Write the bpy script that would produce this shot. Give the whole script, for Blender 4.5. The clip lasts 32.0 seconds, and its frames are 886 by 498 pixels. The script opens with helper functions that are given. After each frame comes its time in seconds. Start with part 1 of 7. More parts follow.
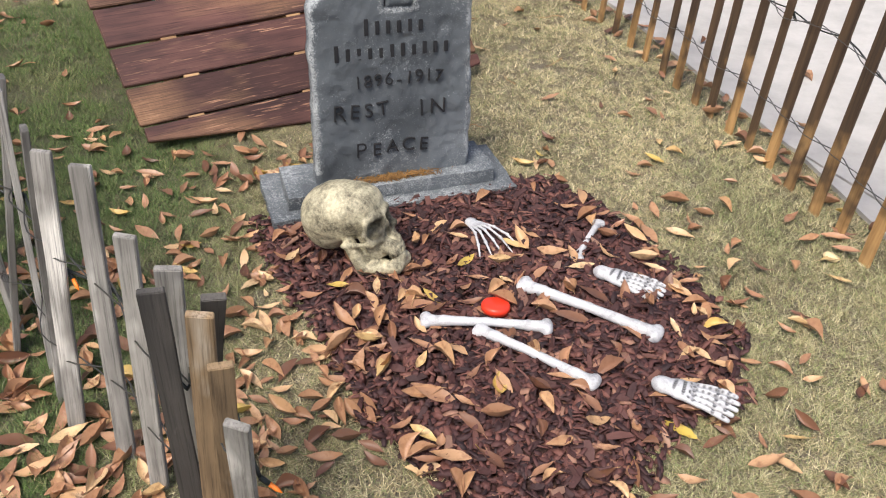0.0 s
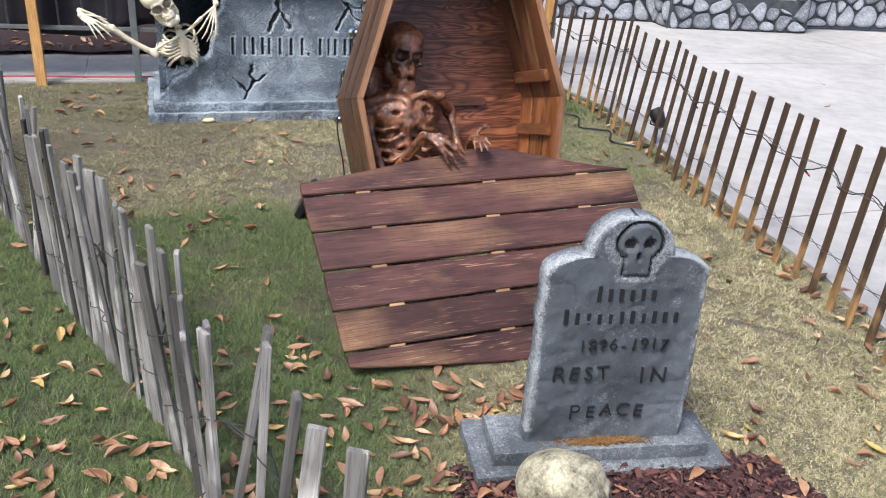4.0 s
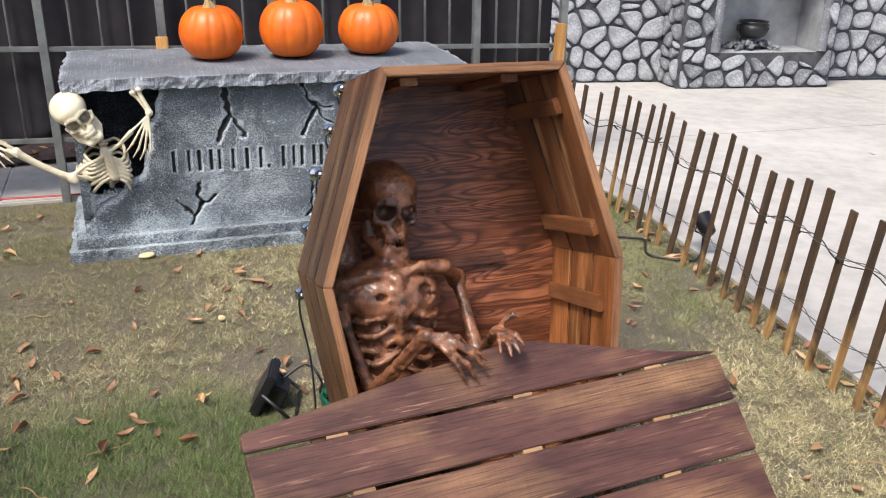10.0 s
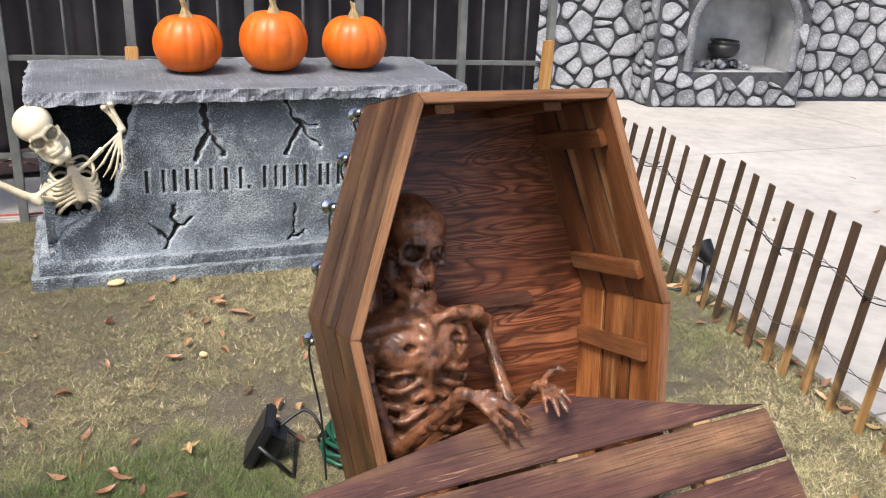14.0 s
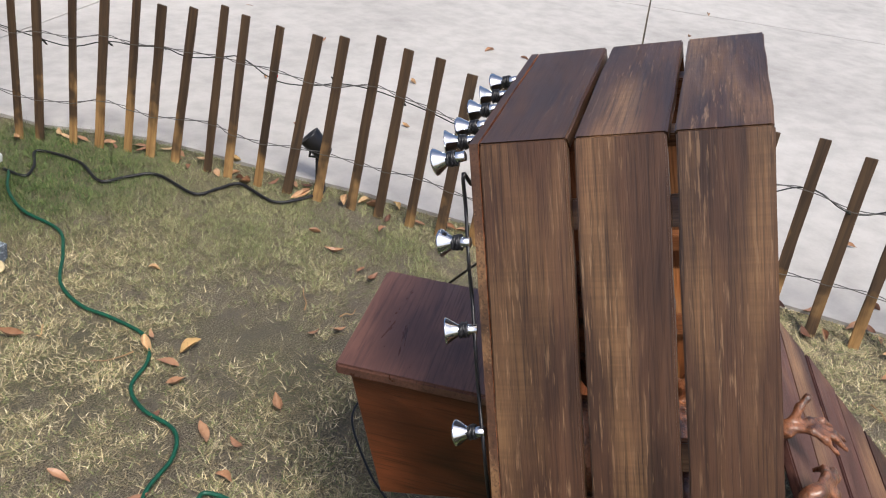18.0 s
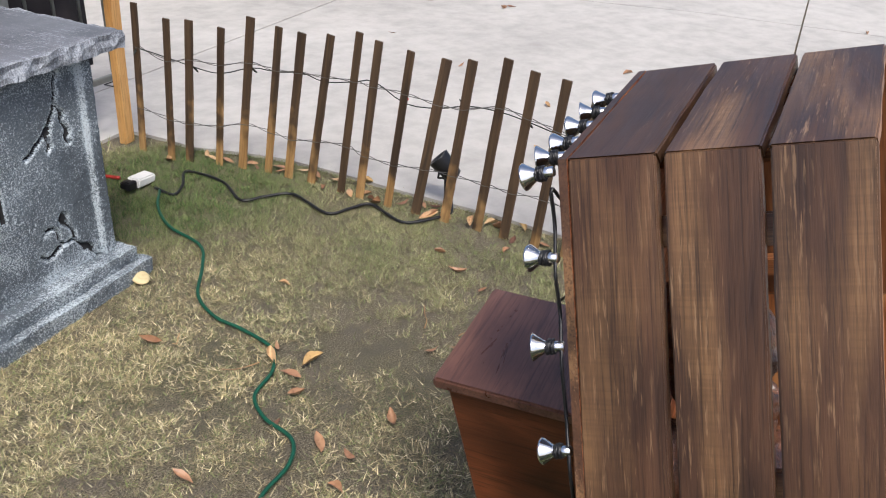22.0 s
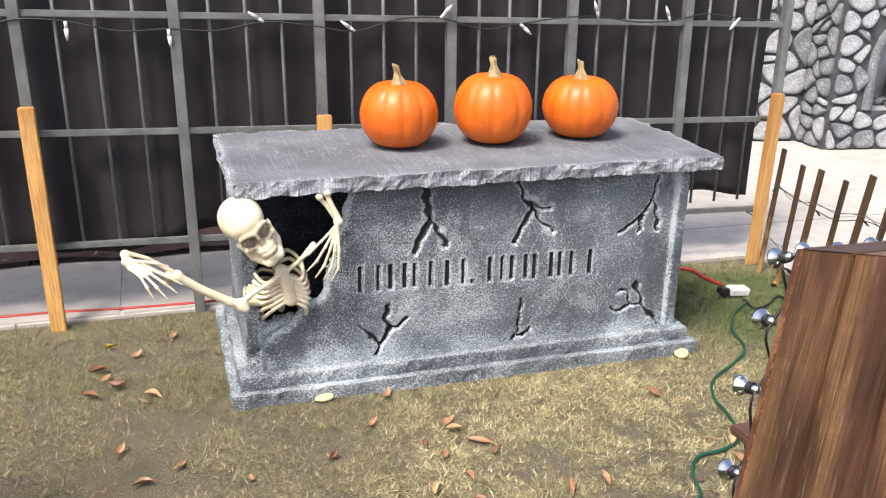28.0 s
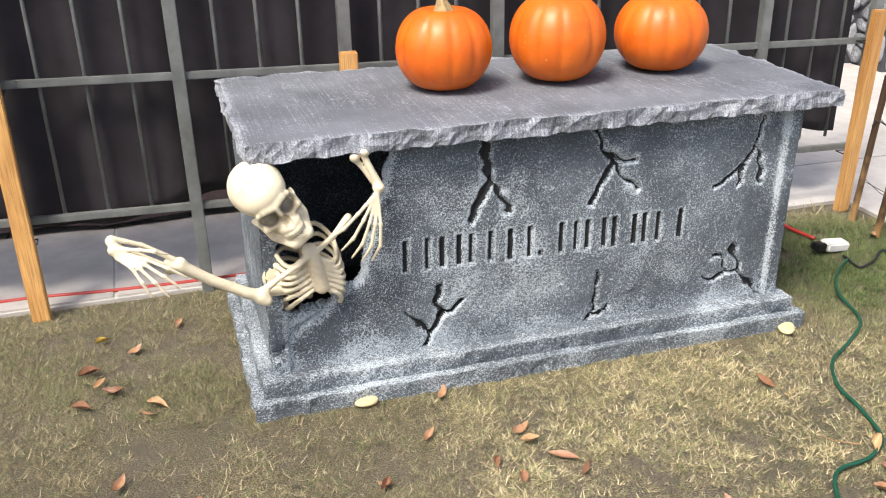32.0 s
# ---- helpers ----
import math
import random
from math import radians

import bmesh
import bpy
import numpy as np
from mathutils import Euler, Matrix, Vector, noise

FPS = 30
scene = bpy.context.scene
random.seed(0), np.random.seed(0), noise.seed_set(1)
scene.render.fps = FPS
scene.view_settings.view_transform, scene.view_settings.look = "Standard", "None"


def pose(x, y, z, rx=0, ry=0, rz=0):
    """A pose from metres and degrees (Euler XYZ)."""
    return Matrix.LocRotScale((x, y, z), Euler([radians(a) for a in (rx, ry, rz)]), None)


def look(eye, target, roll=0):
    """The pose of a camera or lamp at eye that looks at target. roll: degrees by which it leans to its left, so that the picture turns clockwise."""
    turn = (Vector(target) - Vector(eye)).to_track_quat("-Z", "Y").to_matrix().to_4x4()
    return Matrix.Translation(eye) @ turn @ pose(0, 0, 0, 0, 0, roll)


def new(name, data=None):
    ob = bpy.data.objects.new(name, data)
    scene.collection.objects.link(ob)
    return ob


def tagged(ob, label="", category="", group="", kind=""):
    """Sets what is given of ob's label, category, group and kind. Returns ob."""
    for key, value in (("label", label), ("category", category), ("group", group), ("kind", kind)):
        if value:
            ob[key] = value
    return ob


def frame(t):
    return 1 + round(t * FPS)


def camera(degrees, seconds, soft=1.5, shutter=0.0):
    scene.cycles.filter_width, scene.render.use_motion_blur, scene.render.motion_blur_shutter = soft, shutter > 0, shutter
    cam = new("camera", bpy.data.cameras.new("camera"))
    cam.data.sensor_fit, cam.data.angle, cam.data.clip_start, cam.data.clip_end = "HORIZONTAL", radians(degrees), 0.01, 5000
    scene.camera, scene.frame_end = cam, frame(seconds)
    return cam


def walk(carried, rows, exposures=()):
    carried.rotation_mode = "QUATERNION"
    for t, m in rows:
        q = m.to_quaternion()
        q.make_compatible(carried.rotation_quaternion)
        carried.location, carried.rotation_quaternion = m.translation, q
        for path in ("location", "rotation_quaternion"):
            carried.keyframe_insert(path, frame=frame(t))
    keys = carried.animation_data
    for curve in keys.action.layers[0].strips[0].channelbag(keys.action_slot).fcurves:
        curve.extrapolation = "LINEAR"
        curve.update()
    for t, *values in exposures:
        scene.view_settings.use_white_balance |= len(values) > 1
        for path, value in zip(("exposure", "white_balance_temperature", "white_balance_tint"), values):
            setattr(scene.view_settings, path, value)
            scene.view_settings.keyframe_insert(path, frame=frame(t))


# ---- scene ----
cam = camera(51.8, 32.0, soft=1.1)
METRES, EYE, TILT, LEAN, TURN = 8.0, 1.45, -35.1, -1.1, 0.0
ROWS = [
    (0.0, 0.0, 0.0, 0.0, 0.0, 0.0, -0.0),
    (0.5, 0.0223, -0.01, -0.0104, 1.72, -0.72, -1.86),
    (1.0, 0.03, -0.0135, -0.0105, 1.02, 1.31, -2.11),
    (1.5, 0.0239, -0.0074, -0.0046, 4.26, 3.22, -3.36),
    (2.0, 0.0096, -0.0016, 0.0002, 9.42, 4.0, -7.91),
    (2.5, 0.0021, -0.0057, -0.0001, 14.37, 4.51, -11.97),
    (3.0, -0.0124, 0.0004, 0.0038, 13.8, 4.75, -10.89),
    (3.5, -0.0314, 0.0031, 0.0173, 8.16, 7.45, -7.9),
    (4.0, -0.0419, 0.003, 0.0254, 5.59, 10.85, -6.99),
    (4.5, -0.0379, 0.0218, 0.0365, 6.63, 11.85, -5.15),
    (6.5, -0.0634, 0.0764, 0.0839, 3.96, 12.81, -4.5),
    (7.0, -0.0674, 0.0888, 0.0891, 3.54, 11.25, -4.19),
    (7.5, -0.0614, 0.1041, 0.0984, 4.88, 9.86, -4.1),
    (8.0, -0.0603, 0.1112, 0.1017, 3.51, 9.36, -5.85),
    (8.5, -0.0658, 0.1162, 0.1046, 2.35, 9.66, -7.35),
    (9.0, -0.0716, 0.1179, 0.1096, 2.61, 11.81, -6.82),
    (9.5, -0.0723, 0.1185, 0.112, 3.85, 13.25, -5.31),
    (10.0, -0.0691, 0.1177, 0.1114, 5.51, 13.58, -4.11),
    (10.5, -0.0659, 0.1173, 0.1107, 5.38, 14.41, -4.16),
    (11.0, -0.0642, 0.1181, 0.11, 5.19, 14.28, -4.85),
    (11.5, -0.0641, 0.1192, 0.1097, 5.95, 13.66, -5.17),
    (12.0, -0.0646, 0.1174, 0.1096, 7.68, 13.31, -5.15),
    (12.5, -0.0642, 0.1131, 0.1083, 6.33, 14.47, -5.14),
    (13.0, -0.0666, 0.114, 0.1091, 5.82, 14.54, -5.55),
    (13.5, -0.082, 0.1254, 0.1144, 3.79, 14.77, -4.74),
    (15.5, -0.1637, 0.1932, 0.1669, -7.21, 9.53, 2.76),
    (16.0, -0.1981, 0.2078, 0.1827, -14.38, 6.73, 6.86),
    (16.5, -0.2118, 0.2393, 0.1982, -18.27, 5.29, 9.38),
    (17.0, -0.2289, 0.2631, 0.2173, -26.72, 2.14, 13.6),
    (17.5, -0.2566, 0.2839, 0.2341, -38.34, -2.98, 19.34),
    (18.0, -0.2613, 0.2991, 0.2421, -46.1, -6.51, 21.2),
    (18.5, -0.2737, 0.3195, 0.2512, -52.42, -10.17, 24.96),
    (19.0, -0.2855, 0.3311, 0.2595, -58.78, -13.43, 27.14),
    (19.5, -0.2877, 0.3349, 0.2625, -61.94, -14.23, 27.44),
    (20.0, -0.2861, 0.3357, 0.262, -62.46, -14.83, 28.16),
    (20.5, -0.2854, 0.3345, 0.2608, -61.0, -14.34, 27.99),
    (21.0, -0.2835, 0.3259, 0.2579, -56.03, -11.31, 26.86),
    (21.5, -0.2682, 0.3067, 0.245, -47.8, -6.84, 24.15),
    (22.0, -0.2548, 0.2923, 0.2364, -36.13, -1.33, 20.68),
    (22.5, -0.2564, 0.2751, 0.2239, -23.86, 3.55, 15.47),
    (23.0, -0.2577, 0.2537, 0.2182, -13.52, 8.23, 9.99),
    (23.5, -0.2476, 0.2429, 0.2133, -5.25, 13.75, 4.46),
    (24.0, -0.2244, 0.2286, 0.2017, -0.69, 15.6, 0.05),
    (24.5, -0.2155, 0.2121, 0.1932, 0.93, 16.28, -0.65),
    (26.5, -0.1791, 0.185, 0.1734, 5.97, 16.85, -1.72),
    (27.0, -0.1803, 0.1872, 0.1743, 6.94, 16.53, -2.32),
    (27.5, -0.1861, 0.1927, 0.1758, 8.03, 16.05, -3.76),
    (28.0, -0.1944, 0.2013, 0.1789, 6.3, 15.38, -4.65),
    (28.5, -0.2084, 0.2144, 0.1842, 5.25, 15.41, -4.17),
    (29.0, -0.221, 0.2266, 0.1922, 4.15, 13.72, -2.01),
    (29.5, -0.2209, 0.2389, 0.1979, 4.23, 11.23, -2.18),
    (30.0, -0.2149, 0.2488, 0.2027, 4.96, 11.57, -3.43),
    (30.5, -0.2157, 0.2572, 0.2055, 4.4, 11.08, -2.74),
    (31.0, -0.2208, 0.2648, 0.2085, 5.5, 10.82, -2.73),
    (31.5, -0.2249, 0.2695, 0.2105, 6.17, 11.16, -3.02),
    (32.0, -0.2285, 0.2722, 0.2118, 6.72, 11.04, -3.09),
]
walk(cam, [(t, pose(0, 0, EYE, TILT, LEAN, TURN) @ pose(METRES * x, METRES * y, METRES * z, 90 + pitch, roll, yaw)) for t, x, y, z, yaw, pitch, roll in ROWS], [(0.0, 0.62, 6250, 10), (2.0, 0.66, 6300, 10), (3.0, 0.72, 5300, 10), (4.0, 0.68, 5750, 10), (7.0, 0.68, 6250, 10), (9.0, 0.68, 6200, 10), (13.0, 0.76, 6450, 10), (16.0, 0.56, 6100, 10), (18.0, 0.42, 6150, 10), (20.0, 0.46, 6250, 10), (22.0, 0.44, 6100, 10), (24.5, 0.70, 6450, 10), (27.0, 1.02, 6550, 10), (29.0, 0.97, 6450, 10), (32.0, 0.90, 6450, 10)])
# ---- light ----
SUN_ELEVATION, SUN_AZIMUTH = 57.0, 206.0  # degrees; azimuth counted from north (+y) towards east (+x)
world = bpy.data.worlds.new("sky")
scene.world = world
world.use_nodes = True
wn = world.node_tree.nodes
sky = wn.new("ShaderNodeTexSky")
sky.sky_type = "NISHITA"
sky.sun_disc = False
sky.sun_elevation = radians(SUN_ELEVATION)
sky.sun_rotation = radians(SUN_AZIMUTH)
sky.air_density, sky.dust_density = 0.8, 5.0
world.node_tree.links.new(sky.outputs[0], wn["Background"].inputs[0])
wn["Background"].inputs[1].default_value = 0.13
sun_data = bpy.data.lights.new("sun", "SUN")
sun_data.energy, sun_data.angle, sun_data.color = 2.2, radians(14), (1.0, 0.93, 0.82)
sun = new("sun", sun_data)
sun_from = Vector((math.sin(radians(SUN_AZIMUTH)) * math.cos(radians(SUN_ELEVATION)), math.cos(radians(SUN_AZIMUTH)) * math.cos(radians(SUN_ELEVATION)), math.sin(radians(SUN_ELEVATION))))
sun.matrix_world = look(sun_from * 20, (0, 0, 0))

# ---- materials ----
def graph(name):
    m = bpy.data.materials.new(name)
    m.use_nodes = True
    t = m.node_tree
    return m, t, t.nodes["Principled BSDF"]


def node(t, kind, **values):
    n = t.nodes.new("ShaderNode" + kind)
    for key, value in values.items():
        if key[0] == "_":
            n.inputs[key[1:].replace("_", " ")].default_value = value
        elif key == "operation":
            n.operation = value
        elif key == "blend_type":
            n.blend_type = value
        elif key == "attribute_name":
            n.attribute_name = value
        elif key == "data_type":
            n.data_type = value
        elif key == "feature":
            n.feature = value
        elif key == "wave_type":
            n.wave_type = value
        elif key == "bands_direction":
            n.bands_direction = value
    return n


def coords(t, scale=(1, 1, 1), shuffled=True, space="Object"):
    """Object coordinates, stretched, and shifted for each object."""
    c = t.nodes.new("ShaderNodeTexCoord")
    mp = t.nodes.new("ShaderNodeMapping")
    mp.inputs["Scale"].default_value = scale
    t.links.new(c.outputs[space], mp.inputs["Vector"])
    if shuffled:
        o = t.nodes.new("ShaderNodeObjectInfo")
        s = node(t, "Math", operation="MULTIPLY")
        s.inputs[1].default_value = 37.0
        t.links.new(o.outputs["Random"], s.inputs[0])
        t.links.new(s.outputs[0], mp.inputs["Location"])
    return mp.outputs[0]


def noise_tex(t, vec, scale, detail=4, rough=0.6, distortion=0.0):
    n = node(t, "TexNoise", _Scale=scale, _Detail=detail, _Roughness=rough, _Distortion=distortion)
    t.links.new(vec, n.inputs["Vector"])
    return n.outputs["Fac"]


def ramp(t, fac, stops):
    r = t.nodes.new("ShaderNodeValToRGB")
    e = r.color_ramp.elements
    while len(e) < len(stops):
        e.new(0.5)
    for slot, (p, c) in zip(e, stops):
        slot.position = p
        slot.color = (*c, 1) if len(c) == 3 else c
    t.links.new(fac, r.inputs[0])
    return r.outputs[0]


def mix(t, fac, a, b, blend="MIX"):
    n = t.nodes.new("ShaderNodeMix")
    n.data_type = "RGBA"
    n.blend_type = blend
    for socket, value in ((n.inputs[0], fac), (n.inputs[6], a), (n.inputs[7], b)):
        if isinstance(value, (int, float)):
            socket.default_value = value
        elif isinstance(value, tuple):
            socket.default_value = (*value, 1)
        else:
            t.links.new(value, socket)
    return n.outputs[2]


def math_node(t, op, a, b=0.0, clamp=False):
    n = t.nodes.new("ShaderNodeMath")
    n.operation, n.use_clamp = op, clamp
    for socket, value in ((n.inputs[0], a), (n.inputs[1], b)):
        if isinstance(value, (int, float)):
            socket.default_value = value
        else:
            t.links.new(value, socket)
    return n.outputs[0]


def bump(t, bsdf, height, strength, distance):
    b = node(t, "Bump", _Strength=strength, _Distance=distance)
    t.links.new(height, b.inputs["Height"])
    t.links.new(b.outputs[0], bsdf.inputs["Normal"])


def plain(name, colour, rough=0.6, metal=0.0, spread=0.15, scale=30.0, relief=0.15):
    """A plain surface with slight blotches and fine relief."""
    m, t, b = graph(name)
    v = coords(t)
    n = noise_tex(t, v, scale)
    lo = tuple(c * (1 - spread) for c in colour)
    hi = tuple(min(1, c * (1 + spread)) for c in colour)
    t.links.new(ramp(t, n, [(0.3, lo), (0.7, hi)]), b.inputs["Base Color"])
    b.inputs["Roughness"].default_value, b.inputs["Metallic"].default_value = rough, metal
    bump(t, b, noise_tex(t, v, scale * 5), relief, 0.003)
    return m


def wood(name, dark, light, rough=0.5, grain=1.0, worn=None, worn_at=0.62, worn_scale=3.0, flecks=None, spread=0.35, fleck_size=(9, 150, 150), saw=0.0, soft_wear=7.0, worn_stretch=2.6, knots=0.0):
    """Stained timber, its grain along x: streaks, fine pores, blotches and bare, worn patches; some patches carry
    painted light.
    """
    m, t, b = graph(name)
    streak = noise_tex(t, coords(t, (1.3, 24 * grain, 24 * grain)), 1.0, 6, 0.7, 1.2)
    fine = noise_tex(t, coords(t, (6, 240, 240)), 1.0, 3, 0.7)
    blotch = noise_tex(t, coords(t, (1.5, 3, 3)), 2.2, 3, 0.55)
    c = ramp(t, streak, [(0.34, dark), (0.50, tuple(a * 0.6 + q * 0.4 for a, q in zip(dark, light))), (0.66, light)])
    c = mix(t, 0.45, c, ramp(t, blotch, [(0.38, dark), (0.62, light)]))
    o = t.nodes.new("ShaderNodeObjectInfo")
    hsv = t.nodes.new("ShaderNodeHueSaturation")
    t.links.new(c, hsv.inputs["Color"])
    t.links.new(math_node(t, "ADD", math_node(t, "MULTIPLY", o.outputs["Random"], spread), 1 - spread / 2), hsv.inputs["Value"])
    c = hsv.outputs[0]
    if worn:
        w = noise_tex(t, coords(t, (1.0, worn_stretch, worn_stretch)), worn_scale, 3, 0.5)
        w = math_node(t, "MULTIPLY", math_node(t, "SUBTRACT", w, worn_at), soft_wear, True)
        w = math_node(t, "MULTIPLY", w, ramp(t, fine, [(0.3, (0.45, 0.45, 0.45)), (0.6, (0.95, 0.95, 0.95))]))
        if saw:
            marks = noise_tex(t, coords(t, (150, 5, 5)), 1.0, 2, 0.5)
            w = math_node(t, "MULTIPLY", w, ramp(t, marks, [(0.42, (1 - saw,) * 3), (0.58, (1, 1, 1))]))
        c = mix(t, w, c, worn)
    c = mix(t, ramp(t, fine, [(0.32, (0.55, 0.55, 0.55)), (0.5, (0, 0, 0))]), c, tuple(a * 0.35 for a in dark))
    if flecks:
        f = noise_tex(t, coords(t, fleck_size), 1.0, 3, 0.6)
        zone = noise_tex(t, coords(t, (1.2, 9, 9)), 1.0, 3, 0.6)
        f = math_node(t, "MULTIPLY", math_node(t, "MULTIPLY", math_node(t, "SUBTRACT", f, 0.58), 9.0, True), math_node(t, "MULTIPLY", math_node(t, "SUBTRACT", zone, 0.44), 5.0, True))
        c = mix(t, math_node(t, "MULTIPLY", f, 0.75), c, flecks)
    if knots:
        v = t.nodes.new("ShaderNodeTexVoronoi")
        t.links.new(coords(t, (1.5, 4.2, 4.2)), v.inputs["Vector"])
        v.inputs["Scale"].default_value = 1.0
        near = math_node(t, "ADD", v.outputs["Distance"], math_node(t, "MULTIPLY", math_node(t, "SUBTRACT", fine, 0.5), 0.05))
        c = mix(t, ramp(t, near, [(0.05 * knots, (0.9, 0.9, 0.9)), (0.13 * knots, (0, 0, 0))]), c, (0.20, 0.070, 0.022))
        c = mix(t, ramp(t, near, [(0.03 * knots, (0.9, 0.9, 0.9)), (0.06 * knots, (0, 0, 0))]), c, (0.030, 0.012, 0.006))
    t.links.new(c, b.inputs["Base Color"])
    t.links.new(ramp(t, streak, [(0.2, (rough - 0.1,) * 3), (0.8, (rough + 0.15,) * 3)]), b.inputs["Roughness"])
    bump(t, b, math_node(t, "ADD", streak, math_node(t, "MULTIPLY", fine, 0.5)), 0.35, 0.004)
    return m


M_COFFIN = wood("stained_coffin_boards", (0.021, 0.010, 0.0065), (0.108, 0.051, 0.026), 0.38, 0.5, (0.40, 0.225, 0.098), 0.525, 1.5, (0.30, 0.185, 0.10), spread=0.45, fleck_size=(16, 210, 210), saw=0.22, soft_wear=3.2, worn_stretch=5.5, knots=0.8)
M_COFFIN_FOOT = wood("reddish_stained_foot_boards", (0.030, 0.012, 0.006), (0.165, 0.066, 0.026), 0.38, 0.5, (0.46, 0.235, 0.090), 0.52, 1.8, spread=0.45, saw=0.2, soft_wear=3.0, worn_stretch=5.5, knots=1.3)
# one inner stain in two tones: sunlit foot boards, shaded upper boards and cleats
M_COFFIN_INSIDE = wood("orange_stained_sunlit_inner_boards", (0.070, 0.020, 0.007), (0.56, 0.215, 0.070), 0.32, 0.45, (0.62, 0.34, 0.14), 0.55, 2.0, spread=0.6, worn_stretch=5.0)
M_COFFIN_DARK_INSIDE = wood("brown_stained_shaded_inner_boards", (0.036, 0.013, 0.007), (0.32, 0.125, 0.047), 0.34, 0.45, (0.46, 0.25, 0.115), 0.55, 2.0, spread=0.5, worn_stretch=5.0)
M_EDGE = wood("sawn_reddish_edge", (0.13, 0.052, 0.022), (0.42, 0.215, 0.10), 0.5, 1.4)
# the lid's pale patches are bare wear with dappled sun painted in
M_LID = wood("dark_plum_stained_lid", (0.035, 0.017, 0.016), (0.122, 0.056, 0.045), 0.48, 0.5, (0.38, 0.215, 0.110), 0.53, 2.2, (0.50, 0.28, 0.17), 0.5, (9, 150, 150), 0.12, 3.6)
M_LID.node_tree.nodes["Principled BSDF"].inputs["Specular IOR Level"].default_value = 0.3
M_BATTEN = wood("pale_sawn_batten", (0.26, 0.14, 0.06), (0.52, 0.33, 0.16), 0.6)
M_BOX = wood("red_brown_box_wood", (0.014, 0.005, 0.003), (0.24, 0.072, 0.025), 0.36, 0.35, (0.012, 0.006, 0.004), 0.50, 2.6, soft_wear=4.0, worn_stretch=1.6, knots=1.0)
# plum-red top, lightened with pale grey patches that paint in its sky sheen
M_BOX_TOP = wood("plum_red_sheen_box_top", (0.085, 0.040, 0.030), (0.36, 0.170, 0.115), 0.30, 0.35, (0.36, 0.245, 0.21), 0.53, 2.2, soft_wear=3.0)
M_PICKET_GREY = wood("weathered_grey_picket", (0.095, 0.088, 0.078), (0.40, 0.38, 0.345), 0.8, 0.5, (0.74, 0.71, 0.65), 0.56, 4.0, spread=0.6)
M_PICKET_BROWN = wood("weathered_brown_picket", (0.10, 0.065, 0.035), (0.36, 0.25, 0.14), 0.8, 0.5, (0.5, 0.45, 0.37), 0.60, 5.0)
M_PICKET_DARK = wood("sooty_dark_picket", (0.03, 0.028, 0.026), (0.10, 0.09, 0.08), 0.8, 0.5, (0.4, 0.37, 0.33), 0.66, 5.0)


def sprayed_picket():
    """Tan slats stained dark brown from the top down; the foot stays bare."""
    m, t, b = graph("brown_stained_tan_picket")
    streak = noise_tex(t, coords(t, (2.0, 30, 30)), 1.0, 5, 0.7, 0.8)
    fine = noise_tex(t, coords(t, (8, 260, 260)), 1.0, 3, 0.7)
    bare = ramp(t, streak, [(0.35, (0.25, 0.135, 0.045)), (0.65, (0.48, 0.29, 0.115))])
    stain = ramp(t, streak, [(0.35, (0.020, 0.013, 0.009)), (0.65, (0.062, 0.036, 0.020))])
    c = t.nodes.new("ShaderNodeTexCoord")
    xyz = t.nodes.new("ShaderNodeSeparateXYZ")
    t.links.new(c.outputs["Object"], xyz.inputs[0])
    o = t.nodes.new("ShaderNodeObjectInfo")
    patch = noise_tex(t, coords(t, (5, 6, 6)), 1.0, 3, 0.6)
    edge = math_node(t, "ADD", math_node(t, "MULTIPLY", math_node(t, "SUBTRACT", xyz.outputs[0], 0.05), 5.0), math_node(t, "MULTIPLY", math_node(t, "SUBTRACT", patch, 0.47), 5.0))
    edge = math_node(t, "ADD", edge, math_node(t, "MULTIPLY", math_node(t, "SUBTRACT", o.outputs["Random"], 0.4), 0.9), True)
    col = mix(t, math_node(t, "MULTIPLY", edge, 0.92), bare, stain)
    t.links.new(col, b.inputs["Base Color"])
    b.inputs["Roughness"].default_value = 0.72
    bump(t, b, math_node(t, "ADD", streak, fine), 0.3, 0.003)
    return m


M_PICKET_TAN = sprayed_picket()
M_STAKE = wood("golden_pine_stake", (0.42, 0.20, 0.055), (0.72, 0.42, 0.15), 0.6, 0.6)

M_BLACK = plain("black_plastic", (0.012, 0.012, 0.014), 0.4)
M_WIRE = plain("dark_green_wire", (0.016, 0.02, 0.016), 0.5)
M_STEEL_WIRE = plain("dull_steel_wire", (0.12, 0.115, 0.105), 0.5, 0.8)
M_HOSE = plain("green_rubber_cord", (0.008, 0.075, 0.042), 0.4)
M_RED = plain("red_plastic", (0.75, 0.045, 0.018), 0.35, spread=0.08)
M_REDCORD = plain("red_cord", (0.32, 0.024, 0.016), 0.45)
M_CHROME = plain("chrome", (0.80, 0.80, 0.80), 0.08, 1.0, 0.03, relief=0.0)
M_IRON = plain("grey_green_steel_fence", (0.185, 0.195, 0.190), 0.55, 0.35, 0.3, 9)
M_WHITE = plain("white_plastic", (0.72, 0.72, 0.70), 0.4, spread=0.06)
M_ORANGE_BULB = plain("orange_glass_bulb", (0.85, 0.22, 0.03), 0.15)
M_RED_BULB = plain("red_glass_bulb", (0.6, 0.04, 0.03), 0.15)
M_CLEAR_BULB = plain("frosted_clear_bulb", (0.62, 0.64, 0.62), 0.15)
M_PAINT_SHADE_BLACK = plain("black_groove_paint_and_shade", (0.012, 0.012, 0.014), 0.8)
M_STEM = plain("dry_pumpkin_stem", (0.33, 0.25, 0.12), 0.8, 0, 0.35, 60, 0.6)


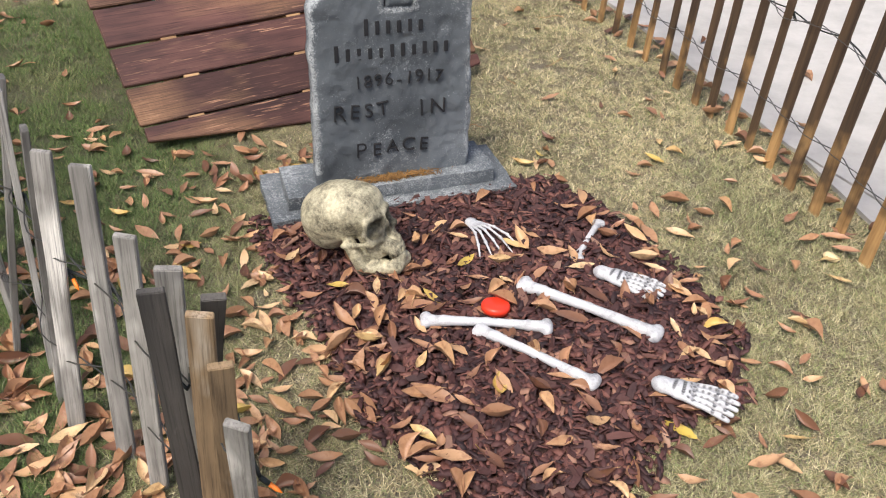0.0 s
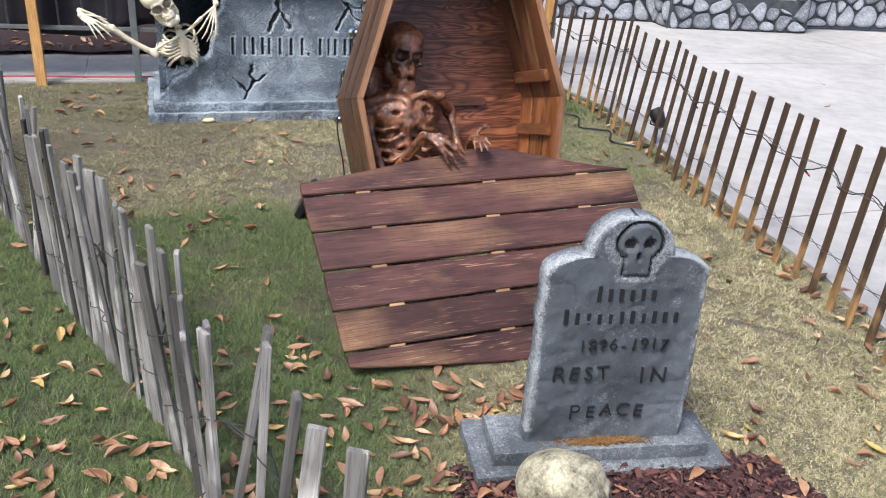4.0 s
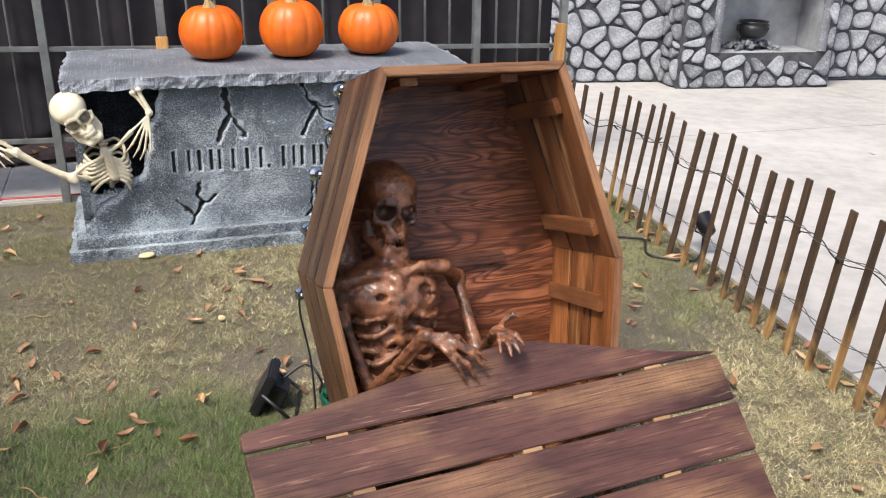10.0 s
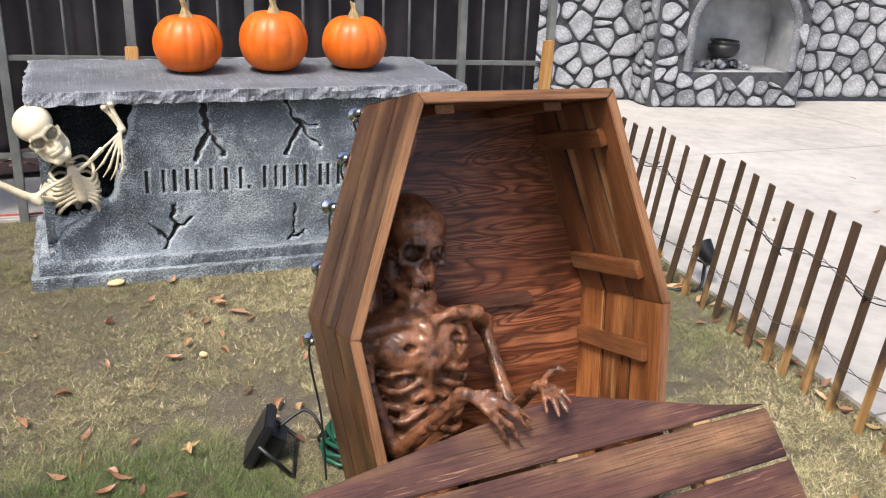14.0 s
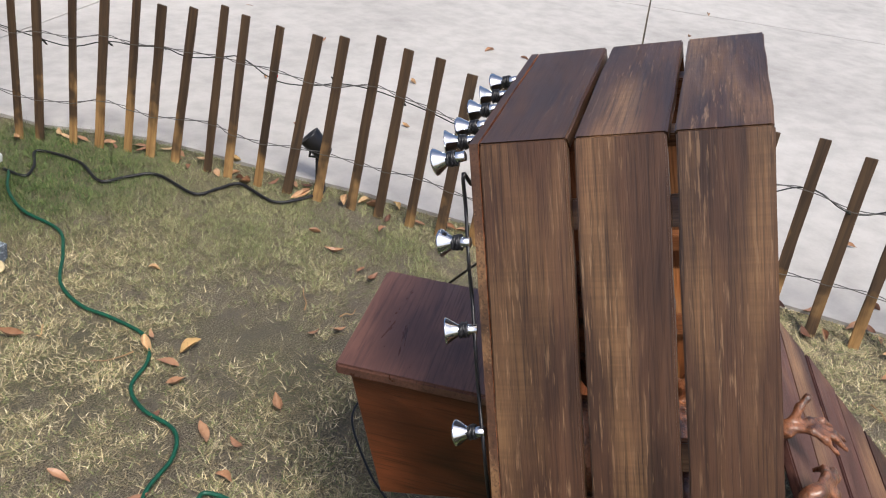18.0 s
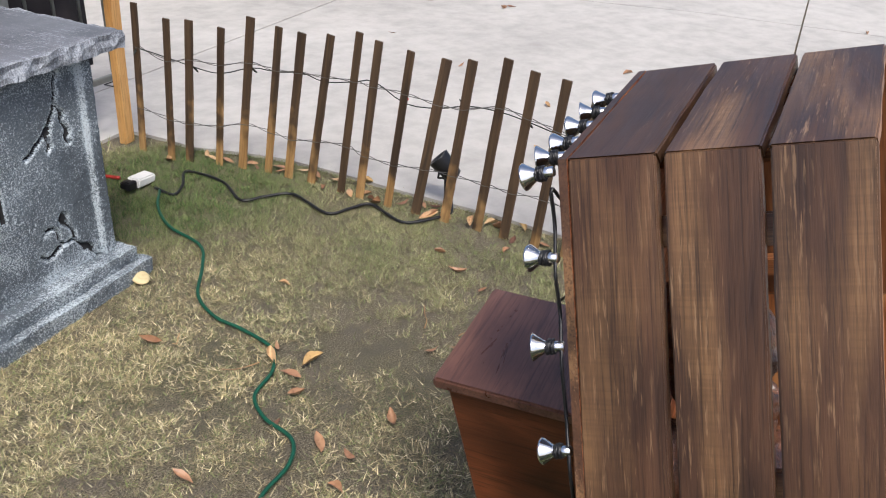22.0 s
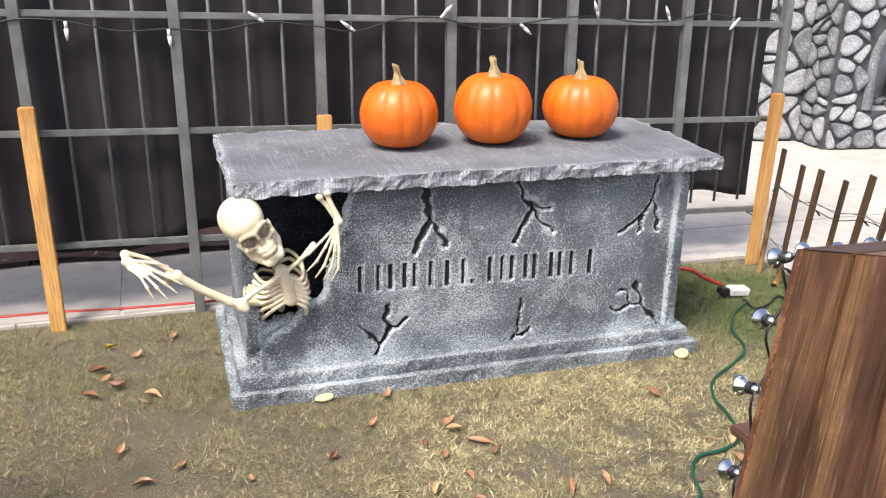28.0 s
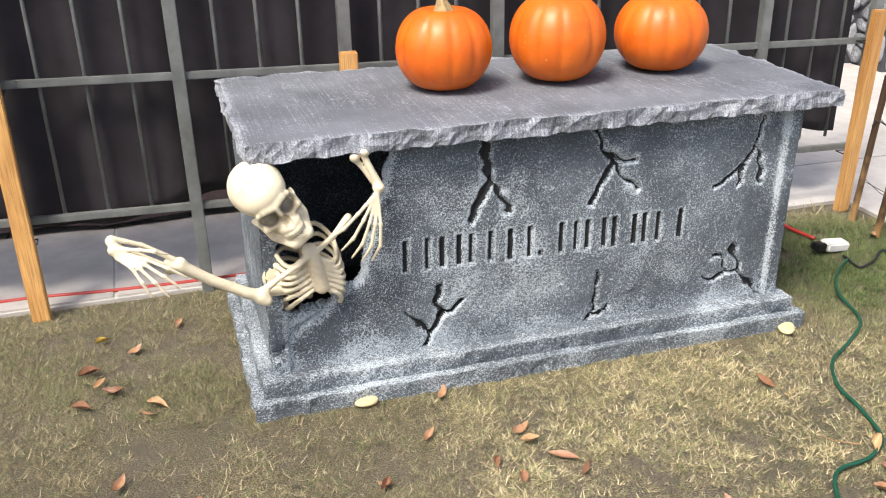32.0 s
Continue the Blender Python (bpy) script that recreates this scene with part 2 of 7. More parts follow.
def pumpkin_skin():
    m, t, b = graph("orange_pumpkin_skin")
    v = coords(t)
    c = ramp(t, noise_tex(t, v, 9, 5), [(0.3, (0.62, 0.105, 0.005)), (0.7, (0.74, 0.165, 0.010))])
    speck = noise_tex(t, v, 70, 2)
    c = mix(t, ramp(t, speck, [(0.70, (0, 0, 0)), (0.74, (0.6, 0.6, 0.6))]), c, (0.78, 0.40, 0.12))
    t.links.new(c, b.inputs["Base Color"])
    b.inputs["Roughness"].default_value = 0.42
    bump(t, b, noise_tex(t, v, 45, 5), 0.25, 0.003)
    return m


def stone_paint(name, deep, body, pale, pale_at=0.56, attr=True, mid_scale=60.0, fine_scale=330.0, hard=8.0, brush=None, cloudy=0.17, edge=0.24):
    """Foam painted as old stone: grey, dry-brushed with white over its pits and rims."""
    m, t, b = graph(name)
    v = coords(t, shuffled=False)
    big = noise_tex(t, v, 3.2, 5, 0.6)
    mid = noise_tex(t, v, mid_scale, 6, 0.75)
    fine = noise_tex(t, v, fine_scale, 3, 0.7)
    c = ramp(t, big, [(0.3, deep), (0.62, body), (0.8, tuple(x * 1.35 for x in body))])
    cloud = noise_tex(t, v, 5.5, 4, 0.6, 0.6)
    dry = math_node(t, "ADD", math_node(t, "MULTIPLY", mid, 0.45), math_node(t, "MULTIPLY", fine, 0.6))
    dry = math_node(t, "ADD", dry, math_node(t, "MULTIPLY", math_node(t, "SUBTRACT", cloud, 0.5), cloudy))
    if brush:
        dry = math_node(t, "ADD", dry, math_node(t, "MULTIPLY", math_node(t, "SUBTRACT", noise_tex(t, coords(t, brush, False), 1.0, 3, 0.6), 0.5), 0.35))
    rim = t.nodes.new("ShaderNodeAttribute")
    rim.attribute_name = "rim"
    if attr:
        dry = math_node(t, "ADD", dry, math_node(t, "MULTIPLY", rim.outputs["Fac"], edge))
    c = mix(t, math_node(t, "MULTIPLY", math_node(t, "SUBTRACT", dry, pale_at), hard, True), c, pale)
    t.links.new(c, b.inputs["Base Color"])
    b.inputs["Roughness"].default_value = 0.85
    bump(t, b, math_node(t, "ADD", math_node(t, "MULTIPLY", mid, 1.0), math_node(t, "MULTIPLY", fine, 0.6)), 0.5, 0.006)
    return m


M_PUMPKIN = pumpkin_skin()
M_TOMB = stone_paint("grey_dry_brushed_tomb", (0.050, 0.062, 0.076), (0.104, 0.126, 0.148), (0.50, 0.565, 0.61), 0.545, True, 120.0, 230.0, 10.0, cloudy=0.28, edge=0.17)
M_SLAB = stone_paint("grey_tomb_top", (0.085, 0.094, 0.112), (0.160, 0.173, 0.198), (0.46, 0.49, 0.54), 0.565, True, 75.0, 240.0, 5.0, (170, 4, 4), 0.25)
M_GRAVE = stone_paint("grey_gravestone", (0.050, 0.058, 0.066), (0.122, 0.137, 0.150), (0.44, 0.46, 0.46), 0.585, True, 80.0, 260.0, 5.0, cloudy=0.34)
M_CASTLE = stone_paint("white_painted_castle_stone", (0.17, 0.178, 0.195), (0.34, 0.355, 0.38), (0.66, 0.68, 0.71), 0.52, True, 9.0, 40.0, 3.2)
M_CASTLE_GREY = stone_paint("grey_painted_castle_stone", (0.08, 0.085, 0.095), (0.20, 0.21, 0.23), (0.55, 0.57, 0.60), 0.55, True, 9.0, 40.0, 3.4)
M_STUCCO = plain("cream_stucco", (0.62, 0.46, 0.27), 0.9, 0, 0.12, 18, 0.5)
M_MORTAR = plain("charcoal_joint_paint", (0.060, 0.063, 0.070), 0.85, 0, 0.5, 12)
M_HEARTH = plain("smoky_grey_hearth", (0.30, 0.31, 0.32), 0.85, 0, 0.45, 2.5)


def bone_mat(name, colour, stain, at=0.5, rough=0.55, scale=9.0, relief=0.35):
    m, t, b = graph(name)
    v = coords(t, shuffled=False)
    n = noise_tex(t, v, scale, 6, 0.65, 0.4)
    f = noise_tex(t, v, scale * 9, 4, 0.7)
    c = ramp(t, math_node(t, "ADD", math_node(t, "MULTIPLY", n, 0.7), math_node(t, "MULTIPLY", f, 0.3)), [(at - 0.13, stain), (at + 0.06, colour)])
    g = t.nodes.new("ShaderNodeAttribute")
    g.attribute_name = "stain_shade"
    # brown stain, deepened to paint shade into skull hollows; also the foot's dark lines
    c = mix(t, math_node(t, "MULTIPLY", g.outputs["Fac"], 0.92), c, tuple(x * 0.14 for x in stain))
    t.links.new(c, b.inputs["Base Color"])
    b.inputs["Roughness"].default_value = rough
    bump(t, b, math_node(t, "ADD", n, math_node(t, "MULTIPLY", f, 0.5)), relief, 0.006)
    return m


M_BONE = bone_mat("ivory_plastic_bone", (0.74, 0.66, 0.48), (0.52, 0.38, 0.20), 0.40, 0.45)
M_BONE_WHITE = bone_mat("white_plastic_bone", (0.50, 0.50, 0.51), (0.22, 0.22, 0.23), 0.45, 0.5, 22)
M_SKULL = bone_mat("grimy_old_skull", (0.56, 0.51, 0.35), (0.085, 0.075, 0.048), 0.53, 0.6, 17, 0.9)
M_MUMMY = bone_mat("glossy_brown_corpse", (0.30, 0.118, 0.052), (0.036, 0.014, 0.008), 0.52, 0.34, 26, 0.9)
M_MUMMY.node_tree.nodes["Principled BSDF"].inputs["Coat Weight"].default_value = 0.6
M_MUMMY.node_tree.nodes["Principled BSDF"].inputs["Coat Roughness"].default_value = 0.24


def plywood():
    m, t, b = graph("red_stained_plywood")
    v = coords(t, (1.0, 1.0, 1.0), False)
    warp = noise_tex(t, coords(t, (1.0, 1, 2.2), False), 3.0, 2, 0.5)
    n = node(t, "TexNoise", _Scale=1.0, _Detail=2.0, _Roughness=0.5, _Distortion=1.6)
    t.links.new(coords(t, (1.15, 1, 7.5), False), n.inputs["Vector"])
    rings = math_node(t, "FRACT", math_node(t, "MULTIPLY", math_node(t, "ADD", n.outputs["Fac"], math_node(t, "MULTIPLY", warp, 0.5)), 13.0))
    blotch = noise_tex(t, v, 4.0, 3)
    fine = noise_tex(t, coords(t, (14, 60, 160), False), 1.0, 3)
    c = ramp(t, rings, [(0.0, (0.40, 0.135, 0.055)), (0.22, (0.52, 0.205, 0.095)), (0.50, (0.40, 0.135, 0.055)), (0.74, (0.17, 0.050, 0.020)), (0.84, (0.11, 0.033, 0.014)), (1.0, (0.40, 0.135, 0.055))])
    lines = noise_tex(t, coords(t, (2.2, 1, 75), False), 1.0, 5, 0.7, 0.5)
    c = mix(t, ramp(t, lines, [(0.42, (0.75, 0.75, 0.75)), (0.56, (0, 0, 0))]), c, (0.10, 0.030, 0.013))
    c = mix(t, ramp(t, blotch, [(0.32, (0.65, 0.65, 0.65)), (0.52, (0, 0, 0))]), c, (0.045, 0.015, 0.007))
    c = mix(t, math_node(t, "MULTIPLY", fine, 0.35), c, (0.03, 0.01, 0.005))
    t.links.new(c, b.inputs["Base Color"])
    b.inputs["Roughness"].default_value = 0.36
    bump(t, b, math_node(t, "ADD", rings, fine), 0.2, 0.003)
    return m


M_PLY = plywood()


def world_pos(t):
    return t.nodes.new("ShaderNodeNewGeometry").outputs["Position"]


def lawn_soil():
    m, t, b = graph("dry_lawn_soil")
    p = world_pos(t)
    big = noise_tex(t, p, 1.1, 4)
    mid = noise_tex(t, p, 9, 5, 0.65)
    fine = noise_tex(t, p, 210, 5, 0.75)
    c = ramp(t, fine, [(0.38, (0.055, 0.045, 0.032)), (0.50, (0.22, 0.185, 0.130)), (0.62, (0.48, 0.415, 0.285))])
    c = mix(t, ramp(t, mid, [(0.36, (0.75, 0.75, 0.75)), (0.50, (0.0, 0.0, 0.0))]), c, (0.190, 0.158, 0.130))
    c = mix(t, ramp(t, big, [(0.45, (0, 0, 0)), (0.62, (0.4, 0.4, 0.4))]), c, (0.12, 0.125, 0.045))
    xyz = t.nodes.new("ShaderNodeSeparateXYZ")
    t.links.new(p, xyz.inputs[0])
    lush = math_node(t, "MULTIPLY", math_node(t, "MULTIPLY", math_node(t, "SUBTRACT", -0.30, xyz.outputs[0]), 0.9, True), math_node(t, "MULTIPLY", math_node(t, "SUBTRACT", 3.9, xyz.outputs[1]), 0.8, True))
    lush = math_node(t, "MULTIPLY", lush, ramp(t, noise_tex(t, p, 2.3, 3), [(0.35, (0.2, 0.2, 0.2)), (0.65, (1, 1, 1))]))
    c = mix(t, math_node(t, "MULTIPLY", lush, 0.85), c, (0.030, 0.046, 0.014))
    t.links.new(c, b.inputs["Base Color"])
    b.inputs["Roughness"].default_value = 0.95
    bump(t, b, math_node(t, "ADD", mid, fine), 1.0, 0.02)
    return m


def concrete(name, lo, hi, stain):
    m, t, b = graph(name)
    p = world_pos(t)
    big = noise_tex(t, p, 0.7, 5, 0.6)
    mid = noise_tex(t, p, 7, 5, 0.65)
    fine = noise_tex(t, p, 220, 3, 0.7)
    c = ramp(t, math_node(t, "ADD", math_node(t, "MULTIPLY", big, 0.5), math_node(t, "MULTIPLY", mid, 0.5)), [(0.35, lo), (0.62, hi)])
    c = mix(t, ramp(t, mid, [(0.62, (0, 0, 0)), (0.8, (0.55, 0.55, 0.55))]), c, stain)
    c = mix(t, math_node(t, "MULTIPLY", fine, 0.25), c, lo)
    t.links.new(c, b.inputs["Base Color"])
    b.inputs["Roughness"].default_value = 0.9
    bump(t, b, math_node(t, "ADD", mid, fine), 0.25, 0.004)
    return m


def island_mix(name, stops, rough=0.7, relief=0.0, gloss_noise=60.0, patch=None):
    """Loose pieces in one mesh, each with a colour of its own."""
    m, t, b = graph(name)
    g = t.nodes.new("ShaderNodeNewGeometry")
    c = ramp(t, g.outputs["Random Per Island"], stops)
    if patch:
        where = t.nodes.new("ShaderNodeAttribute")
        where.attribute_name = "green"
        c = mix(t, where.outputs["Fac"], c, ramp(t, g.outputs["Random Per Island"], patch))
    n = noise_tex(t, world_pos(t), gloss_noise, 3)
    if patch:
        tone = t.nodes.new("ShaderNodeAttribute")
        tone.attribute_name = "tone"
        dull = ramp(t, g.outputs["Random Per Island"], [(0.0, (0.055, 0.043, 0.029)), (0.34, (0.135, 0.108, 0.068)), (0.70, (0.30, 0.248, 0.155)), (0.77, (0.062, 0.080, 0.030)), (1.0, (0.150, 0.170, 0.068))])
        c = mix(t, tone.outputs["Fac"], dull, c)
    t.links.new(c, b.inputs["Base Color"])
    b.inputs["Roughness"].default_value = rough
    if relief:
        bump(t, b, n, relief, 0.003)
    return m


def leaf_mat():
    m, t, b = graph("fallen_orange_leaf")
    g = t.nodes.new("ShaderNodeNewGeometry")
    o = t.nodes.new("ShaderNodeObjectInfo")
    pick = math_node(t, "FRACT", math_node(t, "ADD", g.outputs["Random Per Island"], o.outputs["Random"]))
    c = ramp(t, pick, [(0.0, (0.10, 0.045, 0.028)), (0.18, (0.24, 0.120, 0.068)), (0.40, (0.39, 0.220, 0.118)), (0.62, (0.32, 0.165, 0.092)), (0.80, (0.50, 0.310, 0.160)), (0.93, (0.58, 0.41, 0.23)), (0.97, (0.50, 0.34, 0.11)), (1.0, (0.50, 0.38, 0.05))])
    n = noise_tex(t, world_pos(t), 55, 4)
    c = mix(t, ramp(t, n, [(0.5, (0, 0, 0)), (0.72, (0.7, 0.7, 0.7))]), c, (0.16, 0.065, 0.03))
    t.links.new(c, b.inputs["Base Color"])
    b.inputs["Roughness"].default_value = 0.45
    bump(t, b, n, 0.25, 0.003)
    return m


M_LAWN = lawn_soil()
M_DRIVE = concrete("pale_drive_concrete", (0.335, 0.320, 0.300), (0.52, 0.50, 0.47), (0.31, 0.28, 0.245))
# drive concrete made darker: the shade over the path strip, as colour
M_WALK = concrete("shade_grey_path_concrete", (0.27, 0.25, 0.225), (0.43, 0.40, 0.365), (0.18, 0.15, 0.12))
M_GRASS = island_mix("dry_grass_blade", [(0.0, (0.22, 0.175, 0.085)), (0.25, (0.46, 0.37, 0.195)), (0.50, (0.69, 0.575, 0.33)), (0.74, (0.87, 0.76, 0.51)), (0.80, (0.19, 0.225, 0.075)), (1.0, (0.36, 0.39, 0.17))], 0.75, patch=[(0.0, (0.022, 0.050, 0.009)), (0.45, (0.058, 0.120, 0.020)), (0.80, (0.13, 0.205, 0.048)), (0.9, (0.17, 0.22, 0.07)), (1.0, (0.34, 0.32, 0.14))])
M_CHIP = island_mix("dark_red_mulch_chip", [(0.0, (0.020, 0.008, 0.009)), (0.4, (0.052, 0.019, 0.018)), (0.72, (0.098, 0.036, 0.030)), (0.9, (0.150, 0.060, 0.046)), (1.0, (0.28, 0.15, 0.10))], 0.75)


def loose_chip():
    m, t, b = graph("loose_mulch_chip")
    o = t.nodes.new("ShaderNodeObjectInfo")
    c = ramp(t, o.outputs["Random"], [(0.0, (0.030, 0.012, 0.012)), (0.5, (0.080, 0.030, 0.026)), (0.85, (0.15, 0.060, 0.046)), (1.0, (0.28, 0.16, 0.11))])
    n = noise_tex(t, coords(t, (40, 160, 160)), 1.0, 3)
    t.links.new(mix(t, math_node(t, "MULTIPLY", n, 0.5), c, (0.02, 0.008, 0.007)), b.inputs["Base Color"])
    b.inputs["Roughness"].default_value = 0.75
    bump(t, b, n, 0.4, 0.003)
    return m


M_CHIP_LOOSE = loose_chip()
M_NEEDLE = island_mix("rusty_needles", [(0.0, (0.10, 0.05, 0.015)), (1.0, (0.34, 0.18, 0.05))], 0.8)
M_MULCH_BED = plain("dark_mulch_bed", (0.030, 0.013, 0.010), 0.95, 0, 0.5, 40, 1.0)
M_LEAF = leaf_mat()
M_FABRIC = plain("black_shade_cloth", (0.021, 0.018, 0.022), 0.95, 0, 0.3, 8)

# ---- builders ----
def mesh_of(name, verts, faces, material=None, smooth=False):
    me = bpy.data.meshes.new(name)
    me.from_pydata([tuple(v) for v in verts], [], [tuple(f) for f in faces])
    me.update()
    if material:
        me.materials.append(material)
    if smooth:
        me.polygons.foreach_set("use_smooth", [True] * len(me.polygons))
    return me


def big_mesh(name, verts, faces, material, smooth=False):
    """A mesh from arrays; faces all have the same number of corners."""
    me = bpy.data.meshes.new(name)
    n, k = faces.shape
    me.vertices.add(len(verts))
    me.vertices.foreach_set("co", np.asarray(verts, np.float32).ravel())
    me.loops.add(n * k)
    me.loops.foreach_set("vertex_index", np.asarray(faces, np.int32).ravel())
    me.polygons.add(n)
    me.polygons.foreach_set("loop_start", np.arange(0, n * k, k, dtype=np.int32))
    me.update(calc_edges=True)
    me.validate()
    me.materials.append(material)
    if smooth:
        me.polygons.foreach_set("use_smooth", [True] * len(me.polygons))
    return me


def from_bm(name, bm, material, smooth=False):
    me = bpy.data.meshes.new(name)
    bm.normal_update()
    bm.to_mesh(me)
    bm.free()
    me.materials.append(material)
    if smooth:
        me.polygons.foreach_set("use_smooth", [True] * len(me.polygons))
    return me


def part(name, me, parent, m=None, label=""):
    """Links a mesh as one part under its thing, at the pose m in the thing's own frame."""
    ob = new(name, me)
    ob.parent = parent
    if m is not None:
        ob.matrix_basis = m
    if label:
        tagged(ob, label)
    return ob


def thing(name, m, label, category, group="", kind="", me=None):
    ob = new(name, me)
    ob.matrix_basis = m
    return tagged(ob, label, category, group, kind)


def frame_of(origin, x, y, z):
    """A pose from an origin and three axes."""
    m = Matrix.Identity(4)
    for i, axis in enumerate((x, y, z)):
        for j in range(3):
            m[j][i] = axis[j]
    m.translation = origin
    return m


def board(length, width, thick, a=0.0, b=0.0, bevel=0.003, rough=0.0, seed=0):
    """A board along x, from y 0 to width, top at z 0; a and b: how much shorter its under side is at either end."""
    bm = bmesh.new()
    cuts = 6
    rnd = random.Random(seed)
    rings = []
    for i in range(cuts + 1):
        f = i / cuts
        w = [rnd.uniform(-rough, rough) for _ in range(4)]
        xt, xb = f * length, a + f * (length - a - b)
        rings.append([bm.verts.new((xt, w[0], 0)), bm.verts.new((xt, width + w[1], 0)), bm.verts.new((xb, width + w[1], -thick)), bm.verts.new((xb, w[0], -thick))])
    for p, q in zip(rings, rings[1:]):
        for k in range(4):
            bm.faces.new((p[k], q[k], q[(k + 1) % 4], p[(k + 1) % 4]))
    bm.faces.new(rings[0])
    bm.faces.new(rings[-1][::-1])
    bmesh.ops.recalc_face_normals(bm, faces=bm.faces)
    if bevel:
        sharp = [e for e in bm.edges if len(e.link_faces) == 2 and e.calc_face_angle(0) > 0.6]
        bmesh.ops.bevel(bm, geom=sharp, offset=bevel, segments=2, affect="EDGES")
    return bm


def block(x0, y0, z0, x1, y1, z1, bevel=0.004):
    bm = bmesh.new()
    v = [bm.verts.new((x, y, z)) for z in (z0, z1) for x, y in ((x0, y0), (x1, y0), (x1, y1), (x0, y1))]
    for f in ((3, 2, 1, 0), (4, 5, 6, 7), (0, 1, 5, 4), (1, 2, 6, 5), (2, 3, 7, 6), (3, 0, 4, 7)):
        bm.faces.new([v[i] for i in f])
    if bevel:
        bmesh.ops.bevel(bm, geom=bm.edges[:], offset=bevel, segments=2, affect="EDGES")
    return bm


def lathe(profile, sides=24, bm=None, m=None):
    """A turned body round z from (radius, height) pairs."""
    bm = bm or bmesh.new()
    m = m or Matrix.Identity(4)
    rings = []
    for r, z in profile:
        rings.append([bm.verts.new(m @ Vector((r * math.cos(6.28318 * i / sides), r * math.sin(6.28318 * i / sides), z))) for i in range(sides)])
    for p, q in zip(rings, rings[1:]):
        for i in range(sides):
            bm.faces.new((p[i], p[(i + 1) % sides], q[(i + 1) % sides], q[i]))
    if profile[0][0] > 1e-5:
        bm.faces.new(rings[0][::-1])
    if profile[-1][0] > 1e-5:
        bm.faces.new(rings[-1])
    return bm


def tube(points, radius, sides=8, bm=None, closed_ends=True):
    """A round bar or cord through points; radius may be a list."""
    bm = bm or bmesh.new()
    pts = [Vector(p) for p in points]
    radii = radius if isinstance(radius, (list, tuple)) else [radius] * len(pts)
    up = Vector((0.31, 0.17, 0.93)).normalized()
    rings = []
    for i, p in enumerate(pts):
        d = (pts[min(i + 1, len(pts) - 1)] - pts[max(i - 1, 0)]).normalized()
        a = d.cross(up)
        a = a.normalized() if a.length > 1e-4 else Vector((1, 0, 0))
        b = d.cross(a)
        rings.append([bm.verts.new(p + radii[i] * (a * math.cos(6.28318 * k / sides) + b * math.sin(6.28318 * k / sides))) for k in range(sides)])
    for p, q in zip(rings, rings[1:]):
        for k in range(sides):
            bm.faces.new((p[k], q[k], q[(k + 1) % sides], p[(k + 1) % sides]))
    if closed_ends:
        bm.faces.new(rings[0])
        bm.faces.new(rings[-1][::-1])
    return bm


def smooth_line(points, per=6):
    """A Catmull-Rom line through points."""
    p = [Vector(q) for q in points]
    p = [2 * p[0] - p[1]] + p + [2 * p[-1] - p[-2]]
    out = []
    for i in range(1, len(p) - 2):
        for k in range(per):
            t = k / per
            out.append(0.5 * ((2 * p[i]) + (p[i + 1] - p[i - 1]) * t + (2 * p[i - 1] - 5 * p[i] + 4 * p[i + 1] - p[i + 2]) * t * t + (3 * p[i] - p[i - 1] - 3 * p[i + 1] + p[i + 2]) * t * t * t))
    out.append(p[-2])
    return out


def along(points, s):
    """The place at s metres along a line, and its direction."""
    for a, b in zip(points, points[1:]):
        a, b = Vector(a), Vector(b)
        d = (b - a).length
        if s <= d:
            return a + (b - a) * (s / d), (b - a).normalized()
        s -= d
    return b + (b - a).normalized() * s, (b - a).normalized()


NOISE_TABLE = np.random.default_rng(5).uniform(-1, 1, 65536)


def lattice_noise(x, y, z, freq, seed=0.0):
    """Smooth random noise on arrays, about -1 to 1, its cells 1 / freq wide."""
    off = seed * 17.31
    q = [np.asarray(c, float) * freq + off + 9.7 * k for k, c in enumerate((x, y, z))]
    cell = [np.floor(c).astype(np.int64) for c in q]
    f = [c - i for c, i in zip(q, cell)]
    f = [c * c * (3 - 2 * c) for c in f]
    total = 0
    for dx in (0, 1):
        for dy in (0, 1):
            for dz in (0, 1):
                h = ((cell[0] + dx) * 73856093) ^ ((cell[1] + dy) * 19349663) ^ ((cell[2] + dz) * 83492791)
                h = (h ^ (h >> 13)) & 65535
                w = (f[0] if dx else 1 - f[0]) * (f[1] if dy else 1 - f[1]) * (f[2] if dz else 1 - f[2])
                total = total + w * NOISE_TABLE[h]
    return total


def relief_noise(x, y, z, scale, seed=0.0):
    """Two octaves of noise on arrays."""
    return 1.2 * lattice_noise(x, y, z, scale * 0.5, seed) + 0.6 * lattice_noise(x, y, z, scale * 1.1, seed + 3.3)


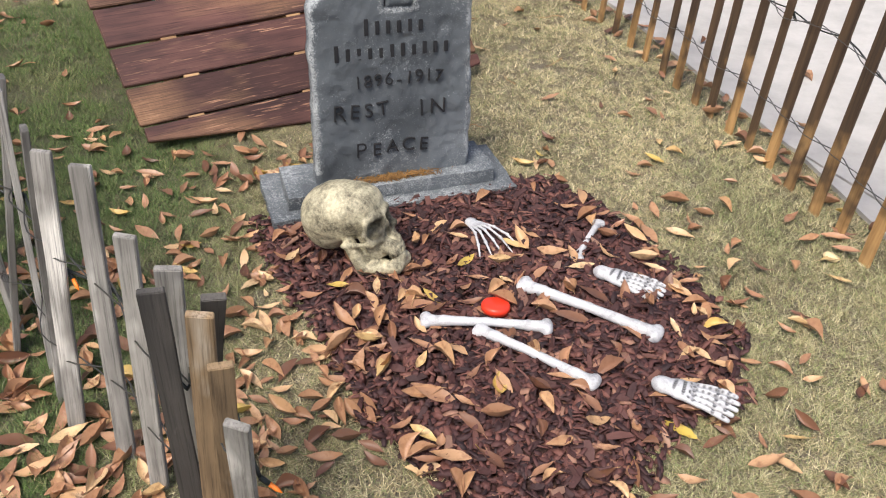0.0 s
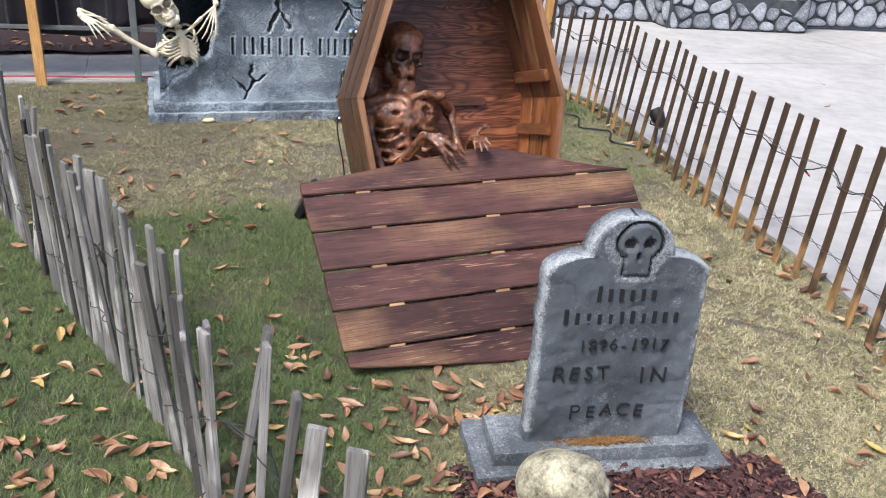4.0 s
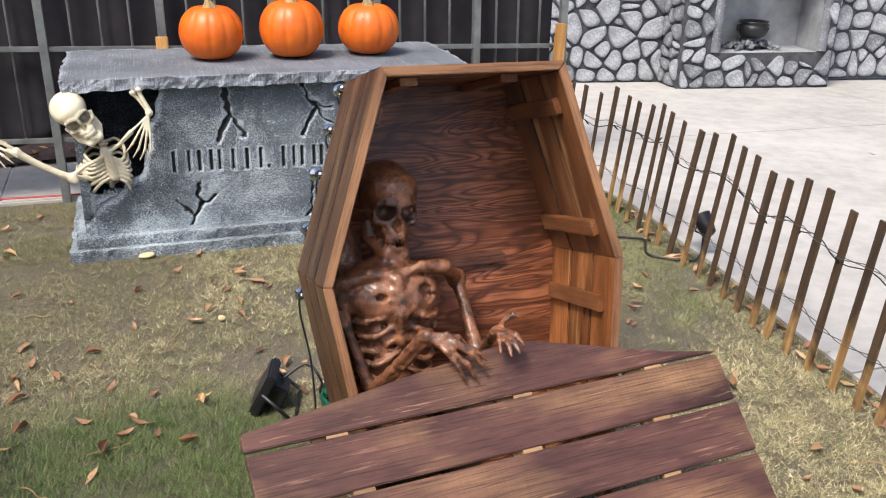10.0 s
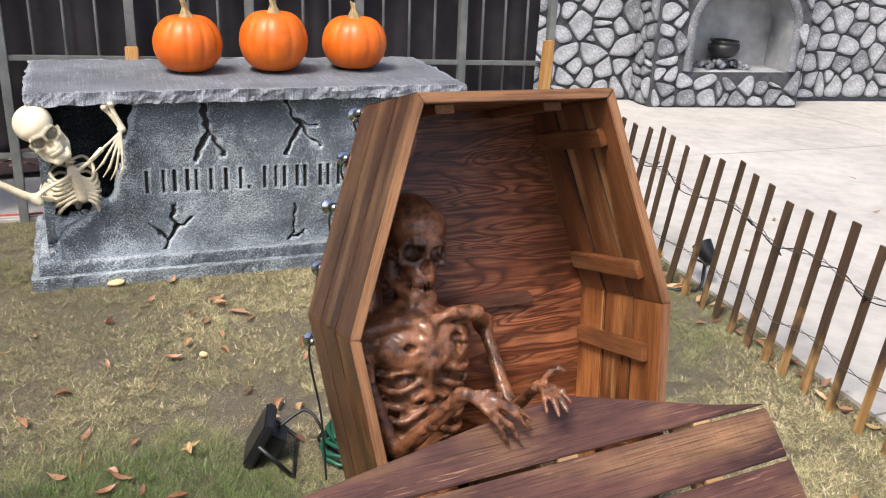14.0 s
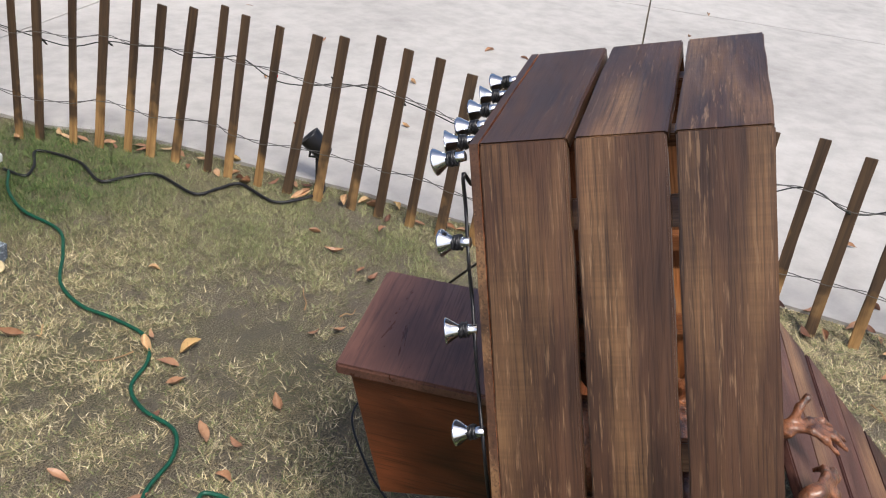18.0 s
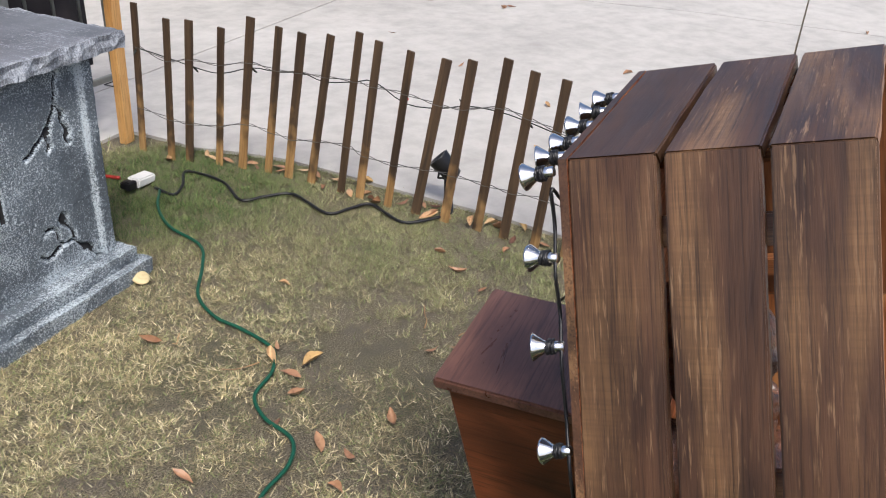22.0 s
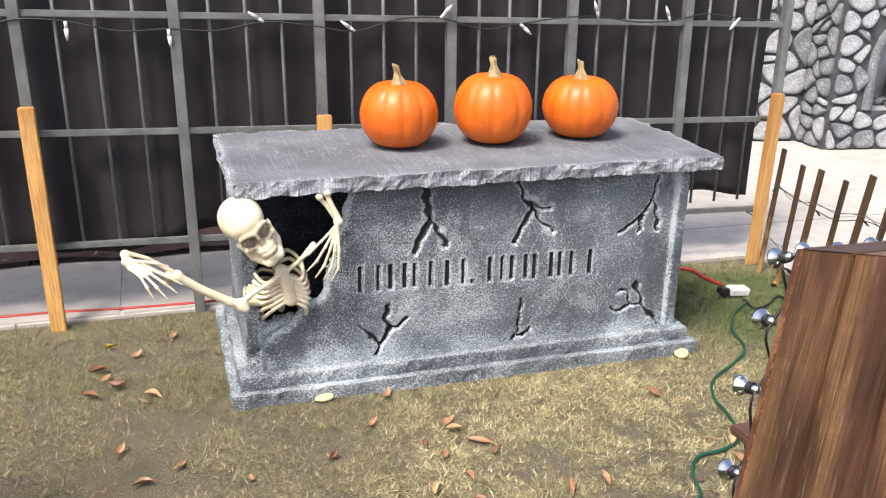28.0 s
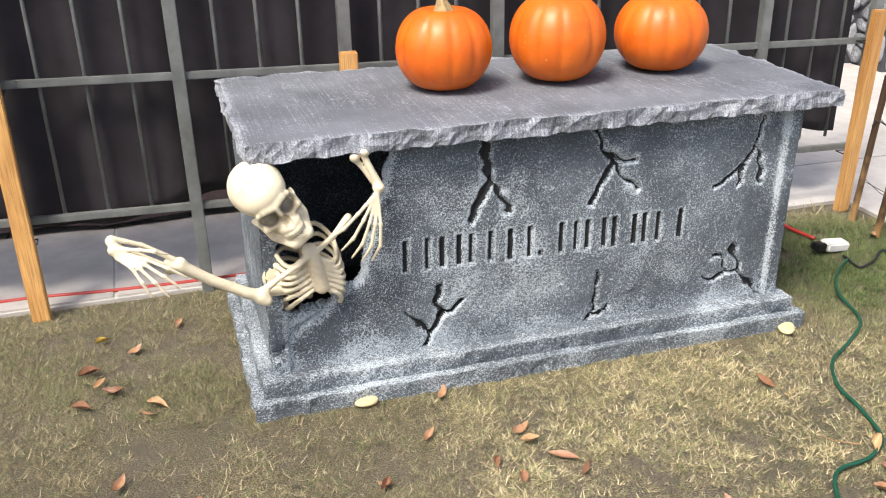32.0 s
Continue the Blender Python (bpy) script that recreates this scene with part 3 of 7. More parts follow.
class Blob:
    """An implicit body on a grid: rounded bars and ellipsoids that melt together, with hollows cut out."""

    def __init__(self, lo, hi, step):
        self.lo, self.step = np.array(lo, float), step
        self.n = np.ceil((np.array(hi) - self.lo) / step).astype(int) + 1
        self.v = np.full(self.n, 0.5)
        self.dark_spots = []

    def window(self, lo, hi):
        i = np.clip(np.floor((np.array(lo) - self.lo) / self.step).astype(int), 0, self.n - 1)
        j = np.clip(np.ceil((np.array(hi) - self.lo) / self.step).astype(int) + 1, 1, self.n)
        s = tuple(slice(a, max(b, a + 1)) for a, b in zip(i, j))
        axes = [self.lo[k] + self.step * np.arange(s[k].start, s[k].stop) for k in range(3)]
        return s, np.meshgrid(*axes, indexing="ij")

    def put(self, s, d, k, cut):
        v = self.v[s]
        if cut:
            h = np.clip(0.5 - 0.5 * (v + d) / k, 0, 1)
            self.v[s] = v * (1 - h) - d * h + k * h * (1 - h)
        else:
            h = np.clip(0.5 + 0.5 * (v - d) / k, 0, 1)
            self.v[s] = v * (1 - h) + d * h - k * h * (1 - h)

    def ball(self, c, r, k=0.006, cut=False, turn=None):
        """An ellipsoid with half axes r."""
        c, r = np.array(c, float), np.array(r, float) * np.ones(3)
        m = r.max() + 3 * k + 2 * self.step
        s, (x, y, z) = self.window(c - m, c + m)
        q = [x - c[0], y - c[1], z - c[2]]
        if turn is not None:
            R = np.array(turn.to_matrix() if isinstance(turn, Euler) else turn)
            q = [R[0][i] * q[0] + R[1][i] * q[1] + R[2][i] * q[2] for i in range(3)]
        n = np.sqrt((q[0] / r[0]) ** 2 + (q[1] / r[1]) ** 2 + (q[2] / r[2]) ** 2)
        self.put(s, (n - 1) * r.min(), k, cut)
        return self

    def bar(self, a, b, ra, rb=None, k=0.005, cut=False):
        """A round bar from a to b."""
        a, b = np.array(a, float), np.array(b, float)
        rb = ra if rb is None else rb
        m = max(ra, rb) + 3 * k + 2 * self.step
        s, (x, y, z) = self.window(np.minimum(a, b) - m, np.maximum(a, b) + m)
        d = b - a
        t = np.clip(((x - a[0]) * d[0] + (y - a[1]) * d[1] + (z - a[2]) * d[2]) / max(d @ d, 1e-12), 0, 1)
        dist = np.sqrt((x - a[0] - t * d[0]) ** 2 + (y - a[1] - t * d[1]) ** 2 + (z - a[2] - t * d[2]) ** 2)
        self.put(s, dist - (ra + (rb - ra) * t), k, cut)
        return self

    def chain(self, pts, r, k=0.004):
        pts = [np.array(p, float) for p in pts]
        rr = r if isinstance(r, (list, tuple)) else [r] * len(pts)
        for p, q, a, b in zip(pts, pts[1:], rr, rr[1:]):
            self.bar(p, q, a, b, k)
        return self

    def mesh(self, name, material, rough=0.0, rough_scale=40.0):
        v = self.v
        if rough:
            s, (x, y, z) = self.window(self.lo, self.lo + self.step * (self.n - 1))
            v = v + rough * relief_noise(x, y, z, rough_scale, 1.3)
        v[0], v[-1], v[:, 0], v[:, -1], v[:, :, 0], v[:, :, -1] = 0.5, 0.5, 0.5, 0.5, 0.5, 0.5
        ins = v < 0
        cells = np.array(v.shape) - 1
        total, count = np.zeros((*cells, 3)), np.zeros(cells)
        corner = lambda o: tuple(slice(o[k], o[k] + cells[k]) for k in range(3))
        for ax in range(3):
            for o in range(4):
                p = [0, 0, 0]
                p[(ax + 1) % 3], p[(ax + 2) % 3] = o & 1, o >> 1
                q = list(p)
                q[ax] = 1
                a, b = v[corner(p)], v[corner(q)]
                hit = (a < 0) != (b < 0)
                t = np.where(hit, a / np.where(hit, a - b, 1), 0)
                for k in range(3):
                    total[..., k] += hit * (p[k] + (t if k == ax else 0))
                count += hit
        used = count > 0
        index = np.full(cells, -1)
        index[used] = np.arange(used.sum())
        where = np.argwhere(used)
        verts = self.lo + self.step * (where + total[used] / count[used][:, None])
        quads = []
        for ax in range(3):
            b1, b2 = (ax + 1) % 3, (ax + 2) % 3
            sl0, sl1 = [slice(None)] * 3, [slice(None)] * 3
            sl0[ax], sl1[ax] = slice(0, -1), slice(1, None)
            a, b = ins[tuple(sl0)], ins[tuple(sl1)]
            for flip, mask in ((False, a & ~b), (True, ~a & b)):
                e = np.argwhere(mask)
                e = e[(e[:, b1] > 0) & (e[:, b2] > 0) & (e[:, b1] < cells[b1]) & (e[:, b2] < cells[b2])]
                f = []
                for d1, d2 in ((0, 0), (1, 0), (1, 1), (0, 1)):
                    c = e.copy()
                    c[:, b1] -= 1 - d1
                    c[:, b2] -= 1 - d2
                    f.append(index[c[:, 0], c[:, 1], c[:, 2]])
                f = np.stack(f, 1)
                quads.append(f[:, ::-1] if flip else f)
        me = big_mesh(name, verts, np.concatenate(quads), material, True)
        stain_shade = np.zeros(len(verts))
        for c, r in self.dark_spots:
            stain_shade = np.maximum(stain_shade, np.clip(1.9 - np.linalg.norm(verts - np.array(c), axis=1) / r, 0, 1))
        at = me.attributes.new("stain_shade", "FLOAT", "POINT")
        at.data.foreach_set("value", stain_shade.astype(np.float32))
        return me

# ---- setting: ground, drive, castle front, steel fence ----
FALL, BREAK = 0.033, 6.9  # beyond this line the ground falls gently away


def ground_z(y):
    return -FALL * max(0.0, y - BREAK)


ground = tagged(new("ground", mesh_of("ground", [(-150, -150, 0), (150, -150, 0), (150, BREAK, 0), (-150, BREAK, 0), (150, 150, ground_z(150)), (-150, 150, ground_z(150))], [(0, 1, 2, 3), (3, 2, 4, 5)], M_LAWN)), "dry straw-coloured lawn with bare soil and green patches", "lawn", kind="structure")

FENCE_RIGHT = [(1.42, 1.30), (1.165, 2.05), (1.065, 2.55), (0.93, 3.00), (0.82, 3.38), (0.70, 3.79), (0.51, 4.27), (0.36, 4.67), (0.247, 5.02), (0.177, 5.26), (0.025, 5.63), (-0.10, 5.995), (-0.185, 6.20), (-0.31, 6.39), (-0.45, 6.56), (-0.51, 6.73)]
PAVED = [(a + 0.13, b + 0.05) for a, b in FENCE_RIGHT]
PAVED = [(6.0, -40), (3.1, -9), (1.95, -1.0), (1.72, 0.3)] + PAVED + [(-0.47, 6.98), (-9.0, 2.95), (-12, 9), (-12, 40), (40, 40), (40, -40)]
GRID_TURN = 25.3
UF = Vector((math.cos(radians(GRID_TURN)), math.sin(radians(GRID_TURN)), 0))
NF = Vector((-UF.y, UF.x, 0))


def paving():
    """Concrete bays with open joints between them."""
    root = tagged(new("pavement"), "pale concrete drive beyond the picket fence", "drive", kind="structure")
    bm = bmesh.new()
    low = [bm.verts.new((x, y, 0.016)) for x, y in PAVED]
    bm.faces.new(low)
    bmesh.ops.recalc_face_normals(bm, faces=bm.faces)
    d = Vector((math.cos(radians(26.6)), math.sin(radians(26.6)), 0))
    n = Vector((-d.y, d.x, 0))
    bmesh.ops.bisect_plane(bm, geom=bm.verts[:] + bm.edges[:] + bm.faces[:], plane_co=(0, BREAK, 0), plane_no=(0, 1, 0))
    lines = [(Vector(p), n) for p in ((1.56, 4.86, 0), (4.13, 3.02, 0), (0.2, 7.9, 0), (0.2, 11.4, 0))]
    lines += [(Vector(p), d) for p in ((-0.9, 6.8, 0), (3.4, 8.0, 0), (7.4, 9.0, 0), (-4.2, 6.2, 0))]
    for p, q in lines:
        for off in (-0.006, 0.006):
            bmesh.ops.bisect_plane(bm, geom=bm.verts[:] + bm.edges[:] + bm.faces[:], plane_co=p + q * off, plane_no=q)
    gone = [f for f in bm.faces if any(abs((f.calc_center_median() - p).dot(q)) < 0.005 for p, q in lines)]
    bmesh.ops.delete(bm, geom=gone, context="FACES")
    for f in list(bm.faces):
        corners = [v.co + Vector((0, 0, ground_z(v.co.y))) for v in f.verts]
        piece = bmesh.new()
        piece.faces.new([piece.verts.new(c) for c in corners])
        bmesh.ops.recalc_face_normals(piece, faces=piece.faces)
        if next(iter(piece.faces)).normal.z < 0:
            bmesh.ops.reverse_faces(piece, faces=piece.faces)
        out = bmesh.ops.extrude_face_region(piece, geom=piece.faces[:])
        bmesh.ops.translate(piece, verts=[g for g in out["geom"] if isinstance(g, bmesh.types.BMVert)], vec=(0, 0, -0.06))
        bmesh.ops.recalc_face_normals(piece, faces=piece.faces)
        part("concrete_bay", from_bm("concrete_bay", piece, M_DRIVE), root)
    bm.free()
    for k in range(6):
        a, b = -5.2 + 1.22 * k, -5.2 + 1.22 * (k + 1) - 0.012
        part("path_slab", from_bm("path_slab", block(a, 0.02, -0.03, b, 0.74, 0.0215, 0.003), M_WALK), root, frame_of((-3.12, 5.72, 0), UF, NF, (0, 0, 1)), "concrete path slab coloured grey for shade")


paving()

CASTLE = frame_of((0.53, 10.57, -0.105), (math.cos(radians(19)), math.sin(radians(19)), 0), (-math.sin(radians(19)), math.cos(radians(19)), 0), (0, 0, 1))


def stone_shape(outline, depth=0.03):
    """One rounded facing stone in the xz plane from its outline, its face towards -y; paler on its crown."""
    bm = bmesh.new()
    pale = bm.verts.layers.float.new("rim")
    rings = []
    for s, y, r in ((1.0, 0.0, -0.5), (0.985, -depth * 0.6, -0.4), (0.93, -depth * 0.9, -0.1), (0.74, -depth, 0.1), (0.40, -depth * 1.05, 0.2)):
        ring = [bm.verts.new((x * s, y, z * s)) for x, z in outline]
        for v in ring:
            v[pale] = r
        rings.append(ring)
    n = len(outline)
    for p0, p1 in zip(rings, rings[1:]):
        for i in range(n):
            bm.faces.new((p0[i], p0[(i + 1) % n], p1[(i + 1) % n], p1[i]))
    bm.faces.new(rings[-1])
    bmesh.ops.recalc_face_normals(bm, faces=bm.faces)
    return bm


def clipped(poly, nx, nz, d):
    """The part of a polygon where nx x + nz z <= d."""
    out = []
    for (xa, za), (xb, zb) in zip(poly, poly[1:] + poly[:1]):
        a, b = nx * xa + nz * za - d, nx * xb + nz * zb - d
        if a <= 0:
            out.append((xa, za))
        if a * b < 0:
            f = a / (a - b)
            out.append((xa + (xb - xa) * f, za + (zb - za) * f))
    return out


STONES = []


def masonry(parent, x0, x1, z0, z1, y, seed, grey=0.2, skip=None, side=None, size=0.30):
    """Irregular facing stones over a flat back; skip leaves out an opening. side turns them round a corner."""
    rnd = random.Random(seed)
    step = size * 0.74
    nx, nz = max(1, round((x1 - x0) / (step * 1.12))), max(2, round((z1 - z0) / (step * 0.82)))
    seeds = []
    for i in range(nx):
        for k in range(nz):
            seeds.append((x0 + (x1 - x0) * (i + 0.5 + (0.25 if k % 2 else -0.25) + rnd.uniform(-0.42, 0.42)) / nx, z0 + (z1 - z0) * (k + 0.5 + rnd.uniform(-0.45, 0.45)) / nz, rnd.uniform(-1, 1) * (0.42 * step) ** 2))
    joint = 0.012
    for i, (cx, cz, w) in enumerate(seeds):
        poly = [(x0, z0), (x1, z0), (x1, z1), (x0, z1)]
        for k, (px, pz, pw) in enumerate(seeds):
            d2 = (px - cx) ** 2 + (pz - cz) ** 2
            if k == i or d2 > (size * 3.2) ** 2 or not poly:
                continue
            d = math.sqrt(d2)
            ux, uz = (px - cx) / d, (pz - cz) / d
            poly = clipped(poly, ux, uz, ux * cx + uz * cz + (d2 + w - pw) / (2 * d) - joint)
        if len(poly) < 3:
            continue
        mx, mz = sum(p[0] for p in poly) / len(poly), sum(p[1] for p in poly) / len(poly)
        hw, hh = (max(p[0] for p in poly) - min(p[0] for p in poly)) / 2, (max(p[1] for p in poly) - min(p[1] for p in poly)) / 2
        if min(hw, hh) < 0.025 or (skip and skip(mx, mz, hw * 0.85, hh * 0.85)):
            continue
        for _ in range(2):
            poly = [q for a, b in zip(poly, poly[1:] + poly[:1]) for q in ((a[0] * 0.77 + b[0] * 0.23, a[1] * 0.77 + b[1] * 0.23), (a[0] * 0.23 + b[0] * 0.77, a[1] * 0.23 + b[1] * 0.77))]
        me = from_bm("stone", stone_shape([(px - mx, pz - mz) for px, pz in poly]), M_CASTLE_GREY if rnd.random() < grey else M_CASTLE, True)
        STONES.append((parent, me, Matrix.Translation((mx, y, mz)) if side is None else side @ Matrix.Translation((mx, 0, mz))))


def castle():
    top = 2.6
    wall = thing("castle_wall", CASTLE, "white and charcoal painted castle wall of rounded stones", "wall", kind="structure")
    part("wall_panel", from_bm("wall_panel", block(-3.2, 0.0, 0.0, 6.5, 0.12, top, 0), M_MORTAR), wall)
    masonry(wall, -3.2, 0.0, 0.02, 2.5, 0.0, 4, 0.15, size=0.25)
    masonry(wall, 1.62, 3.19, 0.02, 2.0, 0.0, 9, 0.1, size=0.27)
    part("stucco_pier", from_bm("stucco_pier", block(3.20, -0.16, 0.0, 4.6, -0.003, top, 0.01), M_STUCCO), wall, label="cream stucco pier at the end of the wall")
    fp = thing("fireplace", CASTLE, "grey and white painted stone fireplace with an arched hearth", "fireplace", kind="structure")
    # the hearth opening: 0.42 to 1.27 across, from 0.42 up, with a round head
    cx, half, sill, spring, rise = 0.92, 0.52, 0.345, 0.76, 0.41
    inside = lambda x, z, w, h: (abs(x - cx) < half + 0.04 + w * 0.6 and sill - h * 0.6 < z < spring) or (z >= spring and math.hypot(x - cx, (z - spring) * half / rise) < half + 0.10 + w * 0.4)
    bm = bmesh.new()
    front = -0.40
    arch = [(cx - half, sill), (cx + half, sill)] + [(cx + half * math.cos(a), spring + rise * math.sin(a)) for a in [math.pi * i / 16 for i in range(17)]]
    outer = [(0.0, sill), (0.0, 0.0), (1.62, 0.0), (1.62, sill)]
    ring = [(x, front, z) for x, z in arch]
    def quad(*pts):
        bm.faces.new([bm.verts.new(p) for p in pts])
    quad((0, front, 0), (1.62, front, 0), (1.62, front, sill), (0, front, sill))
    quad((0, front, sill), (cx - half, front, sill), (cx - half, front, spring), (0, front, spring))
    quad((cx + half, front, sill), (1.62, front, sill), (1.62, front, spring), (cx + half, front, spring))
    pts = arch[2:]
    for (xa, za), (xb, zb) in zip(pts, pts[1:]):
        quad((xa, front, za), (xa, front, top), (xb, front, top), (xb, front, zb))
    quad((cx + half, front, spring), (1.62, front, spring), (1.62, front, top), (cx + half, front, top))
    quad((0, front, spring), (cx - half, front, spring), (cx - half, front, top), (0, front, top))
    quad((0, front, 0), (0, front, top), (0, -0.003, top), (0, -0.003, 0))
    quad((1.62, front, 0), (1.62, -0.003, 0), (1.62, -0.003, top), (1.62, front, top))
    part("chimney_breast", from_bm("chimney_breast", bm, M_MORTAR), fp)
    hb = bmesh.new()
    loop = [(cx - half, sill), (cx + half, sill)] + pts[:-1] + [(cx - half, spring)]
    for (xa, za), (xb, zb) in zip(loop, loop[1:] + loop[:1]):
        hb.faces.new([hb.verts.new(p) for p in ((xa, front, za), (xb, front, zb), (xb, -0.02, zb), (xa, -0.02, za))])
    hb.faces.new([hb.verts.new((x, -0.02, z)) for x, z in loop])
    part("hearth", from_bm("hearth", hb, M_HEARTH), fp, label="smoky grey arched hearth recess")
    masonry(fp, 0.02, 1.60, 0.02, 2.4, front, 21, 0.45, inside, None, 0.22)
    corner = Matrix.Translation((0, -0.01, 0)) @ pose(0, 0, 0, 0, 0, -90)
    masonry(fp, 0.01, 0.37, 0.02, 2.2, 0, 33, 0.9, None, corner, 0.20)
    # smooth band round the arch
    band = bmesh.new()
    rows = []
    for x, z, ox, oz in [(cx + half, sill + 0.01, 1, 0)] + [(cx + half * math.cos(a), spring + rise * math.sin(a), math.cos(a), math.sin(a)) for a in [math.pi * k / 24 for k in range(25)]] + [(cx - half, sill + 0.01, -1, 0)]:
        rows.append([band.verts.new((x + ox * r, front - y, z + oz * r)) for r, y in ((0.0, 0.0), (0.004, 0.022), (0.045, 0.030), (0.085, 0.022), (0.09, 0.0))])
    for p, q in zip(rows, rows[1:]):
        for k in range(4):
            band.faces.new((p[k], p[k + 1], q[k + 1], q[k]))
    bmesh.ops.recalc_face_normals(band, faces=band.faces)
    part("arch_band", from_bm("arch_band", band, M_CASTLE_GREY, True), fp, label="smooth grey band round the arched hearth")
    # cauldron on its bed of rubble
    pot = thing("cauldron", CASTLE @ Matrix.Translation((0.84, -0.20, sill + 0.105)) @ Matrix.Scale(0.85, 4), "small black cauldron standing on grey rubble", "cauldron")
    part("bowl", from_bm("bowl", lathe([(0.0, 0.0), (0.09, 0.01), (0.15, 0.05), (0.17, 0.10), (0.16, 0.15), (0.14, 0.17), (0.165, 0.19), (0.165, 0.20), (0.13, 0.195), (0.12, 0.12), (0.0, 0.03)], 28), M_BLACK, True), pot)
    for s in (-1, 1):
        part("handle", from_bm("handle", tube([(s * 0.15, 0, 0.16), (s * 0.20, 0, 0.15), (s * 0.20, 0, 0.10), (s * 0.165, 0, 0.08)], 0.008), M_BLACK, True), pot)
    rub = Blob((-0.3, -0.15, -0.02), (0.3, 0.15, 0.16), 0.012)
    rr = random.Random(8)
    for i in range(70):
        x, y = rr.uniform(-0.25, 0.25), rr.uniform(-0.11, 0.11)
        rub.ball((x, y, rr.uniform(0.0, 0.125 * (1 - abs(x) / 0.45))), (rr.uniform(0.018, 0.035), rr.uniform(0.018, 0.035), rr.uniform(0.014, 0.028)), 0.004)
    thing("rubble", CASTLE @ Matrix.Translation((0.84, -0.20, sill)) @ Matrix.Scale(0.95, 4), "heap of grey rubble lying in the hearth", "rubble", kind="stuff", me=rub.mesh("rubble", M_CASTLE_GREY, 0.003, 90))


castle()

# steel panel fence with black cloth behind it
GRID = frame_of((-3.12, 5.72, 0), UF, NF, (0, 0, 1))
GRID_TOP = 1.95
bed = bmesh.new()
for row in range(5):
    for col in range(31):
        bed.verts.new((-5.2 + 6.6 * col / 30, 0.72 + 0.02 * math.sin(col * 1.9) + 0.5 * row, 0.05 + 0.02 * noise.noise(Vector((col * 0.7, row, 0)))))
bed.verts.ensure_lookup_table()
for row in range(4):
    for col in range(30):
        bed.faces.new([bed.verts[k] for k in (row * 31 + col, row * 31 + col + 1, row * 31 + col + 32, row * 31 + col + 31)])
tagged(new("planting_bed", from_bm("planting_bed", bed, M_MULCH_BED, True)), "dark soil bed with leaf litter behind the fence", "soil bed", kind="structure").matrix_basis = GRID


def steel_fence():
    root = thing("steel_fence", GRID, "grey-green welded steel panel fence with square posts", "fence")
    posts = [-4.69, -4.11, -3.52, -2.94, -2.35, -1.77, -1.185, -0.60, -0.014, 0.572, 1.156, 1.739, 2.340, 2.90]
    for i, x in enumerate(posts):
        full = i % 2 == 0 and x < 0.5
        bm = block(-0.022, -0.02, 0.0 if full else 0.30, 0.022, 0.02, GRID_TOP, 0.003)
        part("post", from_bm("post", bm, M_IRON), root, Matrix.Translation((x + 0.022, 0, 0)) @ pose(0, 0, 0, 0, -1.0, 0))
    for z in (1.905, 1.295, 0.825, 0.347):
        part("rail", from_bm("rail", block(-4.64, -0.012, -0.013, 2.90, 0.012, 0.013, 0.003), M_IRON), root, Matrix.Translation((0, 0.004, z)) @ pose(0, 0, 0, 0, 1.25, 0))
    for a, b in zip(posts, posts[1:]):
        for k in (1, 2, 3):
            bm = tube([(0, 0, 0.335), (0, 0, GRID_TOP - 0.05)], 0.0075, 8)
            part("bar", from_bm("bar", bm, M_IRON, True), root, Matrix.Translation((a + 0.022 + (b - a) * (k - 0.05) / 4, 0.022, 0)) @ pose(0, 0, 0, 0, -1.0, 0))
    nx, nz = 240, 30
    xs, zs = np.linspace(-4.9, 2.87, nx), np.linspace(0, 1, nz)
    X, Z = np.meshgrid(xs, zs, indexing="ij")
    hem = 0.335 + 0.03 * np.sin(X * 3.1) + 0.02 * np.sin(X * 7.7 + 1)
    hz = hem + (2.0 - hem) * Z
    Y = 0.075 + 0.018 * np.sin(X * 11 + 0.8 * np.sin(Z * 3)) * (1.2 - Z * 0.5) + 0.012 * np.sin(X * 27 + Z * 2)
    verts = np.stack([X, Y, hz], -1).reshape(-1, 3)
    i = np.arange(nx * nz).reshape(nx, nz)
    faces = np.stack([i[:-1, :-1], i[1:, :-1], i[1:, 1:], i[:-1, 1:]], -1).reshape(-1, 4)
    me = big_mesh("shade_cloth", verts, faces, M_FABRIC, True)
    cloth = thing("shade_cloth", GRID, "black shade cloth hung in folds behind the steel fence", "cloth", me=me)
    solid = cloth.modifiers.new("thickness", "SOLIDIFY")
    solid.thickness = 0.004


steel_fence()


def stake(x, y, h, lean=0.0, label="golden pine stake tied to the steel fence"):
    root = thing("wooden_stake", Matrix.Translation((x, y, 0)) @ pose(0, 0, 0, 0, lean, GRID_TURN), label, "stake")
    bm = board(h, 0.062, 0.038, bevel=0.004, rough=0.001, seed=int(x * 100))
    part("shaft", from_bm("shaft", bm, M_STAKE), root, frame_of((-0.031, -0.02, 0), (0, 0, 1), (1, 0, 0), (0, 1, 0)))
    for z in (h - 0.14, h * 0.3):
        part("wire_tie", from_bm("wire_tie", tube([(-0.035, -0.024, z), (0.035, -0.024, z), (0.035, 0.022, z), (-0.035, 0.022, z), (-0.035, -0.024, z)], 0.003, 6), M_BLACK), root)


stake(-3.635, 5.46, 0.955, -1)
stake(-0.535, 6.90, 0.905, 1)
stake(-2.585, 5.925, 0.885, 0, "golden pine stake behind the stone tomb")

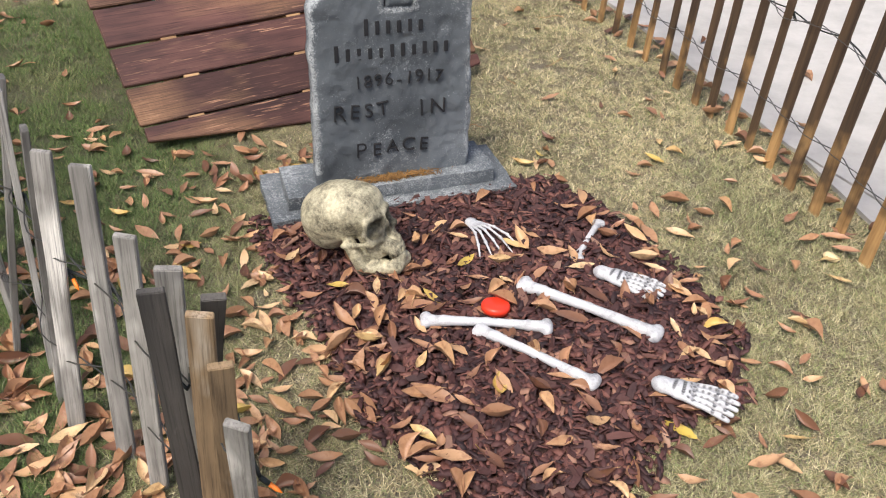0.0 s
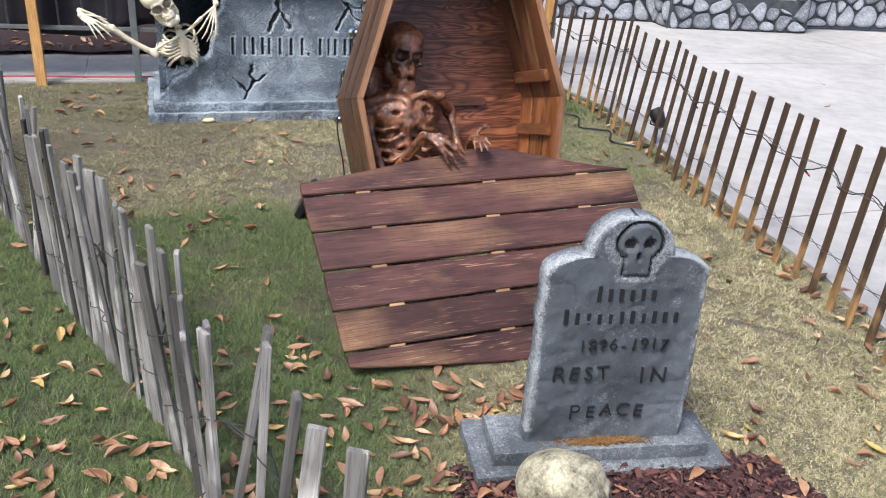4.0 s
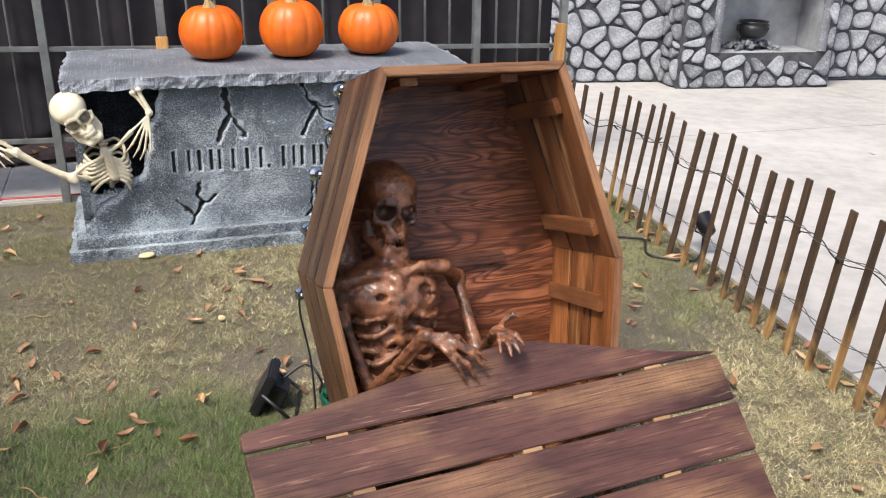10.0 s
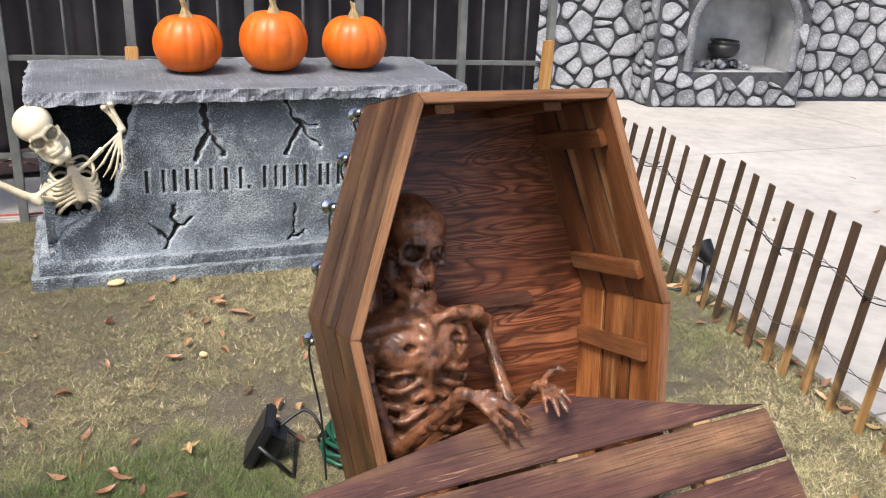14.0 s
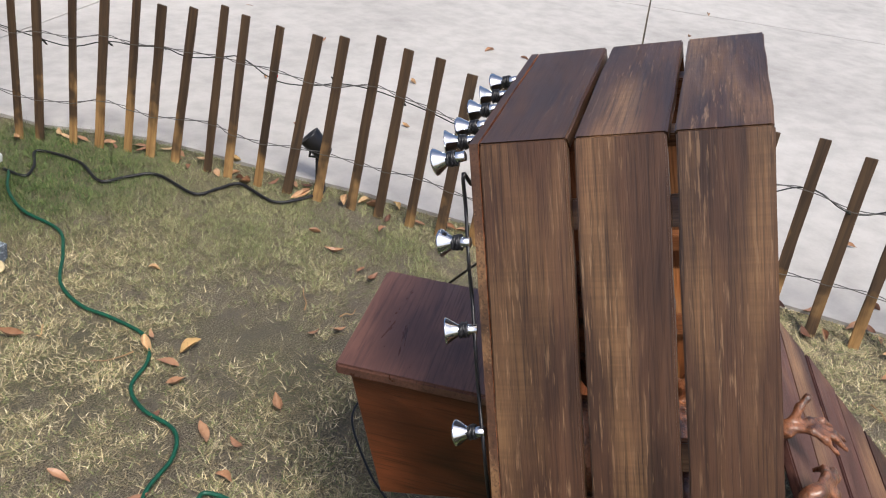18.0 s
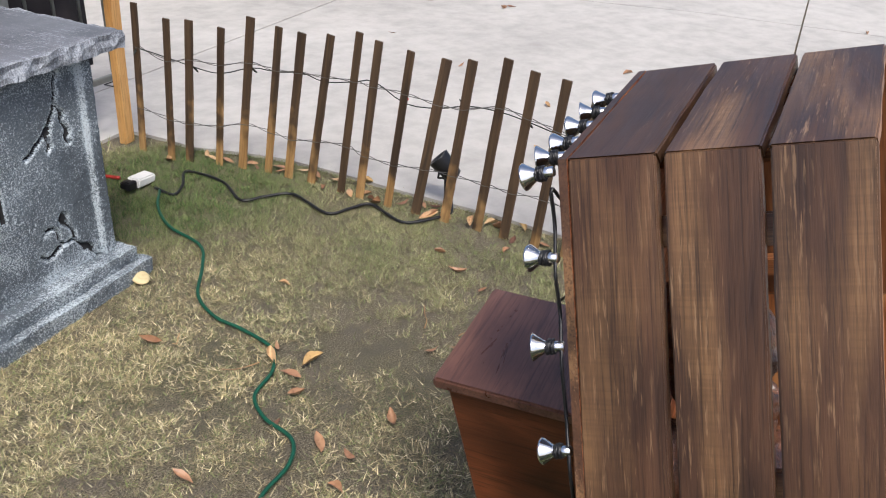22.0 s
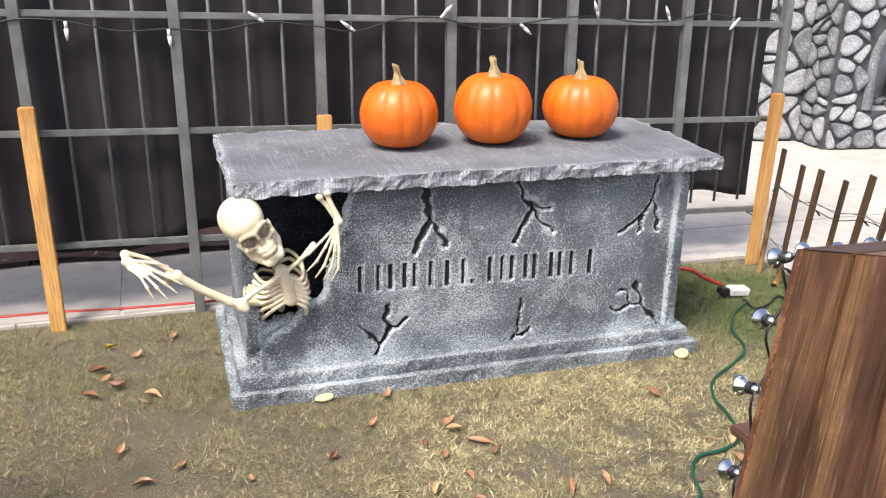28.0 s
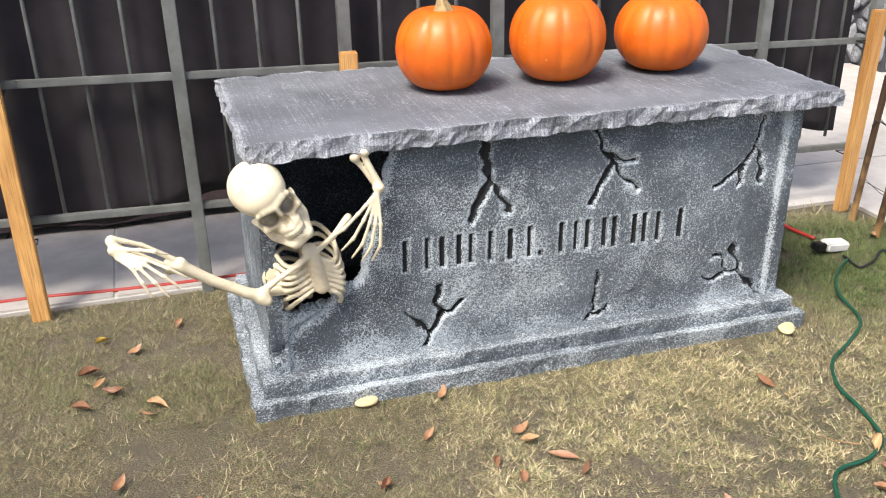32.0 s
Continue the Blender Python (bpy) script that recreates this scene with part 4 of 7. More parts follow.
# ---- the coffin ----
UC = Vector((0.908, 0.419, 0)).normalized()
HC = Vector((-UC.y, UC.x, 0))
LEANING = radians(16)
DC = HC * math.cos(LEANING) - Vector((0, 0, 1)) * math.sin(LEANING)
VC = HC * math.sin(LEANING) + Vector((0, 0, 1)) * math.cos(LEANING)
COFFIN = frame_of((-1.058, 3.223, 0.739), UC, DC, VC)
DEPTH, PLANK = 0.395, 0.024


def coffin():
    root = thing("coffin", COFFIN, "open dark-stained plank coffin leaning back on the lawn", "coffin")
    outline = [(0.105, -0.66), (0.0, 0.0), (0.177, 0.515), (0.660, 0.515), (0.802, 0.0), (0.735, -0.66)]
    centre = Vector((0.42, 0.0))
    inner = []
    pts = [Vector(p) for p in outline]
    for i, p in enumerate(pts):
        ds = []
        for a, b in ((i - 1, i), (i, i + 1)):
            if a >= 0 and b < len(pts):
                e = (pts[b] - pts[a]).normalized()
                ds.append(Vector((e.y, -e.x)))
        n = sum(ds, Vector((0, 0))).normalized()
        inner.append(p + n * PLANK / max(0.3, n.dot(ds[0])))
    gap = 0.010
    w = (DEPTH - 2 * gap) / 3
    for side in range(5):
        a, b = pts[side], pts[side + 1]
        e = (b - a).normalized()
        out = Vector((-e.y, e.x))
        ia, ib = (inner[side] - a).dot(e), (b - inner[side + 1]).dot(e)
        for k in range(3):
            bm = board((b - a).length, w, PLANK, ia, ib, 0.0025, 0.0012, side * 3 + k)
            m = frame_of((a.x, k * (w + gap), a.y), (e.x, 0, e.y), (0, 1, 0), (out.x, 0, out.y))
            me = from_bm("side_board", bm, M_COFFIN_FOOT if side in (0, 4) else M_COFFIN)
            # shade in the upper coffin comes from the darker board colour
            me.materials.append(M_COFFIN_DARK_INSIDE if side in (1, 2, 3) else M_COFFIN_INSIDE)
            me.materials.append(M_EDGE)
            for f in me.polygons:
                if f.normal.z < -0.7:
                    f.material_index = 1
                elif k == 0 and f.normal.y < -0.7:
                    f.material_index = 2
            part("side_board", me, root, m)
        # cleats across the boards on the inside
        spots = {0: (0.50, 0.86), 1: (0.16, 0.80), 2: (0.17, 0.72), 3: (0.20, 0.83), 4: (0.20, 0.60)}[side]
        for f in spots:
            c = a + e * (b - a).length * f - out * (PLANK + 0.001)
            bm = board(DEPTH - 0.07, 0.044, 0.02, 0.004, 0.004, 0.002, 0.001, side * 9)
            part("cleat", from_bm("cleat", bm, M_COFFIN_DARK_INSIDE), root, frame_of((c.x, 0.045, c.y), (0, 1, 0), (-e.x, 0, -e.y), (-out.x, 0, -out.y)) @ Matrix.Translation((0, -0.022, 0.02)))
    bm = bmesh.new()
    front = [bm.verts.new((p.x, DEPTH + 0.001, p.y)) for p in pts]
    back = [bm.verts.new((p.x, DEPTH + 0.014, p.y)) for p in pts]
    bm.faces.new(front)
    bm.faces.new(back[::-1])
    for i in range(6):
        bm.faces.new((front[i], front[i - 1], back[i - 1], back[i]))
    bmesh.ops.recalc_face_normals(bm, faces=bm.faces)
    back = from_bm("back_panel", bm, M_PLY)
    back.materials.append(M_COFFIN)
    for f in back.polygons:
        f.material_index = 0 if f.normal.y < -0.5 else 1
    part("back_panel", back, root, label="swirling red-brown plywood back")


coffin()

# ---- the lid ----
UL = Vector((math.cos(radians(30.9)), math.sin(radians(30.9)), 0))
HL = Vector((-UL.y, UL.x, 0))
VL = HL * math.cos(radians(43.5)) + Vector((0, 0, 1)) * math.sin(radians(43.5))
LID = frame_of((-0.90, 2.542, 0.045), UL, VL, UL.cross(VL))


def coffin_lid():
    root = thing("plank_cover", LID, "plum-brown plank coffin lid with worn and painted sun-dappled patches, leaning askew", "coffin lid")
    rows = [(0.6235, 0.757), (0.4885, 0.6145), (0.3485, 0.4785), (0.2075, 0.3385), (0.0685, 0.1975), (-0.055, 0.0595)]
    for i, (lo, hi) in enumerate(rows):
        left, right = -0.04 + 0.04 * (0.665 - lo) / 0.665, 1.255
        if i == 0:
            shape = [(left, lo), (right, lo), (1.10, 0.652), (0.70, 0.757), (0.60, 0.752), (left, 0.664)]
        elif i == 5:
            shape = [(left, 0.012), (0.55, -0.048), (0.68, -0.052), (right, 0.02), (right, hi), (left, hi)]
        else:
            shape = [(left, lo), (right, lo), (right, hi), (left - 0.006, hi)]
        bm = bmesh.new()
        rnd = random.Random(i)
        top = [bm.verts.new((x, y, 0)) for x, y in shape]
        low = [bm.verts.new((x, y, -0.02)) for x, y in shape]
        bm.faces.new(top)
        bm.faces.new(low[::-1])
        for k in range(len(shape)):
            bm.faces.new((low[k], low[(k + 1) % len(shape)], top[(k + 1) % len(shape)], top[k]))
        bmesh.ops.recalc_face_normals(bm, faces=bm.faces)
        bmesh.ops.bevel(bm, geom=bm.edges[:], offset=0.003, segments=2, affect="EDGES")
        part("plank", from_bm("plank", bm, M_LID), root, Matrix.Translation((0, 0, rnd.uniform(-0.002, 0.002))))
    for k, ((lo, _), (_, hi)) in enumerate(zip(rows, rows[1:])):
        for x in (0.15 + 0.03 * (k % 2), 0.63 - 0.02 * k, 1.02 - 0.03 * (k % 3)):
            part("spacer", from_bm("spacer", block(x, hi + 0.0006, -0.0195, x + 0.052, lo - 0.0006, -0.004, 0.001), M_BATTEN), root)
    for x in (0.17, 0.64, 1.02):
        part("batten", from_bm("batten", board(0.62, 0.05, 0.02, bevel=0.002, seed=int(x * 50)), M_BATTEN), root, frame_of((x, 0.03, -0.0225), (0, 1, 0), (-1, 0, 0), (0, 0, 1)))


coffin_lid()

# ---- wooden box behind the coffin ----
BOX = frame_of((-1.148, 3.996, 0), (0.884, 0.467, 0), (-0.467, 0.884, 0), (0, 0, 1))
BOX_LOW = 0.325


def box():
    root = thing("wooden_box", BOX, "red-brown wooden box with an overhanging top behind the coffin", "box")
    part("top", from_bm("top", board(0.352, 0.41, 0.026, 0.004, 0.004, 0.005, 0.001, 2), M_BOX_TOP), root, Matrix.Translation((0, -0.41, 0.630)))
    side = [(-0.018, 0.603), (-0.098, BOX_LOW), (-0.36, BOX_LOW + 0.052), (-0.39, 0.603)]
    for x0, x1 in ((0.028, 0.047), (0.305, 0.324)):
        bm = bmesh.new()
        rings = [[bm.verts.new((q, -x, z)) for q, z in side] for x in (x0, x1)]
        bm.faces.new(rings[0])
        bm.faces.new(rings[1][::-1])
        for k in range(4):
            bm.faces.new((rings[0][k], rings[1][k], rings[1][(k + 1) % 4], rings[0][(k + 1) % 4]))
        bmesh.ops.recalc_face_normals(bm, faces=bm.faces)
        bmesh.ops.bevel(bm, geom=bm.edges[:], offset=0.002, segments=1, affect="EDGES")
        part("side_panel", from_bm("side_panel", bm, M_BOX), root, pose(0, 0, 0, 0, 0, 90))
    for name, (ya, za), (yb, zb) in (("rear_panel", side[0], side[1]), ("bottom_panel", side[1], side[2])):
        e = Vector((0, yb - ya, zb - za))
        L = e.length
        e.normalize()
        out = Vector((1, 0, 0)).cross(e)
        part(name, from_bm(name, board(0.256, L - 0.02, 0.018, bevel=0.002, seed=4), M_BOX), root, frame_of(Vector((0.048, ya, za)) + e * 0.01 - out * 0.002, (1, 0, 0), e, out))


box()

# ---- stone tomb ----
TOMB_TURN = 25.0
TOMB = frame_of((-2.66, 4.90, 0), (math.cos(radians(TOMB_TURN)), math.sin(radians(TOMB_TURN)), 0), (-math.sin(radians(TOMB_TURN)), math.cos(radians(TOMB_TURN)), 0), (0, 0, 1))
W0, W1, N0, N1, ZB, ZT = 0.072, 1.82, 0.10, 0.78, 0.10, 0.775


def polyline_distance(u, z, pts):
    best = np.full(u.shape, 9.0)
    for (a, b), (c, d) in zip(pts, pts[1:]):
        t = np.clip(((u - a) * (c - a) + (z - b) * (d - b)) / ((c - a) ** 2 + (d - b) ** 2), 0, 1)
        best = np.minimum(best, np.hypot(u - a - t * (c - a), z - b - t * (d - b)))
    return best


CRACKS = [
    ([(0.736, 0.779), (0.742, 0.694), (0.754, 0.632), (0.714, 0.559), (0.697, 0.516)], 0.017), ([(0.754, 0.632), (0.788, 0.595), (0.817, 0.528)], 0.012),
    ([(1.097, 0.761), (1.125, 0.698), (1.161, 0.646), (1.115, 0.568), (1.091, 0.515)], 0.013), ([(1.140, 0.688), (1.190, 0.653), (1.236, 0.647)], 0.010), ([(1.161, 0.646), (1.200, 0.598), (1.250, 0.549)], 0.011),
    ([(1.695, 0.749), (1.679, 0.668), (1.646, 0.602), (1.586, 0.552), (1.529, 0.521)], 0.009), ([(1.679, 0.668), (1.700, 0.603), (1.708, 0.524)], 0.009), ([(1.636, 0.587), (1.630, 0.529)], 0.008),
    ([(0.596, 0.312), (0.585, 0.253), (0.601, 0.207), (0.568, 0.152), (0.539, 0.090)], 0.011), ([(0.492, 0.236), (0.530, 0.183), (0.568, 0.152)], 0.010), ([(0.601, 0.207), (0.635, 0.218), (0.662, 0.247)], 0.009),
    ([(1.139, 0.288), (1.132, 0.208), (1.130, 0.142), (1.091, 0.097), (1.073, 0.075)], 0.009), ([(1.130, 0.128), (1.160, 0.128), (1.178, 0.153)], 0.008),
    ([(1.633, 0.302), (1.656, 0.242), (1.680, 0.190), (1.735, 0.133), (1.780, 0.088)], 0.010), ([(1.566, 0.273), (1.596, 0.264), (1.624, 0.210)], 0.009), ([(1.533, 0.202), (1.576, 0.187), (1.624, 0.210), (1.676, 0.202)], 0.009),
]
# the carved inscription: one sunk bar for each character (start, end)
CHARACTERS = [(0.480, 0.568), (0.595, 0.668), (0.688, 0.770), (0.815, 0.900), (0.918, 0.936), (0.988, 1.058), (1.078, 1.155), (1.172, 1.262), (1.280, 1.302), (1.330, 1.428)]


def tomb():
    root = thing("stone_tomb", TOMB, "grey dry-brushed stone tomb with black cracks and a broken corner", "tomb")
    step = 0.0045
    us, zs = np.arange(W0, W1 + step, step), np.arange(ZB, ZT + step, step)
    U, Z = np.meshgrid(us, zs, indexing="ij")
    n = relief_noise(U, Z, U * 0, 23, 0.4) * 0.0016 + relief_noise(U, Z, U * 0, 150, 2.0) * 0.0012
    y = n.copy()
    rim = np.zeros_like(U)
    black = np.zeros(U.shape, bool)
    wob = 0.004 * np.sin(U * 90) + 0.004 * np.sin(Z * 110 + U * 40)
    for pts, half in CRACKS:
        d = polyline_distance(U + wob, Z + wob, pts)
        y += 0.016 * np.clip(1 - d / half, 0, 1) ** 0.6
        black |= d < half * 0.72
        rim = np.maximum(rim, 0.55 * np.clip(1 - (d - half) / 0.012, 0, 1) * (d > half * 0.8))
    for a, b in CHARACTERS:
        base = 0.372 - 0.011 * (a - 0.481)
        top = base + 0.104 if b - a > 0.02 or a > 1.2 else base + 0.02
        bars = [(a, min(b, a + 0.019))] + ([(b - 0.019, b)] if b - a > 0.05 else [])
        d = np.full(U.shape, 9.0)
        for p, q in bars:
            d = np.minimum(d, np.maximum(np.maximum(p - U, U - q), np.maximum(base - Z, Z - top)))
        y += 0.012 * np.clip(-d / 0.006, 0, 1)
        black |= d < -0.001
        rim = np.maximum(rim, 0.6 * np.clip(1 - np.abs(d - 0.004) / 0.008, 0, 1))
    # broken corner: a rounded opening with a ragged rim
    ang = np.arctan2(Z - 0.80, U - 0.03)
    rad = np.hypot((U - 0.03) / 0.40, (Z - 0.80) / 0.60) + 0.03 * np.sin(ang * 9) + 0.02 * np.sin(ang * 23 + 1)
    post = U < 0.115 + 0.006 * np.sin(Z * 60)
    gone = (rad < 1) & ~post & (Z > 0.298 + 0.006 * np.sin(U * 70))
    rim = np.maximum(rim, np.clip(1.1 - np.abs(rad - 1) / 0.08, 0, 0.62) * ~post)
    y += 0.014 * np.clip(1 - np.abs(rad - 1) / 0.05, 0, 1) * (rad > 1) + 0.006 * relief_noise(U, Z, U * 0, 190, 7.0) * np.clip(1 - np.abs(rad - 1) / 0.12, 0, 1)
    y += 0.01 * np.clip(1 - np.abs(Z - 0.12) / 0.03, 0, 1) * 0
    # the raised border at either end
    border = (U < 0.125) | (U > W1 - 0.045)
    y -= 0.014 * border
    rim = np.maximum(rim, 0.75 * np.clip(1 - np.abs(U - (W1 - 0.045)) / 0.02, 0, 1))
    rim = np.maximum(rim, 0.75 * np.clip(1 - np.abs(U - 0.125) / 0.02, 0, 1))
    rim = np.maximum(rim, 0.45 * np.clip(1 - (Z - ZB) / 0.10, 0, 1))
    soft = 0.22 * np.exp(-((U - 1.0) ** 2 / 0.10 + (Z - 0.30) ** 2 / 0.02)) + 0.2 * np.exp(-((U - 0.55) ** 2 / 0.06 + (Z - 0.33) ** 2 / 0.03)) + 0.2 * np.exp(-((U - 0.95) ** 2 / 0.02 + (Z - 0.58) ** 2 / 0.01)) + 0.18 * np.exp(-((U - 1.45) ** 2 / 0.05 + (Z - 0.33) ** 2 / 0.02))
    rim = np.maximum(rim, soft)
    i = np.arange(U.size).reshape(U.shape)
    keep = ~(gone[:-1, :-1] | gone[1:, :-1] | gone[1:, 1:] | gone[:-1, 1:])
    faces = np.stack([i[:-1, :-1], i[1:, :-1], i[1:, 1:], i[:-1, 1:]], -1)[keep]
    verts = np.stack([U, N0 + y, Z], -1).reshape(-1, 3)
    me = big_mesh("front_panel", verts, faces, M_TOMB, True)
    me.materials.append(M_PAINT_SHADE_BLACK)
    fb = (black[:-1, :-1] & black[1:, 1:])[keep]
    me.polygons.foreach_set("material_index", fb.astype(np.int32))
    at = me.attributes.new("rim", "FLOAT", "POINT")
    at.data.foreach_set("value", rim.ravel().astype(np.float32))
    ob = part("front_panel", me, root, label="grey front panel with black cracks and a sunk inscription")
    solid = ob.modifiers.new("thickness", "SOLIDIFY")
    solid.thickness, solid.offset = 0.03, -1
    for name, b in (("end_panel", (W0, N0 + 0.045, ZB, W0 + 0.03, N1, ZT)), ("end_panel", (W1 - 0.03, N0 + 0.045, ZB, W1, N1, ZT)), ("rear_panel", (W0 + 0.031, N1 - 0.03, ZB, W1 - 0.031, N1, ZT))):
        part(name, from_bm(name, ragged(block(*b, 0.0), 0.05, 0.006, 3), M_TOMB), root)
    # added black sheet: the hollow tomb's inner shade given as colour
    part("inner_floor", from_bm("inner_floor", block(W0 + 0.031, N0 + 0.05, ZB, W1 - 0.031, N1 - 0.031, ZB + 0.01, 0), M_PAINT_SHADE_BLACK), root)
    for k, (g, z0, z1) in enumerate(((0.0, 0.0, 0.055), (0.032, 0.056, 0.105))):
        bm = ragged(block(0.0 + g, 0.0 + g, z0, 1.89 - g, 0.86 - g, z1, 0.0), 0.022, 0.009, 11 + k)
        part("plinth", rimmed(from_bm("plinth", bm, M_TOMB), z1 - 0.012, 0.3), root)
    bm = ragged(block(0.040, 0.045, ZT + 0.003, 1.935, 0.835, ZT + 0.055, 0.0), 0.017, 0.017, 5, 0.35)
    part("top_slab", rimmed(from_bm("top_slab", bm, M_SLAB), None, 0.75), root, label="flat grey slab top with chipped ragged edges")


def ragged(bm, cut, amount, seed, side_only=0.0):
    """Subdivides a block and chips its faces and edges."""
    for axis in range(3):
        lo = min(v.co[axis] for v in bm.verts)
        hi = max(v.co[axis] for v in bm.verts)
        k = max(1, int((hi - lo) / cut))
        no = Vector([1.0 if a == axis else 0.0 for a in range(3)])
        for j in range(1, k):
            bmesh.ops.bisect_plane(bm, geom=bm.verts[:] + bm.edges[:] + bm.faces[:], plane_co=no * (lo + (hi - lo) * j / k), plane_no=no)
    zs = [v.co.z for v in bm.verts]
    zt = max(zs)
    lo = [min(v.co[a] for v in bm.verts) for a in range(3)]
    hi = [max(v.co[a] for v in bm.verts) for a in range(3)]
    for v in bm.verts:
        p = v.co.copy()
        edge = min(p.x - lo[0], hi[0] - p.x, p.y - lo[1], hi[1] - p.y)
        d = Vector((noise.noise(p * 14 + Vector((seed, 0, 0))) + 0.6 * noise.noise(p * 37), noise.noise(p * 14 + Vector((0, seed, 5))) + 0.6 * noise.noise(p * 41), 0.5 * noise.noise(p * 19 + Vector((3, 0, seed)))))
        if side_only:
            d *= 1.0 if edge < 0.001 else (0.25 if edge < 0.04 else 0.04)
            d += Vector((0, 0.012 * noise.noise(Vector((p.x * 4, seed, 0))), 0)) if edge < 0.001 else Vector((0, 0, 0))
        v.co += d * amount
    bm.normal_update()
    return bm


def rimmed(me, above, amount):
    """Marks the chipped edges, where the white paint sits."""
    at = me.attributes.new("rim", "FLOAT", "POINT")
    xs = [v.co for v in me.vertices]
    lo = [min(c[a] for c in xs) for a in range(3)]
    hi = [max(c[a] for c in xs) for a in range(3)]
    values = []
    for c in xs:
        side = min(c.x - lo[0], hi[0] - c.x, c.y - lo[1], hi[1] - c.y)
        if above is None:
            values.append(amount * max(0.0, 1 - side / 0.045))
        else:
            values.append(amount if c.z > above and side < 0.05 else 0.1)
    at.data.foreach_set("value", values)
    return me


tomb()


def pumpkin(x, y, z, r, h, ribs, seed, stem_lean):
    rnd = random.Random(seed)
    root = thing("pumpkin", TOMB @ Matrix.Translation((x, y, z)) @ pose(0, 0, 0, 0, 0, rnd.uniform(0, 360)), "round orange pumpkin with a dry stem on the tomb slab", "pumpkin", "pumpkins on the tomb")
    nu, nv = 96, 40
    verts, faces = [], []
    for j in range(nv + 1):
        t = math.pi * j / nv
        for i in range(nu):
            a = 6.28318 * i / nu
            rib = abs(math.cos(a * ribs / 2 + 0.25 * math.sin(a * 3)))
            rr = r * math.sin(t) ** 0.82 * (1 - 0.055 * (1 - rib) ** 2.2 * math.sin(t) - 0.012 * math.sin(2 * a + seed))
            zz = h / 2 - h / 2 * math.cos(t) * (1 - 0.16 * math.exp(-(math.sin(t) / 0.30) ** 2)) - 0.004
            verts.append((rr * math.cos(a), rr * math.sin(a), zz))
    for j in range(nv):
        for i in range(nu):
            faces.append((j * nu + i, j * nu + (i + 1) % nu, (j + 1) * nu + (i + 1) % nu, (j + 1) * nu + i))
    part("body", mesh_of("body", verts, faces, M_PUMPKIN, True), root)
    bm = bmesh.new()
    rings = []
    for k in range(8):
        f = k / 7
        c = Vector((stem_lean * f * f * 0.03, 0.008 * f, h * 0.91 + f * 0.075))
        rad = (0.030 - 0.021 * min(1, f * 1.8) + 0.004 * f)
        rings.append([bm.verts.new(c + Vector((rad * (1 + 0.22 * math.cos(5 * q + f)) * math.cos(q), rad * (1 + 0.22 * math.cos(5 * q + f)) * math.sin(q), 0.006 * math.sin(q) * f))) for q in [6.28318 * i / 20 for i in range(20)]])
    for p, q in zip(rings, rings[1:]):
        for i in range(20):
            bm.faces.new((p[i], p[(i + 1) % 20], q[(i + 1) % 20], q[i]))
    bm.faces.new(rings[-1])
    part("stem", from_bm("stem", bm, M_STEM, True), root, label="dry tan stem")


pumpkin(0.726, 0.462, ZT + 0.055, 0.152, 0.270, 11, 1, -0.5)
pumpkin(1.116, 0.458, ZT + 0.055, 0.160, 0.292, 10, 2, -0.3)
pumpkin(1.516, 0.488, ZT + 0.055, 0.157, 0.266, 12, 3, 0.4)

# ---- gravestone and bone bed ----
GRAVE = frame_of((-0.443, 2.112, 0), (math.cos(radians(17.9)), math.sin(radians(17.9)), 0), (-math.sin(radians(17.9)), math.cos(radians(17.9)), 0), (0, 0, 1))


def letters(text, size, depth, material, name="inscription"):
    """A word in the built-in font as a mesh in the xz plane, facing -y."""
    cu = bpy.data.curves.new(name, "FONT")
    cu.body, cu.size, cu.extrude, cu.align_x = text, size, depth, "CENTER"
    cu.offset = -0.0008
    ob = bpy.data.objects.new(name, cu)
    scene.collection.objects.link(ob)
    me = bpy.data.meshes.new_from_object(ob.evaluated_get(bpy.context.evaluated_depsgraph_get()))
    bpy.data.objects.remove(ob)
    me.transform(Matrix.Rotation(math.pi / 2, 4, "X"))
    me.materials.clear()
    me.materials.append(material)
    return me


